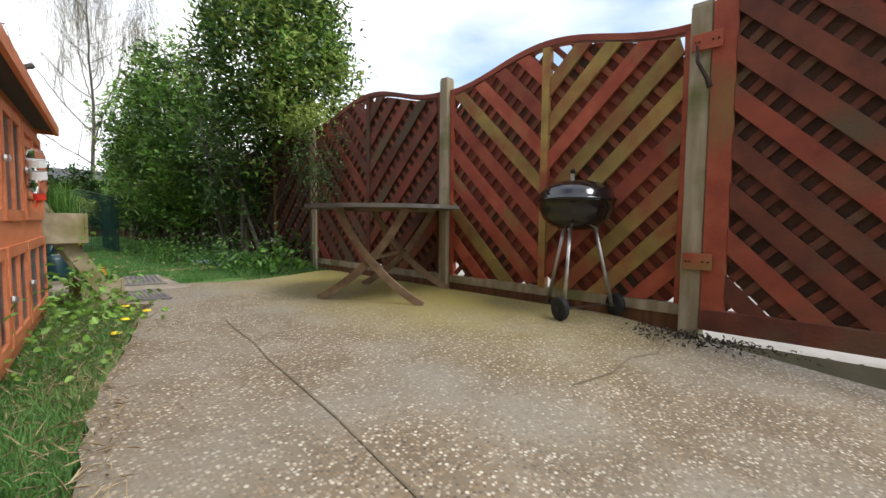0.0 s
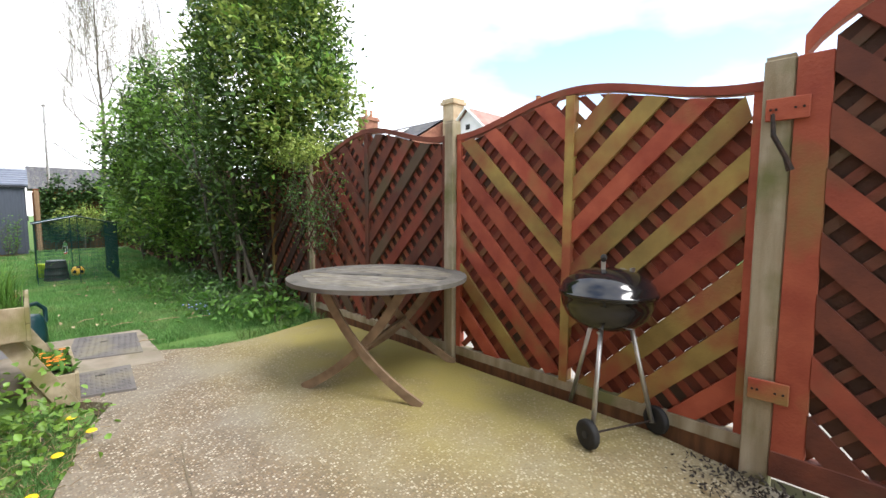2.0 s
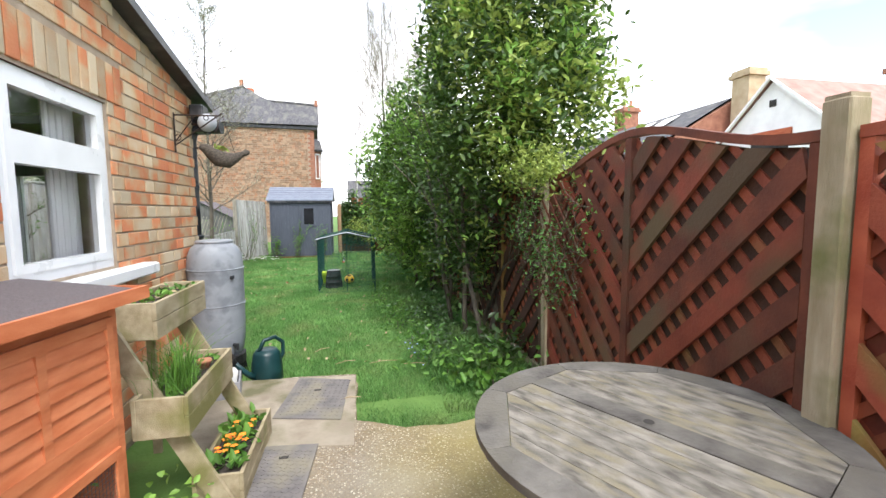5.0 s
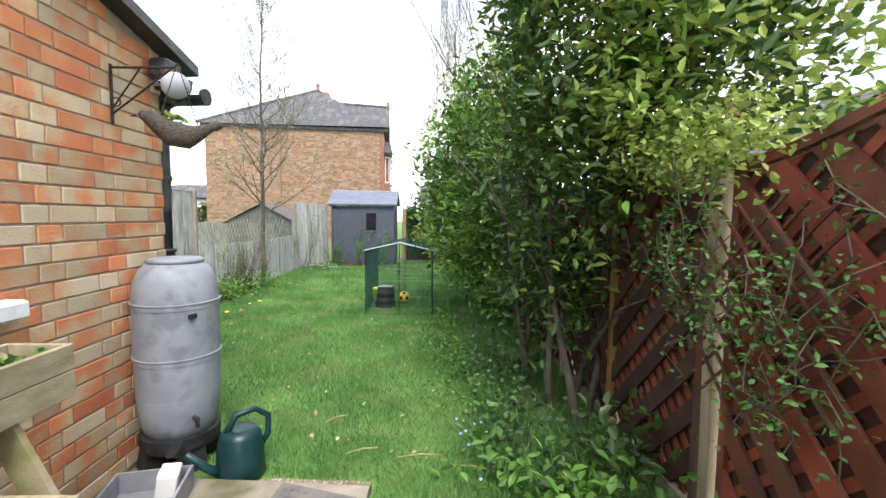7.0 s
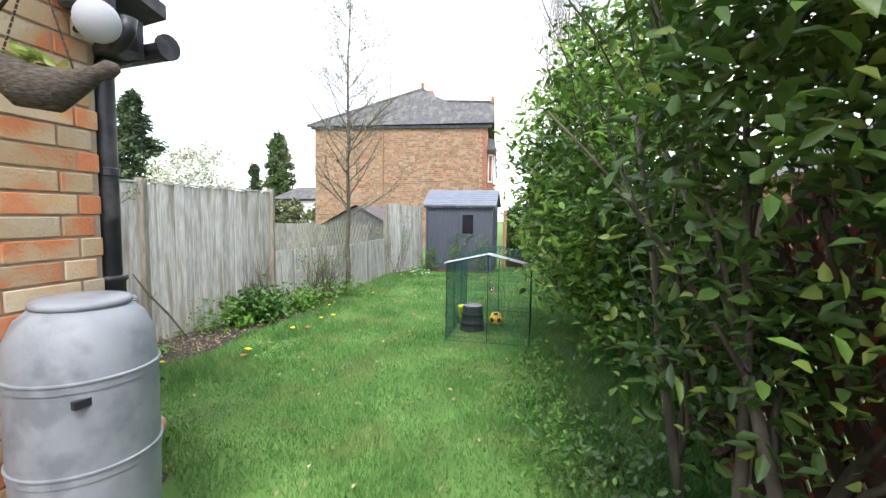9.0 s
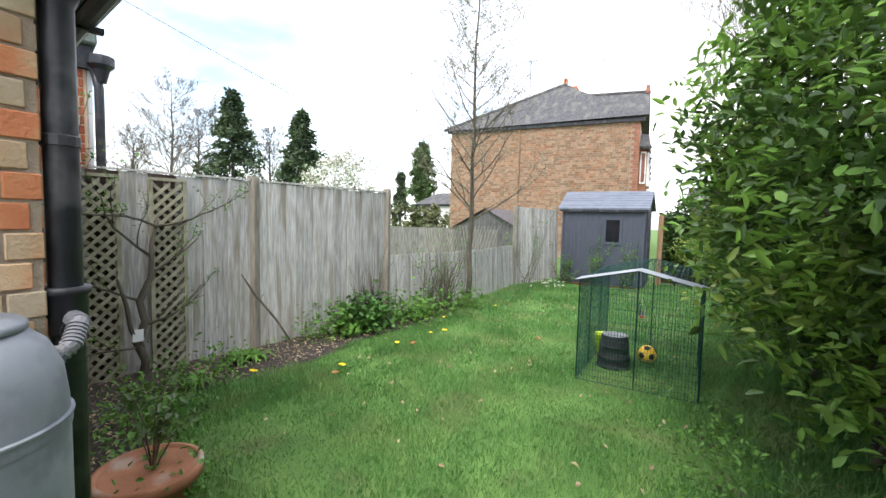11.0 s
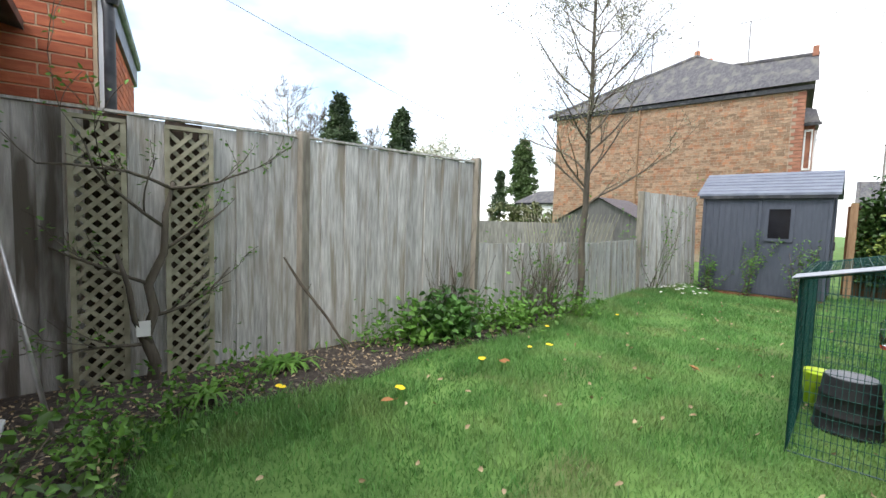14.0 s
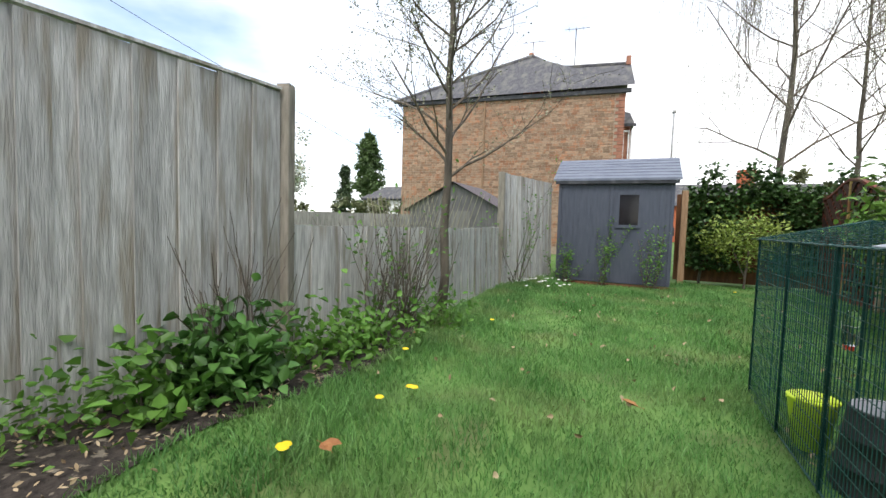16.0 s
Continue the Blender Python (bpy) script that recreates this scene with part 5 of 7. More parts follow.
part("wall", Mesh().add([(SX0, SY0, 0), (SX1, SY0, 0), (SX1, SY0, 2.0), (SX0, SY0, 2.0), (SX0, SY1, 0), (SX1, SY1, 0), (SX1, SY1, 2.0), (SX0, SY1, 2.0), (SX0, (SY0 + SY1) / 2, 2.42), (SX1, (SY0 + SY1) / 2, 2.42)],
                        [(0, 1, 2, 3), (5, 4, 7, 6), (1, 5, 6, 9, 2), (4, 0, 3, 8, 7)]), SHEDG, sh)
for x in (SX0, SX0 + .98, SX1 - .06):
    part("corner_rib", Mesh().box((x, SY0 - .025, 0), (x + .06, SY0 - .001, 2.0), bevel=.006), SHEDG, sh)
for i in range(18):
    x = SX0 + .1 + i * .11
    if not (-3.70 < x < -3.0):
        part("panel_line", Mesh().box((x, SY0 - .008, .08), (x + .09, SY0 - .001, 1.95)), SHEDG, sh)
for s in (1, -1):
    g = Mesh()
    yb, yr = (SY0 - .1 if s > 0 else SY1 + .1), (SY0 + SY1) / 2
    for i in range(7):
        u0, u1 = i / 7, (i + 1) / 7
        ya_, yb_ = yb + (yr - yb) * u0, yb + (yr - yb) * u1
        za_, zb_ = 1.99 + .50 * u0, 1.99 + .50 * u1
        part("roof_shingle_row", Mesh().add([(SX0 - .1, ya_, za_), (SX1 + .1, ya_, za_), (SX1 + .1, yb_, zb_), (SX0 - .1, yb_, zb_), (SX0 - .1, ya_, za_ + .045), (SX1 + .1, ya_, za_ + .045), (SX1 + .1, yb_, zb_ + .03), (SX0 - .1, yb_, zb_ + .03)],
                                            [(0, 1, 2, 3), (7, 6, 5, 4), (0, 4, 5, 1), (1, 5, 6, 2), (3, 7, 4, 0)]), SHEDR, sh)
part("fascia", Mesh().box((SX0 - .06, SY0 - .09, 1.93), (SX1 + .06, SY0 - .03, 1.99)), BLACKP, sh)
WX0, WX1, WZ0, WZ1 = -3.56, -3.10, 1.08, 1.78
wn_ = part("window", Mesh().box((WX0, SY0 - .03, WZ0), (WX0 + .06, SY0 - .003, WZ1)).box((WX1 - .06, SY0 - .03, WZ0), (WX1, SY0 - .003, WZ1)).box((WX0 + .06, SY0 - .03, WZ0), (WX1 - .06, SY0 - .003, WZ0 + .06)).box((WX0 + .06, SY0 - .03, WZ1 - .06), (WX1 - .06, SY0 - .003, WZ1)), SHEDG, sh)
part("dark_glass", Mesh().box((WX0 + .06, SY0 - .012, WZ0 + .06), (WX1 - .06, SY0 - .004, WZ1 - .06)), surf("dark_pane", (.01, .01, .012), (.02, .02, .025), 3, .08, 0, 9), wn_)
dr = part("door", Mesh().box((SX1 + .001, SY0 + .35, .08), (SX1 + .03, SY0 + 1.1, 1.95), bevel=.005), SHEDG, sh)
part("handle", Mesh().box((SX1 + .03, SY0 + .42, .95), (SX1 + .06, SY0 + .47, 1.12), bevel=.005), BLACKP, dr)
part("base_board", Mesh().box((SX0 - .05, SY0 - .12, -.06), (SX1 + .1, SY0 - .03, -.01)), FENCEB, sh)

# ---- pet run ----
pn = thing("pet_run", "dark green wire pet run with a pitched top", "pet run", pose(0, 0, 0))
X0, X1, Q0, Q1, ZE, ZR = -2.46, -1.32, 7.68, 9.5, 1.03, 1.17
XM = (X0 + X1) / 2
zt = lambda x: ZR - (ZR - ZE) * abs(x - XM) / (XM - X0)


def wire_panel(p, q, ztop, z0=-.05, nv=20, nh=16):
    p, q = Vector(p), Vector(q)
    g, fr = Mesh(), Mesh()
    d = (q - p)
    for i in range(1, nv):
        c = p + d * i / nv
        g.tube([(c.x, c.y, z0), (c.x, c.y, ztop(c.x))], .0022, 4)
    for i in range(1, nh):
        z = z0 + (ZE - z0) * i / nh
        g.tube([(p.x, p.y, z), (q.x, q.y, z)], .002, 4)
    for c in (p, q):
        fr.tube([(c.x, c.y, z0), (c.x, c.y, ztop(c.x))], .0075, 6)
    fr.tube([(p.x, p.y, ztop(p.x)), (q.x, q.y, ztop(q.x))], .006, 6).tube([(p.x, p.y, z0 + .01), (q.x, q.y, z0 + .01)], .005, 6)
    h = part("panel_frame", fr, GREENW, pn)
    part("wire_mesh", g, GREENW, h, kind="stuff")


for y in (Q0, Q1):
    wire_panel((X0, y, 0), (XM, y, 0), zt)
    wire_panel((XM, y, 0), (X1, y, 0), zt)
for x in (X0, X1):
    for i in range(3):
        wire_panel((x, Q0 + (Q1 - Q0) * i / 3, 0), (x, Q0 + (Q1 - Q0) * (i + 1) / 3, 0), lambda _: ZE)
for s, xe in ((1, X0 - .04), (-1, X1 + .04)):
    g = Mesh()
    for i in range(25):
        y = Q0 - .05 + (Q1 - Q0 + .1) * i / 24
        g.tube([(xe, y, ZE), (XM, y, ZR)], .0018, 4)
    for i in range(13):
        u = i / 12
        g.tube([(xe + (XM - xe) * u, Q0 - .05, ZE + (ZR - ZE) * u), (xe + (XM - xe) * u, Q1 + .05, ZE + (ZR - ZE) * u)], .0018, 4)
    h = part("roof_wire", g, GREENW, pn)
    part("fabric_strip", Mesh().add([(xe, Q0 - .06, ZE + .008), (XM, Q0 - .06, ZR + .008), (XM, Q0 + .24, ZR + .008), (xe, Q0 + .24, ZE + .008), (xe, Q0 - .06, ZE + .012), (XM, Q0 - .06, ZR + .012), (XM, Q0 + .24, ZR + .012), (xe, Q0 + .24, ZE + .012)],
                                    [(0, 1, 2, 3), (7, 6, 5, 4), (0, 4, 5, 1), (1, 5, 6, 2), (2, 6, 7, 3), (3, 7, 4, 0)]), COVERG, h, "grey waterproof fabric strip")
bk = thing("bucket", "black ribbed plastic bucket upside down in the pet run", "bucket", pose(-2.19, 8.40, -.06))
part("body", Mesh().turn([(.19, 0), (.195, .02), (.185, .03), (.18, .12), (.185, .125), (.175, .13), (.165, .25), (.17, .255), (.16, .26), (.15, .37), (.14, .38)], 28), RUBBER, bk, smooth=True)
part("base", Mesh().turn([(.14, .38), (.14, .385), (.12, .385), (.12, .382)], 28), PIPEG, bk)
lb = thing("lime_bucket", "lime yellow plastic bucket lying behind the black one", "bucket", pose(-2.37, 8.70, .04, 0, 0, 0))
part("body", Mesh().turn([(.075, -.06), (.105, .19), (.112, .2), (.105, .205)], 24), LIME, lb, smooth=True)
part("handle", Mesh().tube([(-.11, 0, .19), (-.08, -.08, .21), (.08, -.08, .21), (.11, 0, .19)], .005, 6), LIME, lb)
bl = thing("football", "yellow football with black patches", "ball", pose(-1.86, 8.75, .05))
bm = bmesh.new()
bmesh.ops.create_icosphere(bm, subdivisions=3, radius=.11)
me = bpy.data.meshes.new("ball_skin")
bm.to_mesh(me)
me.materials.append(YEL)
me.shade_smooth()
part("skin", me, None, bl)
ico = [Vector(p).normalized() for p in [(0, 1, 1.618), (0, -1, 1.618), (1, 1.618, 0), (-1, 1.618, 0), (1.618, 0, 1), (-1.618, 0, 1), (0, 1, -1.618), (0, -1, -1.618), (1, -1.618, 0), (-1, -1.618, 0), (1.618, 0, -1), (-1.618, 0, -1)]]
for p in ico:
    mm = Matrix.Translation(p * .1065) @ p.to_track_quat("Z", "Y").to_matrix().to_4x4()
    part("patch", Mesh().turn([(.04, 0), (.032, .005), (.0, .0065)], 5, mm), RUBBER, bl)
wb2 = thing("water_bottle", "clear water bottle with red cap clipped on the pet run", "bottle", pose(-2.0, 9.35, .5, 8, 0, 0))
part("bottle", Mesh().turn([(.03, -.10), (.04, -.09), (.04, .09), (.02, .12)], 16), BOTTLE, wb2, smooth=True)
part("cap", Mesh().turn([(.028, -.13), (.03, -.10)], 14), REDP, wb2)
part("wire_clip", Mesh().tube([(-.045, 0, 0), (0, .15, 0), (.045, 0, 0)], .0025, 5), ALU, wb2)

# ---- pole, pot, tag ----
po = thing("extension_pole", "long pole, dark above and silver below, leaning on the house corner", "pole", pose(0, 0, 0))
a, b = Vector((-5.58, 4.52, -.04)), Vector((-6.30, 4.12, 2.38))
part("lower_tube", Mesh().tube([a, a.lerp(b, .56)], .013, 10), ALU, po, smooth=True)
part("upper_tube", Mesh().tube([a.lerp(b, .56), b], .010, 10), IRON, po, smooth=True)
part("clamp", Mesh().tube([a.lerp(b, .54), a.lerp(b, .58)], .022, 10), BLACKP, po)
pp = thing("plant_pot", "large terracotta pot with a leggy green plant", "pot", pose(-4.0, 4.20, -.09) @ Matrix.Scale(1.25, 4))
part("pot", Mesh().turn([(.13, 0), (.19, .2), (.2, .22), (.185, .225), (.17, .22)], 32), CLAY, pp, smooth=True)
part("rim", Mesh().turn([(.195, .18), (.215, .185), (.218, .235), (.195, .24), (.18, .2)], 32), CLAY, pp, smooth=True)
part("soil", Mesh().turn([(.17, .17), (.172, .19), (.05, .20)], 24), SOIL, pp)
sb = thing("potted_shrub", "leggy dark-leaved shrub growing in the terracotta pot", "plant", pose(-4.0, 4.22, .17))
g, tips = Mesh(), []
for k_ in range(9):
    a = random.uniform(0, 6.28)
    e = Vector((.26 * math.cos(a), .26 * math.sin(a), random.uniform(.25, .55)))
    g.tube([(0, 0, 0), e * .5 + Vector((0, 0, .08)), e], [.006, .004, .002], 5)
    tips += [tuple(e * u + Vector((RNG.normal() * .04, RNG.normal() * .04, .03))) for u in np.linspace(.45, 1.05, 14)]
part("stems", g, TWIG, sb)
cloud("foliage", leaves(np.array(tips), .06, .035, .3), LEAF_F, LEAFD, sb)
tg = thing("plant_tag", "white plastic tag hanging on the old shrub", "tag", pose(-6.06, 5.07, .43, 0, 0, 79))
part("card", Mesh().box((-.045, -.002, -.06), (.045, .001, .06)), WHITEC, tg)
part("string", Mesh().tube([(0, 0, .06), (.01, .0, .12)], .0015, 4), STRAW, tg)


# ---- trees and shrubs ----
FINEST = [.0026]


def limb(g, p, d, L, r, depth, tips, spread=.6, lift=.25, kids=3, segs=5, rng=random, wob=.12):
    pts, rs = [p.copy()], [r]
    q = p.copy()
    for i in range(segs):
        d = (d + Vector((rng.gauss(0, wob), rng.gauss(0, wob), rng.gauss(0, wob) + lift * .12))).normalized()
        q = q + d * (L / segs)
        pts.append(q.copy())
        rs.append(max(FINEST[0], r * (1 - .6 * (i + 1) / segs)))
        tips.append((q.copy(), depth))
    g.tube(pts, rs, 8 if r > .03 else (5 if r > .01 else 3))
    if depth:
        for k_ in range(kids):
            i = rng.randint(1, segs)
            dd = (d + Vector((rng.gauss(0, spread), rng.gauss(0, spread), rng.gauss(lift, spread * .5)))).normalized()
            limb(g, pts[i], dd, L * rng.uniform(.45, .75), max(.0015, rs[i] * .6), depth - 1, tips, spread, lift, kids, segs, rng, wob)


def crown_points(blobs, n):
    """Points in the shells of several ellipsoids, thicker towards the outside, in clumps."""
    out = []
    tot = sum(b[1][0] * b[1][1] * b[1][2] for b in blobs)
    for c, r in blobs:
        k_ = int(n * r[0] * r[1] * r[2] / tot)
        cl_ = RNG.normal(size=(max(8, k_ // 45), 3))
        cl_ /= np.linalg.norm(cl_, axis=1)[:, None]
        cl_ *= RNG.uniform(.45, 1.04, len(cl_))[:, None] ** .6
        pts = cl_[RNG.integers(0, len(cl_), k_)] * r + RNG.normal(size=(k_, 3)) * (.13, .13, .15) + c
        out.append(pts)
    return np.concatenate(out)


def laurel(name, label, trunks, blobs, n, L, W, mats, seed):
    random.seed(seed)
    t_ = thing(name, label, "tree", pose(0, 0, 0))
    for x, y in trunks:
        g, tips = Mesh(), []
        limb(g, Vector((x, y, -.1)), Vector((random.gauss(0, .12), random.gauss(0, .12), 1)).normalized(), 2.4, .035, 2, tips, .5, .5, 3, 6)
        part("trunk", g, BARK, t_, smooth=True)
    for mat, fr in mats:
        pts = crown_points(blobs, int(n * fr))
        pts = pts[(pts[:, 2] > .12) & ((pts[:, 0] > -1.02) | (pts[:, 1] > 5.0))]
        # bright leaves thinned elsewhere, so the crown's shaded side is dark by colour
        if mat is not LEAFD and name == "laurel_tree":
            pts = np.concatenate([pts[sunlit_crown(pts)], pts[~sunlit_crown(pts)][::7]])
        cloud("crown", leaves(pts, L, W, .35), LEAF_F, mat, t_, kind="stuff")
    return t_


def sunlit_crown(p):
    """Where sunlight is painted in by brighter leaves: the south side and high up."""
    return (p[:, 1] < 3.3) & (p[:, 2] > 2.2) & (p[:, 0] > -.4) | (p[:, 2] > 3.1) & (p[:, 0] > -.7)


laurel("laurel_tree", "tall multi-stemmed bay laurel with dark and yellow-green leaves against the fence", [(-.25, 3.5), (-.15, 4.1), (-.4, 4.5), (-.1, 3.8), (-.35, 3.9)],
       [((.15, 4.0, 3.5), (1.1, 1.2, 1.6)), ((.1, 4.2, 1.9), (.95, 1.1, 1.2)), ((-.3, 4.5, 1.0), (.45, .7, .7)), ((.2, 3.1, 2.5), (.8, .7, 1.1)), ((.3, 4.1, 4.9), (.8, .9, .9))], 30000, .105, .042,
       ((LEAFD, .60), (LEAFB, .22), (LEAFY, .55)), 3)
laurel("cherry_laurel", "bright glossy cherry laurel with long leaves", [(-.2, 7.2), (-.1, 7.6), (-.4, 7.9), (-.3, 7.0)],
       [((-.45, 7.3, 2.2), (1.05, 1.3, 1.5)), ((-.35, 7.6, 3.3), (.75, .9, 1.0)), ((-.5, 6.4, 1.5), (.75, .8, 1.0)), ((-.5, 8.8, 1.6), (.75, 1.0, 1.2))], 20000, .12, .045,
       ((LEAFB, .46), (LEAFD, .46), (LEAFY, .08)), 4)
laurel("cherry_laurel", "lower dark laurel thicket further along the fence", [(-.1, 10.5), (-.3, 11.3), (-.2, 12.2)],
       [((-.2, 10.8, 1.5), (.8, 1.2, 1.1)), ((-.1, 12.6, 1.2), (.6, 1.2, .9))], 9000, .12, .05, ((LEAFD, .6), (LEAFB, .4)), 5)

cl1 = thing("climbing_plant", "light green climber on a diagonal lattice over the fence end", "plant", pose(0, 0, 0))
g, pts = Mesh(), []
random.seed(8)
for k_ in range(22):
    y = random.uniform(1.6, 2.75)
    q = Vector((-.05 - random.uniform(0, .12), y, random.uniform(.7, 1.4)))
    ln = [q.copy()]
    for i in range(9):
        q = q + Vector((random.gauss(0, .03), random.gauss(-.02, .07), random.uniform(-.02, .13)))
        ln.append(q.copy())
        pts.append(tuple(q))
    g.tube(ln, .003, 4)
part("stems", g, TWIG, cl1)
pts = np.repeat(np.array(pts), 6, 0) + RNG.normal(size=(len(pts) * 6, 3)) * .05
cloud("foliage", leaves(pts, .034, .018, .2), LEAF_F, LEAFM, cl1)
top_ = RNG.normal((-.02, 2.6, 1.98), (.13, .33, .10), (1500, 3))
cloud("foliage", leaves(top_, .05, .026, .4), LEAF_F, LEAFY, cl1)
lt = thing("lattice_trellis", "old diagonal lattice leaning on the fence under the climber", "trellis", pose(-.02, 1.75, .75))
for s in (1, -1):
    for i in range(9):
        a = -.5 + i * .13
        pr2 = [(y, a + s * y + (.75 if s < 0 else 0)) for y in np.linspace(0, .75, 16)]
        pr2 = [(y, z) for y, z in pr2 if 0 <= z <= 1.0]
        if len(pr2) > 2:
            part("lath", Mesh().tube([(-.01 * s, *pr2[0]), (-.01 * s, *pr2[-1])], .009, 4), REDF, lt)


def bare_tree(name, label, p, h, r, n, spread, seed, depth=2, droop=0.0, leafmat=None, nleaf=0, lowest=.3, catkin=0, blen=.42):
    random.seed(seed)
    t_ = thing(name, label, "tree", pose(*p))
    g = Mesh()
    pts = [Vector((0, 0, -.1))]
    q = Vector((0, 0, -.1))
    for i in range(12):
        q = q + Vector((random.gauss(0, .012) * h / 3, random.gauss(0, .012) * h / 3, h / 12))
        pts.append(q.copy())
    g.tube(pts, [r * (1 - .9 * i / 12) for i in range(13)], 10)
    part("trunk", g, BARK, t_, smooth=True)
    tips, b = [], Mesh()
    for k_ in range(n):
        u = lowest + (1 - lowest) * (k_ + random.random()) / n
        i = min(11, int(u * 12))
        s = pts[i].lerp(pts[i + 1], u * 12 - i)
        a = k_ * 2.4 + random.gauss(0, .3)
        L = h * blen * (1.05 - u) ** .6 * random.uniform(.7, 1.1)
        limb(b, s, Vector((math.cos(a) * spread, math.sin(a) * spread, .75)).normalized(), L, r * .36 * (1.15 - u), depth, tips, .55, .25, 4, 5)
    part("branches", b, TWIG, t_, kind="stuff")
    if droop:
        dg, ends = Mesh(), []
        fine = [q for q, d in tips if d <= 1]
        for q in random.sample(fine, min(len(fine), catkin)):
            L = random.uniform(.4, 1.0) * droop
            ln = [q.copy()]
            for i in range(5):
                q = q + Vector((random.gauss(0, .035), random.gauss(0, .035), -L / 5))
                ln.append(q.copy())
                ends.append(tuple(q))
            dg.tube(ln, .0034, 3)
        part("hanging_twigs", dg, TWIG, t_, kind="stuff")
        e = np.repeat(np.array(ends), 3, 0) + RNG.normal(size=(len(ends) * 3, 3)) * .06
        cloud("buds", leaves(e, .045, .02, -.3), LEAF_F, TWIG if leafmat is None else leafmat, t_, kind="stuff")
    elif nleaf:
        e = np.array([tuple(q) for q, d in tips])
        e = e[RNG.integers(0, len(e), nleaf)] + RNG.normal(size=(nleaf, 3)) * .05
        cloud("buds", leaves(e, .035, .02, .3), LEAF_F, leafmat, t_, kind="stuff")
    return t_


BUD = surf("grey_green_bud", (.24, .25, .17), (.38, .38, .27), 3, .7, 0, 60, island=.3)
bare_tree("young_tree", "slender bare young tree with fresh buds beside the low fence", (-5.27, 10.55, 0), 6.8, .060, 40, .95, 21, 2, 0, BUD, 9000, .24, blen=.25)
bare_tree("birch_tree", "weeping birch with hanging bare twigs behind the ivy fence", (-.45, 17.4, 0), 9.6, .085, 26, 1.05, 5, 2, 1.5, BUD, 0, .25, 900, blen=.42)
bare_tree("birch_tree", "weeping birch with hanging bare twigs behind the ivy fence", (1.2, 18.4, 0), 8.6, .07, 20, 1.05, 9, 2, 1.4, BUD, 0, .25, 550, blen=.40)
FINEST[0] = .009
for i, (x, y, h) in enumerate(((-41.5, 23.5, 13.2), (-37.2, 30.3, 9.6), (-44.8, 27.8, 11.5), (-45.3, 22.6, 9.0))):
    bare_tree("distant_tree", "tall bare winter tree beyond the gardens", (x, y, 0), h, .20, 34, 1.05, 30 + i, 3, 0, BUD, 1500, .22, blen=.36)
FINEST[0] = .0026


def conifer(x, y, h, r, n, seed, label, mat=CONI, shape=.9):
    t_ = thing("conifer", label, "tree", pose(x, y, 0))
    part("trunk", Mesh().tube([(0, 0, 0), (0, 0, h * .97)], [.25, .03], 8), BARK, t_)
    random.seed(seed)
    pts = []
    for k_ in range(n // 60):
        u = random.uniform(.18, 1) ** .8
        a = random.uniform(0, 6.28)
        rr = r * (1 - u) ** shape * random.uniform(.6, 1.15) + .1
        for j_ in range(60):
            v = random.random() ** .6
            pts.append((rr * v * math.cos(a) + random.gauss(0, .14), rr * v * math.sin(a) + random.gauss(0, .14), u * h - v * rr * .15 + random.gauss(0, .14)))
    cloud("crown", leaves(np.array(pts), .45, .18, 0), LEAF_F, mat, t_, kind="stuff")


conifer(-37.2, 26.6, 12.2, 4.9, 6500, 41, "tall ragged dark conifer beyond the fence")
conifer(-28.8, 26.9, 9.6, 4.0, 6000, 42, "tall dark conifer beyond the fence")
conifer(-31.15, 47.9, 10.8, 2.4, 9000, 43, "dense clipped green conifer by a far house", CONIG, .45)
conifer(-36, 50, 7.8, 1.8, 3000, 44, "small far dark conifer")
mg = thing("magnolia_tree", "white-blossomed magnolia behind the fence", "tree", pose(-14.0, 16.0, 0))
g, tips = Mesh(), []
limb(g, Vector((0, 0, 0)), Vector((0, 0, 1)), 2.2, .09, 3, tips, .6, .4, 4)
part("trunk", g, BARK, mg, smooth=True)
c = crown_points([((0, 0, 2.9), (1.6, 1.5, 1.45))], 5600)
cloud("crown", leaves(c[::2], .11, .06, .3), LEAF_F, BUD, mg, kind="stuff")
cloud("blossom", leaves(c[1::2], .13, .09, .5), LEAF_F, PETALW, mg, kind="stuff")
for x, y, r, h, mat in ((-17, 32, 3, 2.6, FARL), (-24, 36, 3, 3, FARL), (-12.5, 33, 2.4, 1.9, LEAFY), (-34, 36, 4, 4, FARL), (14, 30, 5, 4, FARL), (6, 36, 5, 4.2, FARL)):
    b = thing("distant_bush", "rounded pale green bush in a far garden", "bush", pose(x, y, 0))
    cloud("foliage", leaves(crown_points([((0, 0, h * .5), (r, r * .8, h * .5))], 1600), .4, .25, .3), LEAF_F, mat, b)
    part("stem", Mesh().tube([(0, 0, -.05), (0, 0, h * .6)], [.1, .04], 6), BARK, b)

ivy = thing("ivy_hedge", "dense dark ivy over the back fence with raised sprays", "hedge", pose(0, 0, 0))
pts = RNG.uniform((-2.2, 16.35, .25), (1.4, 16.75, 2.0), (9000, 3))
keep = np.array([noise.noise(Vector(p) * 1.5) > -.28 for p in pts])
pts = pts[keep]
spr = np.concatenate([RNG.normal((x, 16.5, z), (.12, .1, .16), (160, 3)) for x, z in ((-1.75, 2.15), (-1.1, 2.2), (-.7, 2.1), (.4, 2.05))])
cloud("foliage", leaves(np.concatenate([pts, spr]), .10, .08, .0), LEAF_F, IVY, ivy, kind="stuff")
part("stems", Mesh().tube([(-1.9, 16.6, -.1), (-1.8, 16.6, 1.0), (-1.2, 16.6, 1.9)], .03, 6).tube([(-.3, 16.6, -.1), (-.5, 16.6, 1.2), (.2, 16.6, 1.8)], .03, 6), BARK, ivy)
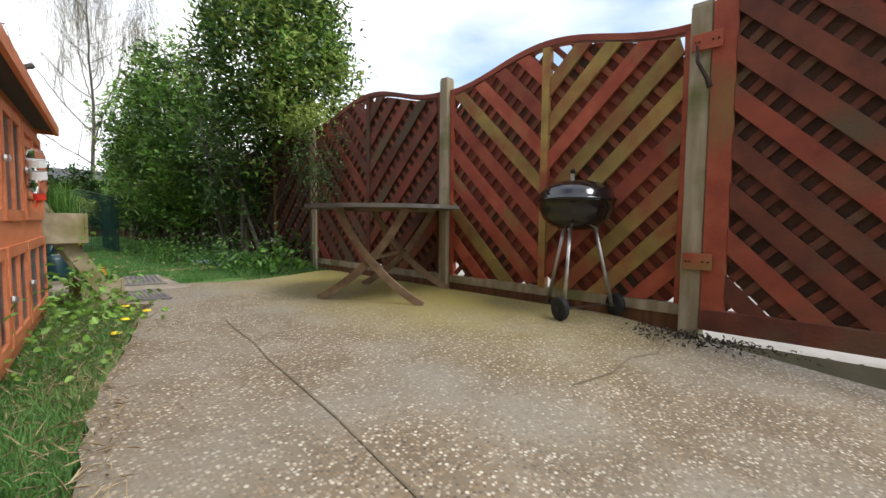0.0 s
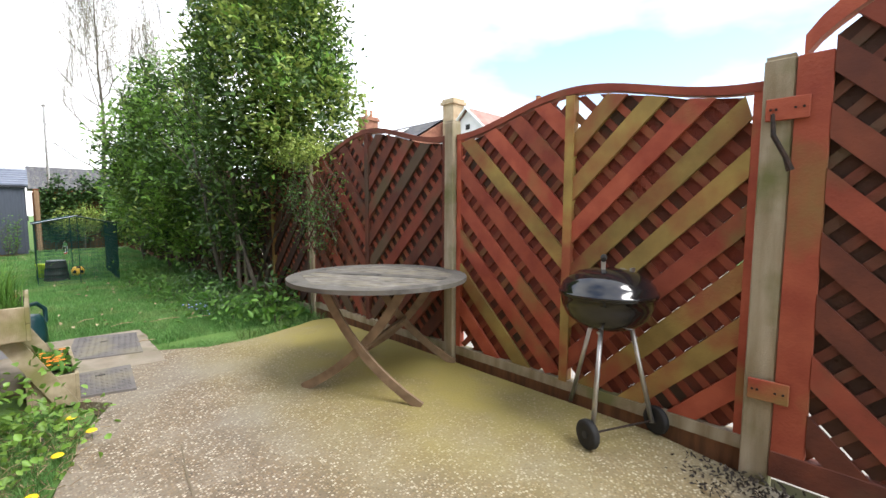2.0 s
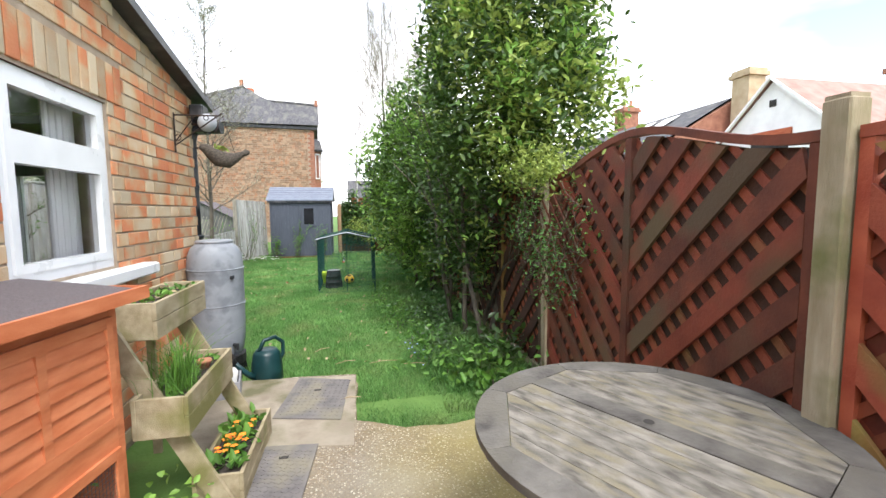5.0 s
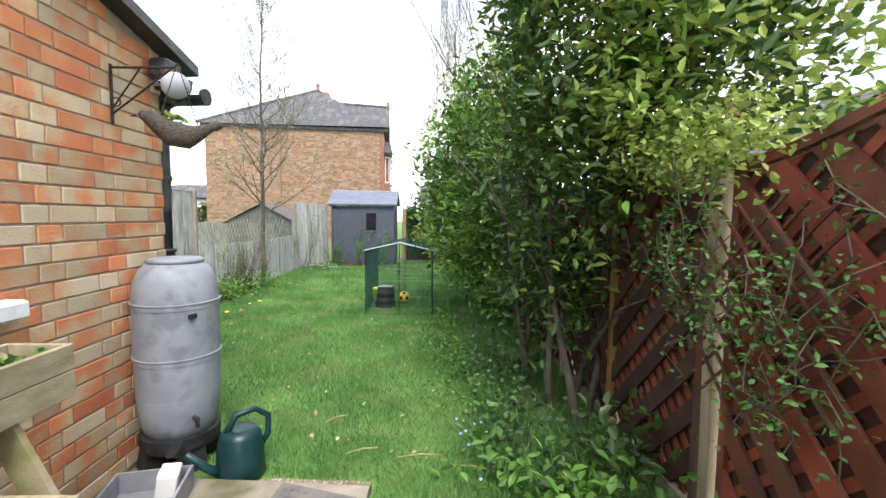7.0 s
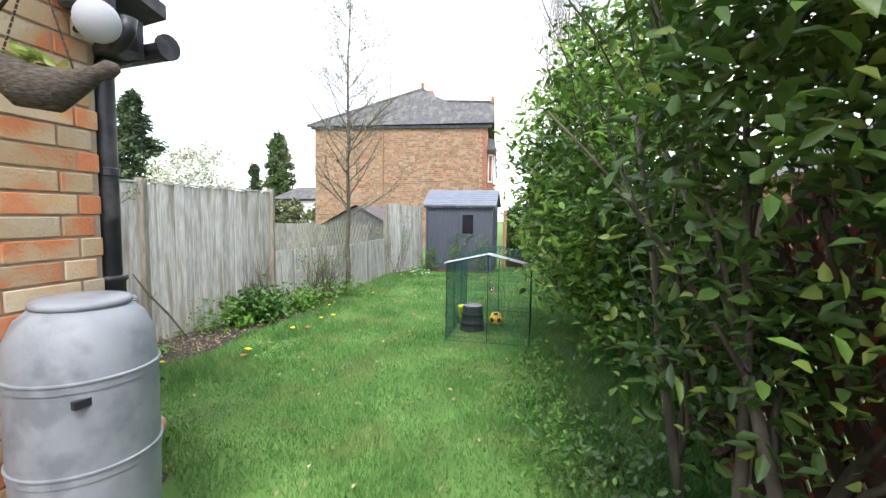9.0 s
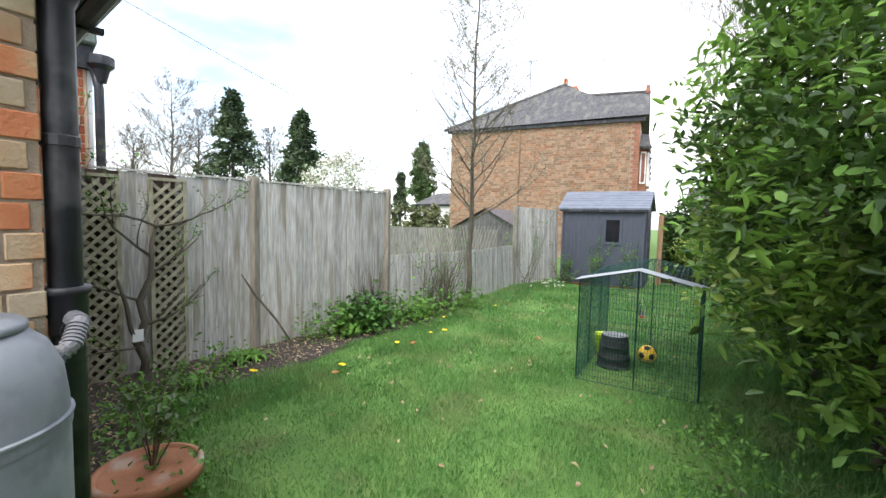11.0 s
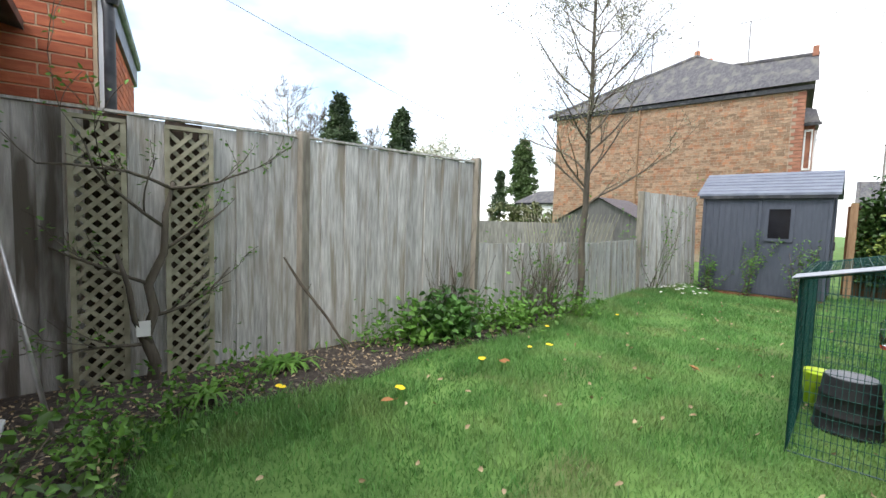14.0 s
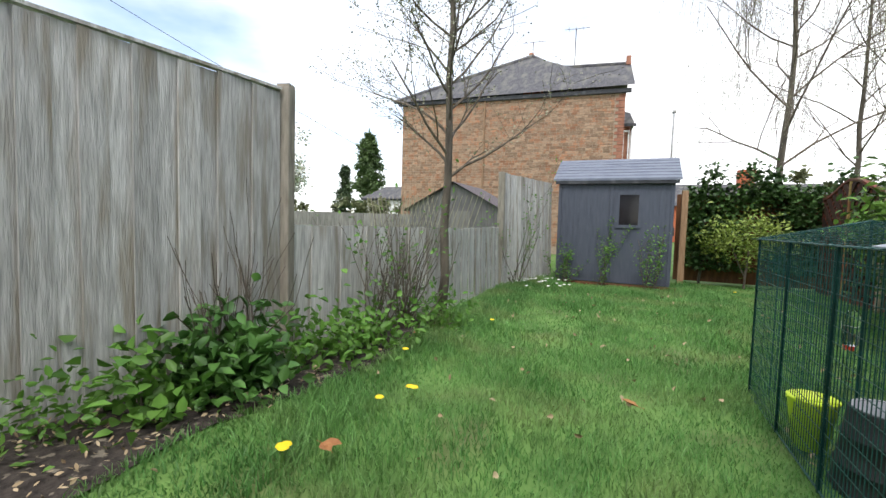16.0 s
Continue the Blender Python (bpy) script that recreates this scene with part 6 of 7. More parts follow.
yb = thing("shrub", "yellow-green shrub in front of the ivy fence", "bush", pose(-1.2, 16.0, 0))
cloud("foliage", leaves(crown_points([((0, 0, .95), (.7, .35, .4))], 1500), .09, .04, .3), LEAF_F, LEAFY, yb)
part("stem", Mesh().tube([(0, 0, -.08), (.05, 0, .7)], .02, 6).tube([(0, 0, .2), (-.3, 0, .9)], .012, 6), TWIG, yb)

# old shrub trained on the trellis, stick, suckers by the low fence
random.seed(15)
osb = thing("old_shrub", "gnarled old climber with sparse leaves trained on the fence", "plant", pose(-6.12, 5.12, 0))
g, tips = Mesh(), []
g.tube([(0, 0, -.12), (.03, .03, .15), (.0, -.03, .35), (.03, .03, .55), (-.01, .0, .75), (.02, .10, 1.0), (-.01, .12, 1.3), (-.02, .18, 1.55)], [.05, .042, .046, .036, .034, .028, .022, .014], 9)
g.tube([(.02, .0, .3), (.04, -.10, .5), (.02, -.13, .75), (.03, -.2, 1.0)], [.028, .022, .02, .012], 7)
for s, d, L in (((0, .0, .5), (.25, .9, .25), .7), ((0, .02, .75), (.1, -.8, .5), .7), ((0, .08, 1.0), (.15, .8, .6), .6), ((0, .1, 1.2), (.2, -.9, .5), .8), ((0, .15, 1.5), (.1, .9, .3), .6), ((0, .15, 1.5), (.2, -.9, .5), .8), ((0, 0, .3), (.2, -.9, .0), .6)):
    limb(g, Vector(s), Vector(d).normalized(), L, .015, 2, tips, .32, .2, 3)
part("stems", g, BARK, osb, smooth=True)
e = np.array([tuple(q) for q, d in tips if d < 2])
e = e[RNG.integers(0, len(e), 420)] + RNG.normal(size=(420, 3)) * .03
cloud("foliage", leaves(e, .04, .022, .3), LEAF_F, LEAFL, osb)
sk = thing("dead_stick", "bare dead stick leaning against the fence", "stick", pose(0, 0, 0))
part("stem", Mesh().tube([(-5.755, 6.70, -.02), (-5.85, 6.50, .35), (-5.95, 6.28, .68), (-6.0, 6.14, .93)], [.011, .013, .014, .008], 7), TWIG, sk)
part("side_shoots", Mesh().tube([(-5.85, 6.50, .35), (-5.83, 6.45, .42)], .004, 5).tube([(-5.93, 6.33, .6), (-5.90, 6.36, .68)], .004, 5), TWIG, sk)
for x, y, h, n_, lf in ((-5.65, 8.0, 1.0, 18, 0), (-5.35, 9.8, 1.2, 26, 60), (-5.4, 9.3, 1.0, 14, 60), (-5.18, 13.7, 1.5, 10, 160), (-4.45, 14.75, .7, 8, 160), (-3.75, 14.7, 1.05, 5, 170), (-2.95, 14.7, .8, 5, 130), (-2.85, 14.75, 1.35, 3, 60)):
    b = thing("sapling_shrub", "thin upright twiggy shrub with a few new leaves", "bush", pose(x, y, -.05), group="twiggy shrubs along the fence")
    g, tips = Mesh(), []
    for k_ in range(n_):
        limb(g, Vector((random.gauss(0, .05), random.gauss(0, .05), 0)), Vector((random.gauss(0, .3), random.gauss(0, .3), 1)).normalized(), h * random.uniform(.6, 1), .009, 1, tips, .4, .6, 2)
    part("stems", g, TWIG, b)
    if lf:
        e = np.array([tuple(q) for q, d in tips])
        e = e[RNG.integers(0, len(e), lf * 2)] + RNG.normal(size=(lf * 2, 3)) * .04
        cloud("foliage", leaves(e, .055, .03, .3), LEAF_F, LEAFL, b)


def low_plant(x, y, r, h, n, L, W, mat, label, name="low_plant", up=.5):
    b = thing(name, label, "plant", pose(x, y, -.03))
    cloud("foliage", leaves(crown_points([((0, 0, h * .45), (r, r, h * .5))], n), L, W, up), LEAF_F, mat, b)
    part("stems", Mesh().tube([(0, 0, -.05), (0, 0, h * .6)], .006, 5).tube([(0, 0, -.05), (r * .5, 0, h * .5)], .004, 5), TWIG, b)
    return b


low_plant(-5.55, 7.85, .27, .32, 1000, .10, .065, LEAFM, "dense dark green leafy clump in the bed")
low_plant(-5.62, 7.38, .14, .22, 260, .09, .06, LEAFL, "fresh light green leafy clump in the bed")
low_plant(-5.35, 8.5, .30, .20, 500, .08, .05, LEAFL, "light green low leaves at the fence foot")
low_plant(-5.30, 9.2, .35, .20, 500, .08, .05, LEAFL, "light green low leaves at the fence foot")
low_plant(-5.1, 10.0, .40, .18, 500, .07, .04, LEAFL, "light green low leaves at the fence foot")
for x, y, r in ((-5.0, 4.7, .2), (-4.5, 4.35, .2), (-5.3, 5.1, .15), (-3.9, 4.25, .16), (-5.5, 5.6, .12), (-5.75, 7.0, .10)):
    low_plant(x, y, r, .16, 240, .055, .03, LEAFL, "bright low weeds between the bed and the lawn")
low_plant(-5.15, 4.75, .22, .13, 260, .05, .025, LEAFL, "low weeds at the end of the bed")
low_plant(-.5, 2.4, .28, .18, 150, .10, .05, LEAFL, "broad-leaved green plants at the patio edge")
low_plant(-.85, 2.75, .30, .15, 180, .09, .04, LEAFL, "broad-leaved green plants at the patio edge")
low_plant(-.35, 2.9, .30, .30, 300, .10, .05, LEAFD, "dark ivy and weeds under the laurel")
low_plant(-.7, 3.4, .35, .22, 400, .06, .04, IVY, "dark ivy and weeds under the laurel")
low_plant(-.8, 4.4, .4, .2, 400, .06, .04, IVY, "dark ivy and weeds under the laurel")
for x, y, r in ((-1.05, 3.9, .2), (-1.15, 4.7, .22), (-1.2, 5.4, .25), (-1.1, 6.1, .22), (-1.3, 6.7, .2), (-1.0, 5.0, .2)):
    low_plant(x, y, r, .16, 240, .05, .022, LEAFL, "bright green weeds in the long grass by the laurel")
low_plant(-2.63, .80, .13, .15, 220, .05, .035, LEAFB, "bright weeds beside the planter foot")
low_plant(-2.55, .55, .14, .11, 200, .045, .03, LEAFB, "bright weeds beside the planter foot")
low_plant(-2.70, .15, .11, .10, 180, .04, .03, LEAFB, "bright weeds in front of the hutch")
low_plant(-2.88, -.5, .11, .09, 180, .035, .025, LEAFB, "bright weeds in front of the hutch")
for x, y in ((-5.76, 5.97), (-6.13, 6.66), (-5.72, 6.12), (-5.75, 6.0), (-5.52, 5.35)):
    b = thing("bulb_leaves", "clump of arching strap leaves", "plant", pose(0, 0, 0))
    g = Mesh()
    for k_ in range(26):
        a, L = random.uniform(0, 6.28), random.uniform(.16, .30)
        dx, dy = math.cos(a), math.sin(a)
        vs = []
        for u, wd_ in ((0, .010), (.3, .013), (.6, .012), (.85, .008), (1, .002)):
            px, py, pz = x + dx * L * u, y + dy * L * u, -.02 + L * (1.15 * u - 1.15 * u * u) + .03 * u
            vs += [(px - dy * wd_, py + dx * wd_, pz), (px + dy * wd_, py - dx * wd_, pz)]
        g.add(vs, [(2 * q, 2 * q + 1, 2 * q + 3, 2 * q + 2) for q in range(4)])
    part("leaves", g, LEAFL, b, kind="stuff")


def flower(x, y, z, mat, r, label, name="dandelion"):
    f_ = thing(name, label, "flower", pose(x, y, z), group="small flowers in the lawn")
    g = Mesh().turn([(r * .3, 0), (r, .006), (r * .8, .012), (0, .014)], 12)
    part("bloom", g, mat, f_)
    part("stem", Mesh().tube([(0, 0, -.10), (0, 0, 0)], .002, 4), LEAFL, f_)


random.seed(4)
for x, y in ((-5.27, 5.75), (-4.66, 6.4), (-4.67, 7.41), (-4.49, 8.31), (-4.66, 7.43), (-5.05, 8.74), (-4.57, 8.08), (-4.46, 8.31), (-5.23, 5.76), (-4.65, 6.41), (-4.65, 7.4), (-4.62, 6.4), (-4.9, 9.0), (-5.1, 9.4), (-2.35, .45), (-2.5, .25), (-2.42, .72), (-2.6, -.1), (-1.6, 14.6), (-4.6, 10.4)):
    flower(x, y, .04, PETALY, .027, "open yellow dandelion in the grass")
for k_ in range(26):
    flower(random.gauss(-4.75, .3), random.gauss(14.0, .5), .07, PETALW, .03, "white spring flower by the fence", "white_flower")
for k_ in range(14):
    flower(random.gauss(-1.05, .12), random.gauss(3.35, .2), .07, PETALB, .012, "small blue forget-me-not bloom", "blue_flower")


ep = thing("downpipe", "black downpipe and white corner strip of the extension", "downpipe", pose(-6.52, 4.95, .07, 0, 0, -15))
part("pipe", Mesh().tube([(.05, .03, 0), (.05, .03, 2.75), (.02, .0, 2.95)], .04, 10), BLACKP, ep, smooth=True)
part("hopper", Mesh().turn([(.04, 2.80), (.07, 2.92), (.11, 2.96), (.11, 3.04), (.09, 3.05)], 12, pose(.06, .05, 0)), BLACKP, ep)
part("corner_strip", Mesh().box((-.07, -.05, .0), (-.04, -.01, 2.92)), UPVC, ep)


# ---- houses beyond ----
def house_window(parent, m, w_, h_, sub=True):
    wd_ = part("window", Mesh().box((0, -w_ / 2, 0), (.08, -w_ / 2 + .07, h_)).box((0, w_ / 2 - .07, 0), (.08, w_ / 2, h_)).box((0, -w_ / 2 + .07, 0), (.08, w_ / 2 - .07, .07)).box((0, -w_ / 2 + .07, h_ - .07), (.08, w_ / 2 - .07, h_)), UPVC, parent, m=m)
    part("pane", Mesh().box((.02, -w_ / 2 + .07, .07), (.03, w_ / 2 - .07, h_ - .07)), DARKIN, wd_)
    part("sill", Mesh().box((0, -w_ / 2 - .05, -.08), (.14, w_ / 2 + .05, -.002)), UPVC, wd_)


BUFF_ = surf("painted_pipe", (.24, .15, .09), (.32, .2, .12), 5, .6, .1, 40)
fh = thing("brick_house", "end wall of a two-storey stock brick terrace with a slate roof", "house", pose(0, 0, 0))
P0, P1 = Vector((-12.35, 22.1, 0)), Vector((-3.72, 22.85, 0))
dv = (P1 - P0).normalized()
nv_ = Vector((-dv.y, dv.x, 0))
FHM = Matrix(((dv.x, nv_.x, 0, P0.x), (dv.y, nv_.y, 0, P0.y), (0, 0, 1, 0), (0, 0, 0, 1)))
WL = (P1 - P0).length
part("wall", Mesh().box((.01, .012, 0), (WL, 8, 5.95), FHM), MORTAR, fh)
part("bargeboard", Mesh().box((-.15, -.12, 5.9), (WL + .2, .0, 6.04), FHM), BLACKP, fh)
part("slate_roof", Mesh().add([(-.3, -.22, 6.02), (WL + .3, -.22, 6.12), (WL + .3, 2.2, 7.65), (WL - 2.6, 2.6, 7.85), (4.85, 3.4, 8.75), (-.3, 3.6, 6.4), (-.3, 8.2, 6.0), (WL + .3, 8.2, 6.0)], [(0, 1, 2, 3, 4), (0, 4, 5), (5, 4, 6), (4, 7, 6), (3, 2, 7), (3, 7, 4)], FHM), SLATE, fh)
for a, b in (((-.3, -.22, 6.04), (4.85, 3.4, 8.78)), ((4.85, 3.4, 8.78), (WL - 2.6, 2.6, 7.88)), ((WL - 2.6, 2.6, 7.88), (WL + .3, 2.2, 7.68))):
    part("ridge", Mesh().tube([FHM @ Vector(a), FHM @ Vector(b)], .08, 6), SLATE, fh)
ch = part("chimney", Mesh().box((4.2, 5.2, 7.6), (5.2, 6.0, 9.2), FHM), BRICKO, fh)
part("chimney_pot", Mesh().tube([FHM @ Vector((4.5, 5.6, 9.2)), FHM @ Vector((4.5, 5.6, 9.75))], .13, 10), CLAY, ch)
part("downpipe", Mesh().tube([FHM @ Vector((3.55, -.06, 0)), FHM @ Vector((3.55, -.06, 5.9))], .04, 8), BUFF_, fh)
part("gable_finial", Mesh().box((WL + .1, 2.05, 7.6), (WL + .28, 2.25, 7.95), FHM), DULLB, fh)
for k_ in range(5):
    ya_ = 1.1 + k_ * 3.6
    part("bay", Mesh().box((WL, ya_, 0), (WL + .32, ya_ + 2.0, 5.0), FHM), DULLB, fh)
    for zz_ in (.9, 3.4):
        house_window(fh, FHM @ pose(WL + .32, ya_ + 1.0, zz_), 1.6, 1.4)
        part("window", Mesh().box((WL + .05, ya_ - .05, zz_), (WL + .10, ya_ - .002, zz_ + 1.4)).box((WL + .24, ya_ - .05, zz_), (WL + .29, ya_ - .002, zz_ + 1.4)).box((WL + .10, ya_ - .05, zz_), (WL + .24, ya_ - .002, zz_ + .07)).box((WL + .10, ya_ - .05, zz_ + 1.33), (WL + .24, ya_ - .002, zz_ + 1.4)), UPVC, fh, m=FHM)
    part("bay_roof", Mesh().add([(WL, ya_ - .2, 5.0), (WL + .45, ya_ - .2, 5.0), (WL + .45, ya_ + 2.2, 5.0), (WL, ya_ + 2.2, 5.0), (WL, ya_ + 1.0, 5.8), (WL + .35, ya_ + 1.0, 5.7)], [(3, 2, 1, 0), (0, 1, 5, 4), (2, 3, 4, 5), (1, 2, 5)], FHM), SLATE, fh)
    part("gutter", Mesh().box((WL + .01, ya_ - .28, 4.9), (WL + .5, ya_ - .21, 5.0), FHM), BLACKP, fh)
part("terrace_wall", Mesh().box((WL - .6, 8.01, 0), (WL, 19.5, 5.95), FHM), DULLB, fh)
part("terrace_roof", Mesh().add([(WL - 4, 8.2, 6.0), (WL + .3, 8.2, 6.0), (WL + .3, 19.7, 6.0), (WL - 4, 19.7, 6.0), (WL - 4, 8.2, 8.2), (WL - 4, 19.7, 8.2)], [(3, 2, 1, 0), (1, 2, 5, 4), (0, 1, 4), (2, 3, 5)], FHM), SLATE, fh)
part("satellite_dish", Mesh().turn([(.02, 0), (.2, .03), (.32, .1), (.33, .11), (.3, .11)], 14, FHM @ pose(WL + .3, 4.4, 3.0, 0, 70)), IRON, fh)
qn = Mesh()
for i in range(44):
    qn.box((WL - .30 + (.1 if i % 2 else 0), -.016, .6 + i * .12), (WL + .02, .011, .6 + i * .12 + .105), FHM)
part("quoins", qn, DULLB, fh, kind="stuff")
random.seed(2)
rows = Mesh()
z, r_ = .3, 0
while z < 5.85:
    x = (-.12 if r_ % 2 else 0) + .02
    while x < WL - .32:
        L = .235 if random.random() < .6 else .125
        a, b = max(.02, x), min(x + L, WL - .32)
        rows.box((a, -.006 - random.random() * .004, z), (b - .014, .012, z + .085), FHM)
        x += L
    z += .1
    r_ += 1
part("bricks", rows, FARBRICK, fh, kind="stuff")
for x, y, zt_ in ((2.9, 3.9, 10.4), (4.8, 3.9, 9.6), (6.7, 3.9, 10.0)):
    an = thing("tv_aerial", "thin metal television aerial on the roof", "aerial", FHM @ pose(x, y, 0))
    part("mast", Mesh().tube([(0, 0, 7.0), (0, 0, zt_)], .02, 5), IRON, an)
    part("array", Mesh().tube([(-.5, 0, zt_), (.6, 0, zt_)], .012, 4).tube([(-.3, -.25, zt_), (-.3, .25, zt_)], .008, 4).tube([(0, -.22, zt_), (0, .22, zt_)], .008, 4).tube([(.3, -.2, zt_), (.3, .2, zt_)], .008, 4), IRON, an)

bg = thing("white_bungalow", "small white rendered flat building far beyond the fence", "house", pose(-22, 38, 0))
part("wall", Mesh().box((-3, 0, 0), (3.2, 4, 3.0)), WHITEP, bg)
part("roof", Mesh().add([(-3.3, -.3, 3.0), (3.5, -.3, 3.0), (3.5, 4.3, 3.0), (-3.3, 4.3, 3.0), (-2, 2, 4.2), (2.2, 2, 4.2)], [(0, 1, 5, 4), (1, 2, 5), (2, 3, 4, 5), (3, 0, 4), (3, 2, 1, 0)]), SLATE, bg)
part("window", Mesh().box((1.2, -.03, 1.0), (2.2, -.002, 2.2)), DARKIN, bg)
part("fascia", Mesh().box((-3.2, -.2, 2.85), (3.4, -.05, 3.0)), BLACKP, bg)
boards("far_fence", Vector((-16, 14.5, 0)), Vector((-5.9, 19.0, 0)), 1.3, 40, "grey board fence in the next garden", mat=OLDT, rail=False)
ls = thing("low_shed", "dark weathered shed with a pitched felt roof in the next garden", "shed", pose(-6.9, 14.8, 0))
part("wall", Mesh().add([(-1.1, 0, 0), (1.1, 0, 0), (1.1, 0, 1.4), (0, 0, 1.95), (-1.1, 0, 1.4), (-1.1, 1.8, 0), (1.1, 1.8, 0), (1.1, 1.8, 1.4), (0, 1.8, 1.95), (-1.1, 1.8, 1.4)], [(0, 1, 2, 3, 4), (9, 8, 7, 6, 5), (1, 6, 7, 2), (5, 0, 4, 9)]), surf("old_shed_timber", (.08, .08, .078), (.16, .155, .15), 5, .85, .4, 40, stretch=(4, 4, .6)), ls)
part("roof", Mesh().add([(-1.25, -.1, 1.33), (0, -.1, 1.99), (0, 1.9, 1.99), (-1.25, 1.9, 1.33), (1.25, -.1, 1.33), (1.25, 1.9, 1.33)], [(0, 1, 2, 3), (1, 4, 5, 2)]), FELT, ls)
part("door", Mesh().box((-.4, -.02, .1), (.4, -.002, 1.35)), OLDT, ls)
nt = thing("netting", "pale garden netting on canes beyond the low fence", "netting", pose(0, 0, 0))
g = Mesh()
for i in range(34):
    g.tube([(-7.4 + i * .05, 12.6 - i * .02, 0), (-7.4 + i * .05 + (.5 if i % 2 else -.3), 12.6 - i * .02, 1.5)], .006, 4)
part("canes", g, TRELL, nt, kind="stuff")

# houses east of the lane
sl = thing("slate_house", "slate-roofed brick house with skylights across the lane", "house", pose(0, 0, 0))
part("wall", Mesh().box((8.6, 12.2, 0), (15.2, 26, 3.6)).add([(8.6, 12.2, 3.6), (15.2, 12.2, 3.6), (11.9, 12.2, 5.55), (8.6, 12.5, 3.6), (15.2, 12.5, 3.6), (11.9, 12.5, 5.55)], [(0, 1, 2), (5, 4, 3), (0, 2, 5, 3), (2, 1, 4, 5)]), DULLB, sl)
part("slate_roof", Mesh().add([(8.2, 12.35, 3.5), (11.9, 12.35, 5.65), (11.9, 26.2, 5.65), (8.2, 26.2, 3.5), (15.6, 12.35, 3.5), (15.6, 26.2, 3.5)], [(0, 1, 2, 3), (1, 4, 5, 2)]), SLATE, sl)
for y in (14.2, 15.6):
    u0, u1 = .55, .85
    part("skylight", Mesh().add([(8.2 + 3.7 * u0, y, 3.58 + 2.15 * u0), (8.2 + 3.7 * u1, y, 3.58 + 2.15 * u1), (8.2 + 3.7 * u1, y + .9, 3.58 + 2.15 * u1), (8.2 + 3.7 * u0, y + .9, 3.58 + 2.15 * u0)], [(0, 1, 2, 3)]), WHITEP, sl)
BUFF = surf("buff_brick", (.40, .30, .18), (.52, .42, .28), 3, .9, .4, 30)


def chimney(x, y, z0, z1, w_, mat, label, pots):
    c = thing("chimney_stack", label, "chimney", pose(x, y, 0))
    part("stack", Mesh().box((-w_, -w_, z0), (w_, w_, z1 - .25)), mat, c)
    part("cornice", Mesh().box((-w_ - .09, -w_ - .09, z1 - .25), (w_ + .09, w_ + .09, z1 - .12)).box((-w_ - .03, -w_ - .03, z1 - .12), (w_ + .03, w_ + .03, z1)), mat, c)
    for k_ in range(pots):
        part("chimney_pot", Mesh().turn([(.10, z1), (.12, z1 + .04), (.09, z1 + .1), (.085, z1 + .4), (.11, z1 + .44)], 12, Matrix.Translation((-w_ * .5 + k_ * w_ * .9, -.1, 0))), CLAY, c)


chimney(11.9, 11.7, 4.2, 6.4, .34, BUFF, "buff brick chimney stack with a moulded top", 0)
chimney(13.4, 20.8, 4.6, 7.2, .45, DULLB, "red brick chimney stack with pots on the slate roof", 2)
chimney(11.6, 6.9, -.1, 5.15, .30, DULLB, "orange brick chimney stack with two clay pots", 2)
wg = thing("white_gable_house", "white rendered gable house with a faded red tiled roof", "house", pose(0, 0, 0))
part("wall", Mesh().add([(10.9, 7.6, 0), (10.9, 12.1, 0), (10.9, 12.1, 3.5), (10.9, 9.85, 5.5), (10.9, 7.6, 3.5), (16, 7.6, 0), (16, 12.1, 0), (16, 12.1, 3.5), (16, 9.85, 5.5), (16, 7.6, 3.5)], [(0, 4, 3, 2, 1), (5, 6, 7, 8, 9), (0, 5, 9, 4), (1, 2, 7, 6)]), WHITEP, wg)
part("tiled_roof", Mesh().add([(10.75, 7.35, 3.32), (10.75, 9.85, 5.58), (16.2, 9.85, 5.58), (16.2, 7.35, 3.32), (10.75, 12.3, 3.36), (16.2, 12.3, 3.36)], [(0, 1, 2, 3), (1, 4, 5, 2)]), REDTILE, wg)
part("bargeboard", Mesh().tube([(10.73, 7.35, 3.3), (10.73, 9.85, 5.56), (10.73, 12.3, 3.32)], .06, 4), WHITEP, wg)
part("window_arch", Mesh().box((10.82, 9.2, 3.8), (10.895, 10.6, 3.98)), BRICKO, wg)
part("window", Mesh().box((10.85, 9.3, 3.0), (10.898, 10.5, 3.79)), DARKIN, wg)
part("vent", Mesh().box((10.86, 9.75, 4.7), (10.898, 9.95, 4.9)), DARKIN, wg)
sd = thing("far_terrace", "low row of far houses under slate roofs beyond the hedge", "house", pose(0, 0, 0))
part("wall", Mesh().box((-2, 48, 0), (24, 54, 3.2)), BRICKO, sd)
part("roof", Mesh().add([(-2.4, 47.6, 3.1), (24.4, 47.6, 3.1), (24.4, 51, 5.2), (-2.4, 51, 5.2), (-2.4, 54.4, 3.1), (24.4, 54.4, 3.1)], [(0, 1, 2, 3), (3, 2, 5, 4)]), SLATE, sd)
part("chimney", Mesh().box((5, 50.5, 4.8), (6.2, 51.5, 6.4)), BRICKO, sd)
lp = thing("street_lamp", "thin grey lamp column beyond the back fence", "street lamp", pose(-1.45, 33, 0))
part("column", Mesh().tube([(0, 0, 0), (0, 0, 7.5)], [.09, .05], 8), ALU, lp)
part("lantern", Mesh().box((-.1, -.25, 7.5), (.1, .25, 7.6)), ALU, lp)
cb = thing("overhead_cable", "black telephone cable crossing the sky", "cable", pose(0, 0, 0))
part("cable", Mesh().tube([(-27.5 + 7.5 * u, 8 + 25 * u, 13.8 - 8.3 * u - 1.0 * u * (1 - u)) for u in [i / 20 for i in range(21)]], .014, 5), RUBBER, cb)
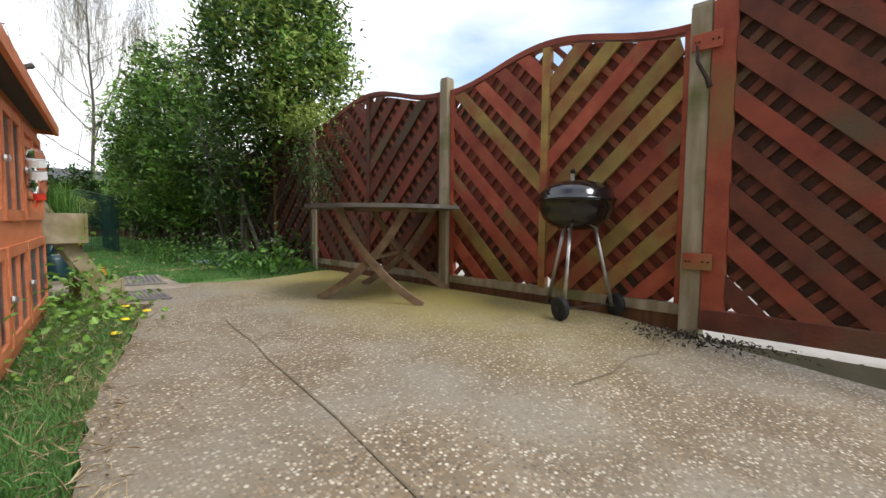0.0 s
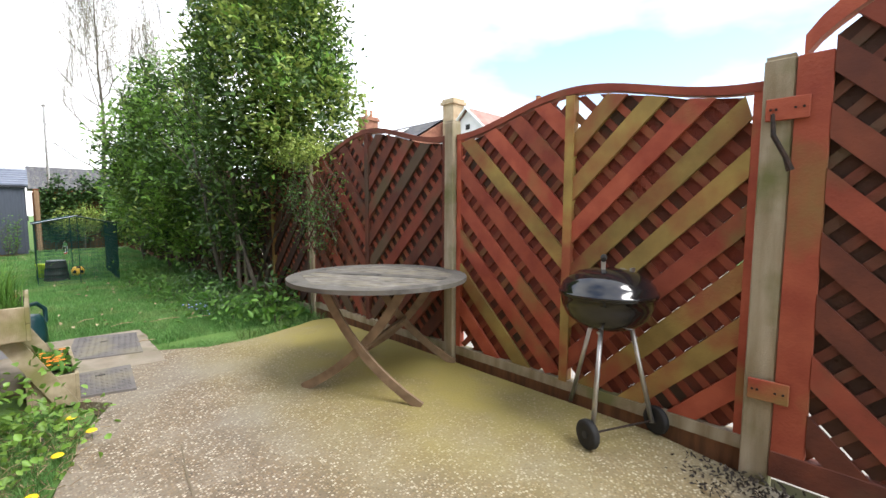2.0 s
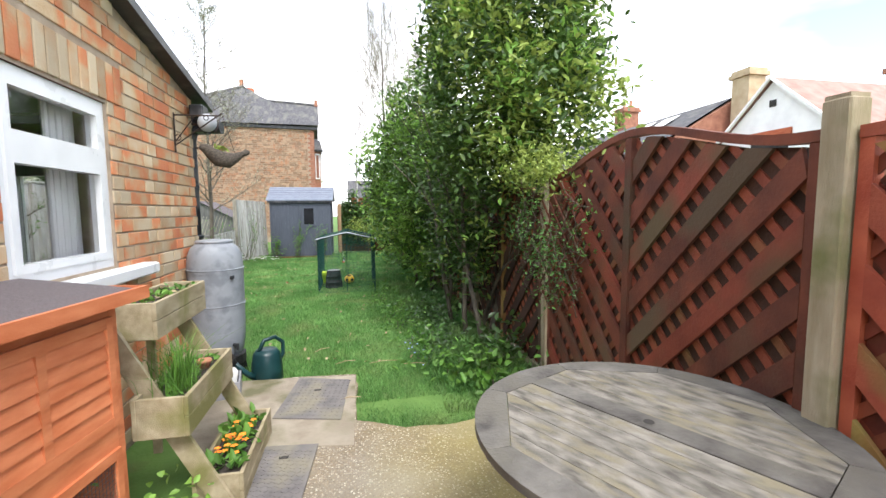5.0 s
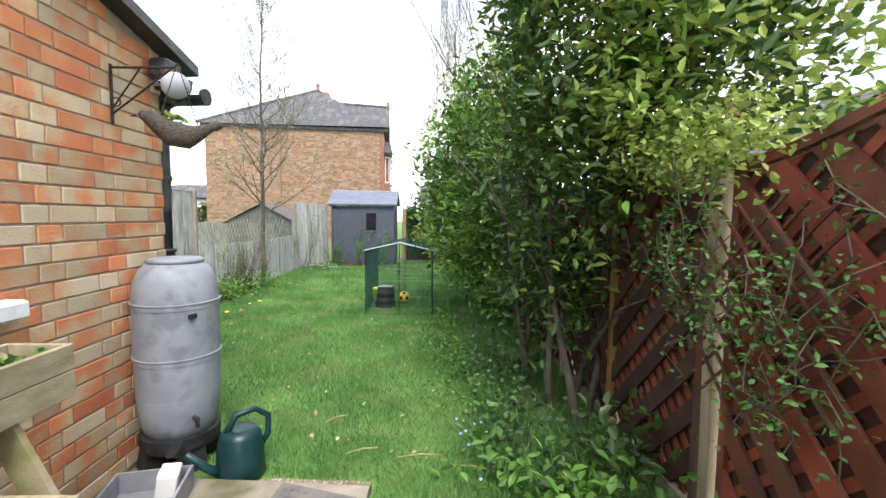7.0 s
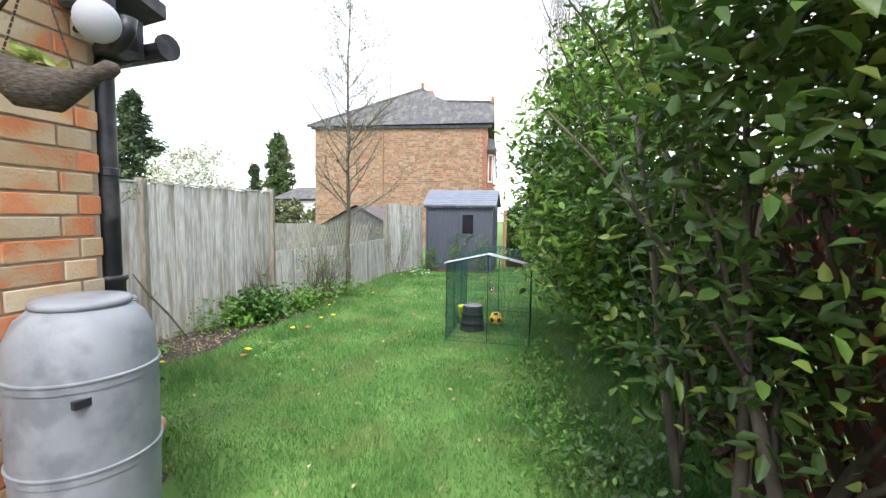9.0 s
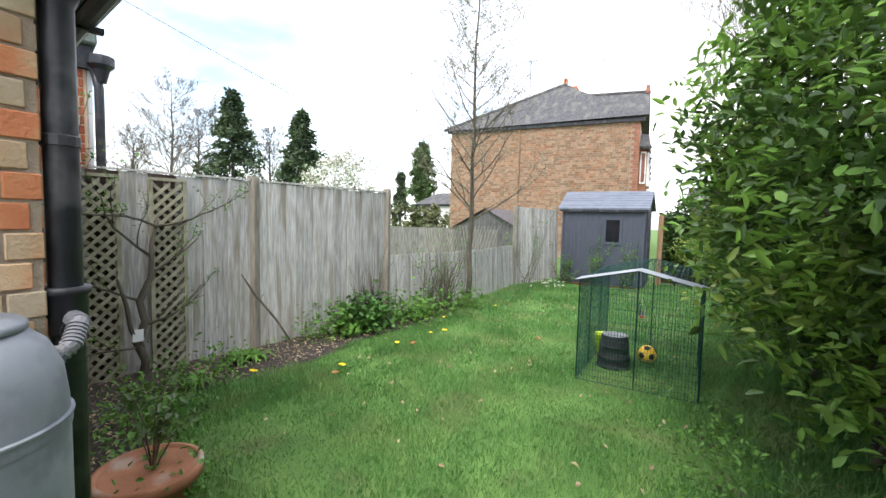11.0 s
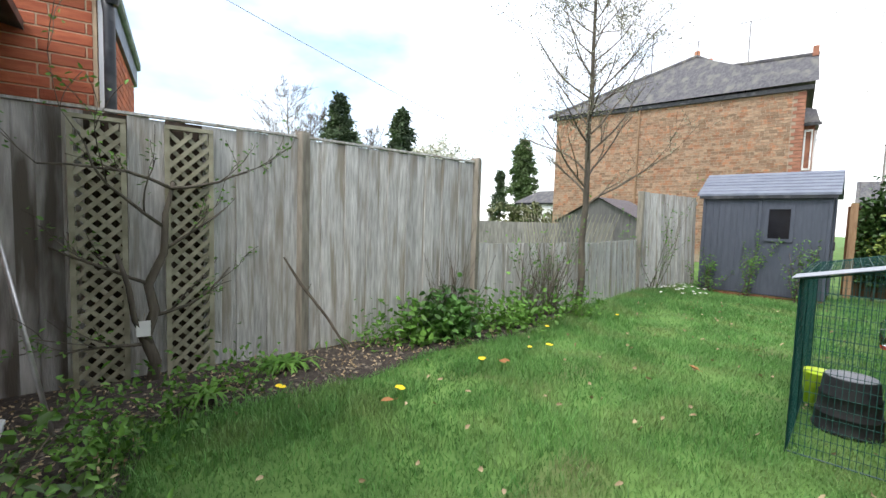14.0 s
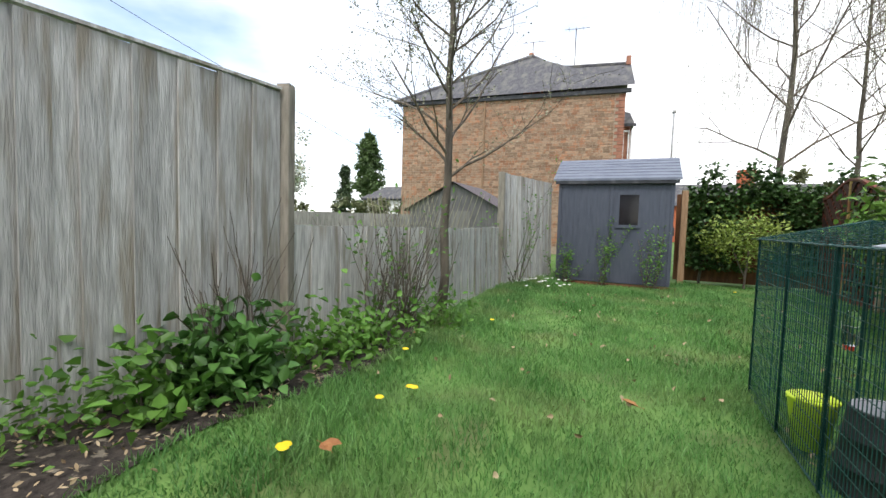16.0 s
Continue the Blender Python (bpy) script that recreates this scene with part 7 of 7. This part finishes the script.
part("insulator", Mesh().turn([(.03, 0), (.05, .05), (.03, .1)], 8, Matrix.Translation((-20, 33, 5.45))), CREAM, cb)

# ---- grass ----
lawn = [(-5.5, 4.75), (-5.42, 5.0), (-5.22, 5.9), (-5.18, 6.5), (-5.28, 7.4), (-5.03, 8.7), (-5.2, 10.3), (-5.3, 13), (-4.7, 15.4), (-2.4, 15.9), (-2.2, 16.3), (.0, 16.3), (.0, 2.02), (-.25, 2.0), (-.7, 1.87), (-1.0, 1.78), (-1.38, 1.81), (-1.62, 1.94), (-1.72, 2.05), (-1.72, 3.05), (-2.8, 3.1), (-3.0, 3.8), (-3.5, 4.15), (-4.4, 4.45)]


def tufts(n, lo, hi, h, w_, poly=None, thin=None):
    xy = RNG.uniform(lo, hi, (n, 2))
    if poly:
        xy = xy[inside(xy, poly)]
    d = np.array([noise.noise(Vector((x * 1.1, y * 1.1, 2.0))) for x, y in xy])
    if thin:
        xy, d = xy[d > thin], d[d > thin]
    z = np.array([soil(x, y) for x, y in xy])
    hh = h * (1 + .9 * d)
    return blades(xy, z - .004, hh, w_)


sets = [tufts(170000, (-5.5, 1.75), (0, 10), .058, .0055, lawn), tufts(60000, (-5.3, 10), (0, 16.4), .07, .009, lawn), tufts(16000, (-2.2, 1.75), (-.1, 3.6), .055, .004, lawn)]
edge_ = tufts(26000, (-5.7, 3.9), (-4.6, 15.3), .10, .007, lawn)
sets.append(edge_)
dens = tufts(22000, (-1.0, 2.1), (.0, 9.0), .16, .008, lawn)
sets.append(dens)
bl_ = blade_cloud("grass", np.concatenate(sets), BLADE, label="uneven spring lawn with long tufts", kind="stuff")
border = [(-3.28, -2.5), (-2.98, -2.5), (-2.93, -1.6), (-2.74, -.6), (-2.5, .15), (-2.38, .6), (-2.48, 1.0), (-2.7, 1.1), (-3.28, 1.2)]
xy = RNG.uniform((-3.28, -3), (-2.3, 1.2), (30000, 2))
xy = xy[inside(xy, border)]
blade_cloud("grass", blades(xy, np.full(len(xy), -.03), .07, .0045), BLADE, label="weedy grass border beside the patio", kind="stuff")
xy = RNG.uniform((-3.05, -2.4), (-2.2, 1.1), (2600, 2))
cloud("dry_grass", leaves(np.column_stack([xy, np.full(2600, .016)])[inside(xy, [(a + .09, b) for a, b in border])], .07, .004, 0, 0, 0), LEAF_F, STRAW, label="dry straw litter on the patio edge", kind="stuff")
xy = RNG.uniform((-5.2, 3.2), (-.3, 14), (260, 2))
for x, y in ((-4.49, 7.5), (-3.22, 8.71), (-4.54, 6.2), (-4.49, 7.54), (-5.07, 9.54)):
    f_ = thing("brown_leaf", "curled orange-brown fallen leaf on the grass", "leaf", pose(x, y, .035, random.uniform(-15, 15), random.uniform(-15, 15), random.uniform(0, 360)), group="fallen leaves on the lawn")
    part("blade", Mesh().add([(-.05, 0, 0), (-.02, .028, .012), (.02, .026, .012), (.055, 0, .01), (.02, -.026, .014), (-.02, -.028, .012), (0, 0, -.004)], [(0, 6, 1), (1, 6, 2), (2, 6, 3), (3, 6, 4), (4, 6, 5), (5, 6, 0)]), DRYLEAF, f_)
    part("stalk", Mesh().tube([(-.05, 0, 0), (-.08, .005, .004)], .0015, 4), DRYLEAF, f_)
cloud("fallen_leaves", leaves(np.column_stack([xy, np.full(260, .0)]), .05, .028, .1), LEAF_F, STRAW, label="scattered brown fallen leaves in the grass", kind="stuff")
for k_, (x, y, L, a) in enumerate(((-1.6, 3.2, .3, 5), (-1.95, 3.25, .22, 20), (-1.25, 3.1, .28, -12), (-2.2, 3.7, .2, 40), (-1.9, 2.35, .2, 10))):
    s_ = thing("straw_stalk", "pale dry stalk lying on the grass", "stick", pose(x, y, .01, 0, 0, a), group="dry stalks on the lawn")
    part("stalk", Mesh().tube([(0, 0, 0), (L * .5, .01, .01), (L, 0, 0)], .004, 5), STRAW, s_)
    part("node", Mesh().tube([(L * .5 - .004, .01, .01), (L * .5 + .004, .01, .01)], .006, 5), STRAW, s_)
ch_ = np.concatenate([RNG.uniform((-6.3, 3.7, .0), (-3.4, 8.4, .03), (4500, 3))])
ch_ = ch_[inside(ch_[:, :2], bedp)]
cloud("wood_chips", leaves(ch_, .035, .014, 0, 0, 0), LEAF_F, STRAW, label="wood chips and stones on the bed", kind="stuff")
dbr = RNG.normal((-.14, -2.25, 0), (.10, .22, .001), (500, 3))
dbr[:, 2] = -.04 + .012
dbr = dbr[dbr[:, 0] < -.02]
cloud("debris", leaves(dbr, .03, .012, .1), LEAF_F, SOIL, label="dark leaf litter at the gate post", kind="stuff")

# ---- bricks, last ----
brick_wall(wall, (-3.31, -1.4, 0), 0, 4.99, -.0, 4.2, BRICKR, .098, .305, holes=((1.08 + 1.4, 2.02 + 1.4, 1.25, 2.34), (.89 + 1.4, 2.22 + 1.4, 2.34, 2.61)), top=lambda s: verge(s - 1.4), near=lambda s, z: s > 1.5)
brick_wall(rear, (0, 0, 0), 0, .99, -.0, 2.42, BRICKR, .098, .305)
brick_wall(rear, (0, 2.65, 0), 0, .74, -.0, 2.42, BRICKR, .098, .305)
brick_wall(ext, (-.05, 0, 0), 90, 2.9, 1.6, 2.92, BRICKO, .088, .285, flemish=False)
brick_wall(ext, (-.012, -2.2, 0), 0, 2.18, 1.6, 2.92, BRICKO, .088, .285, flemish=False)
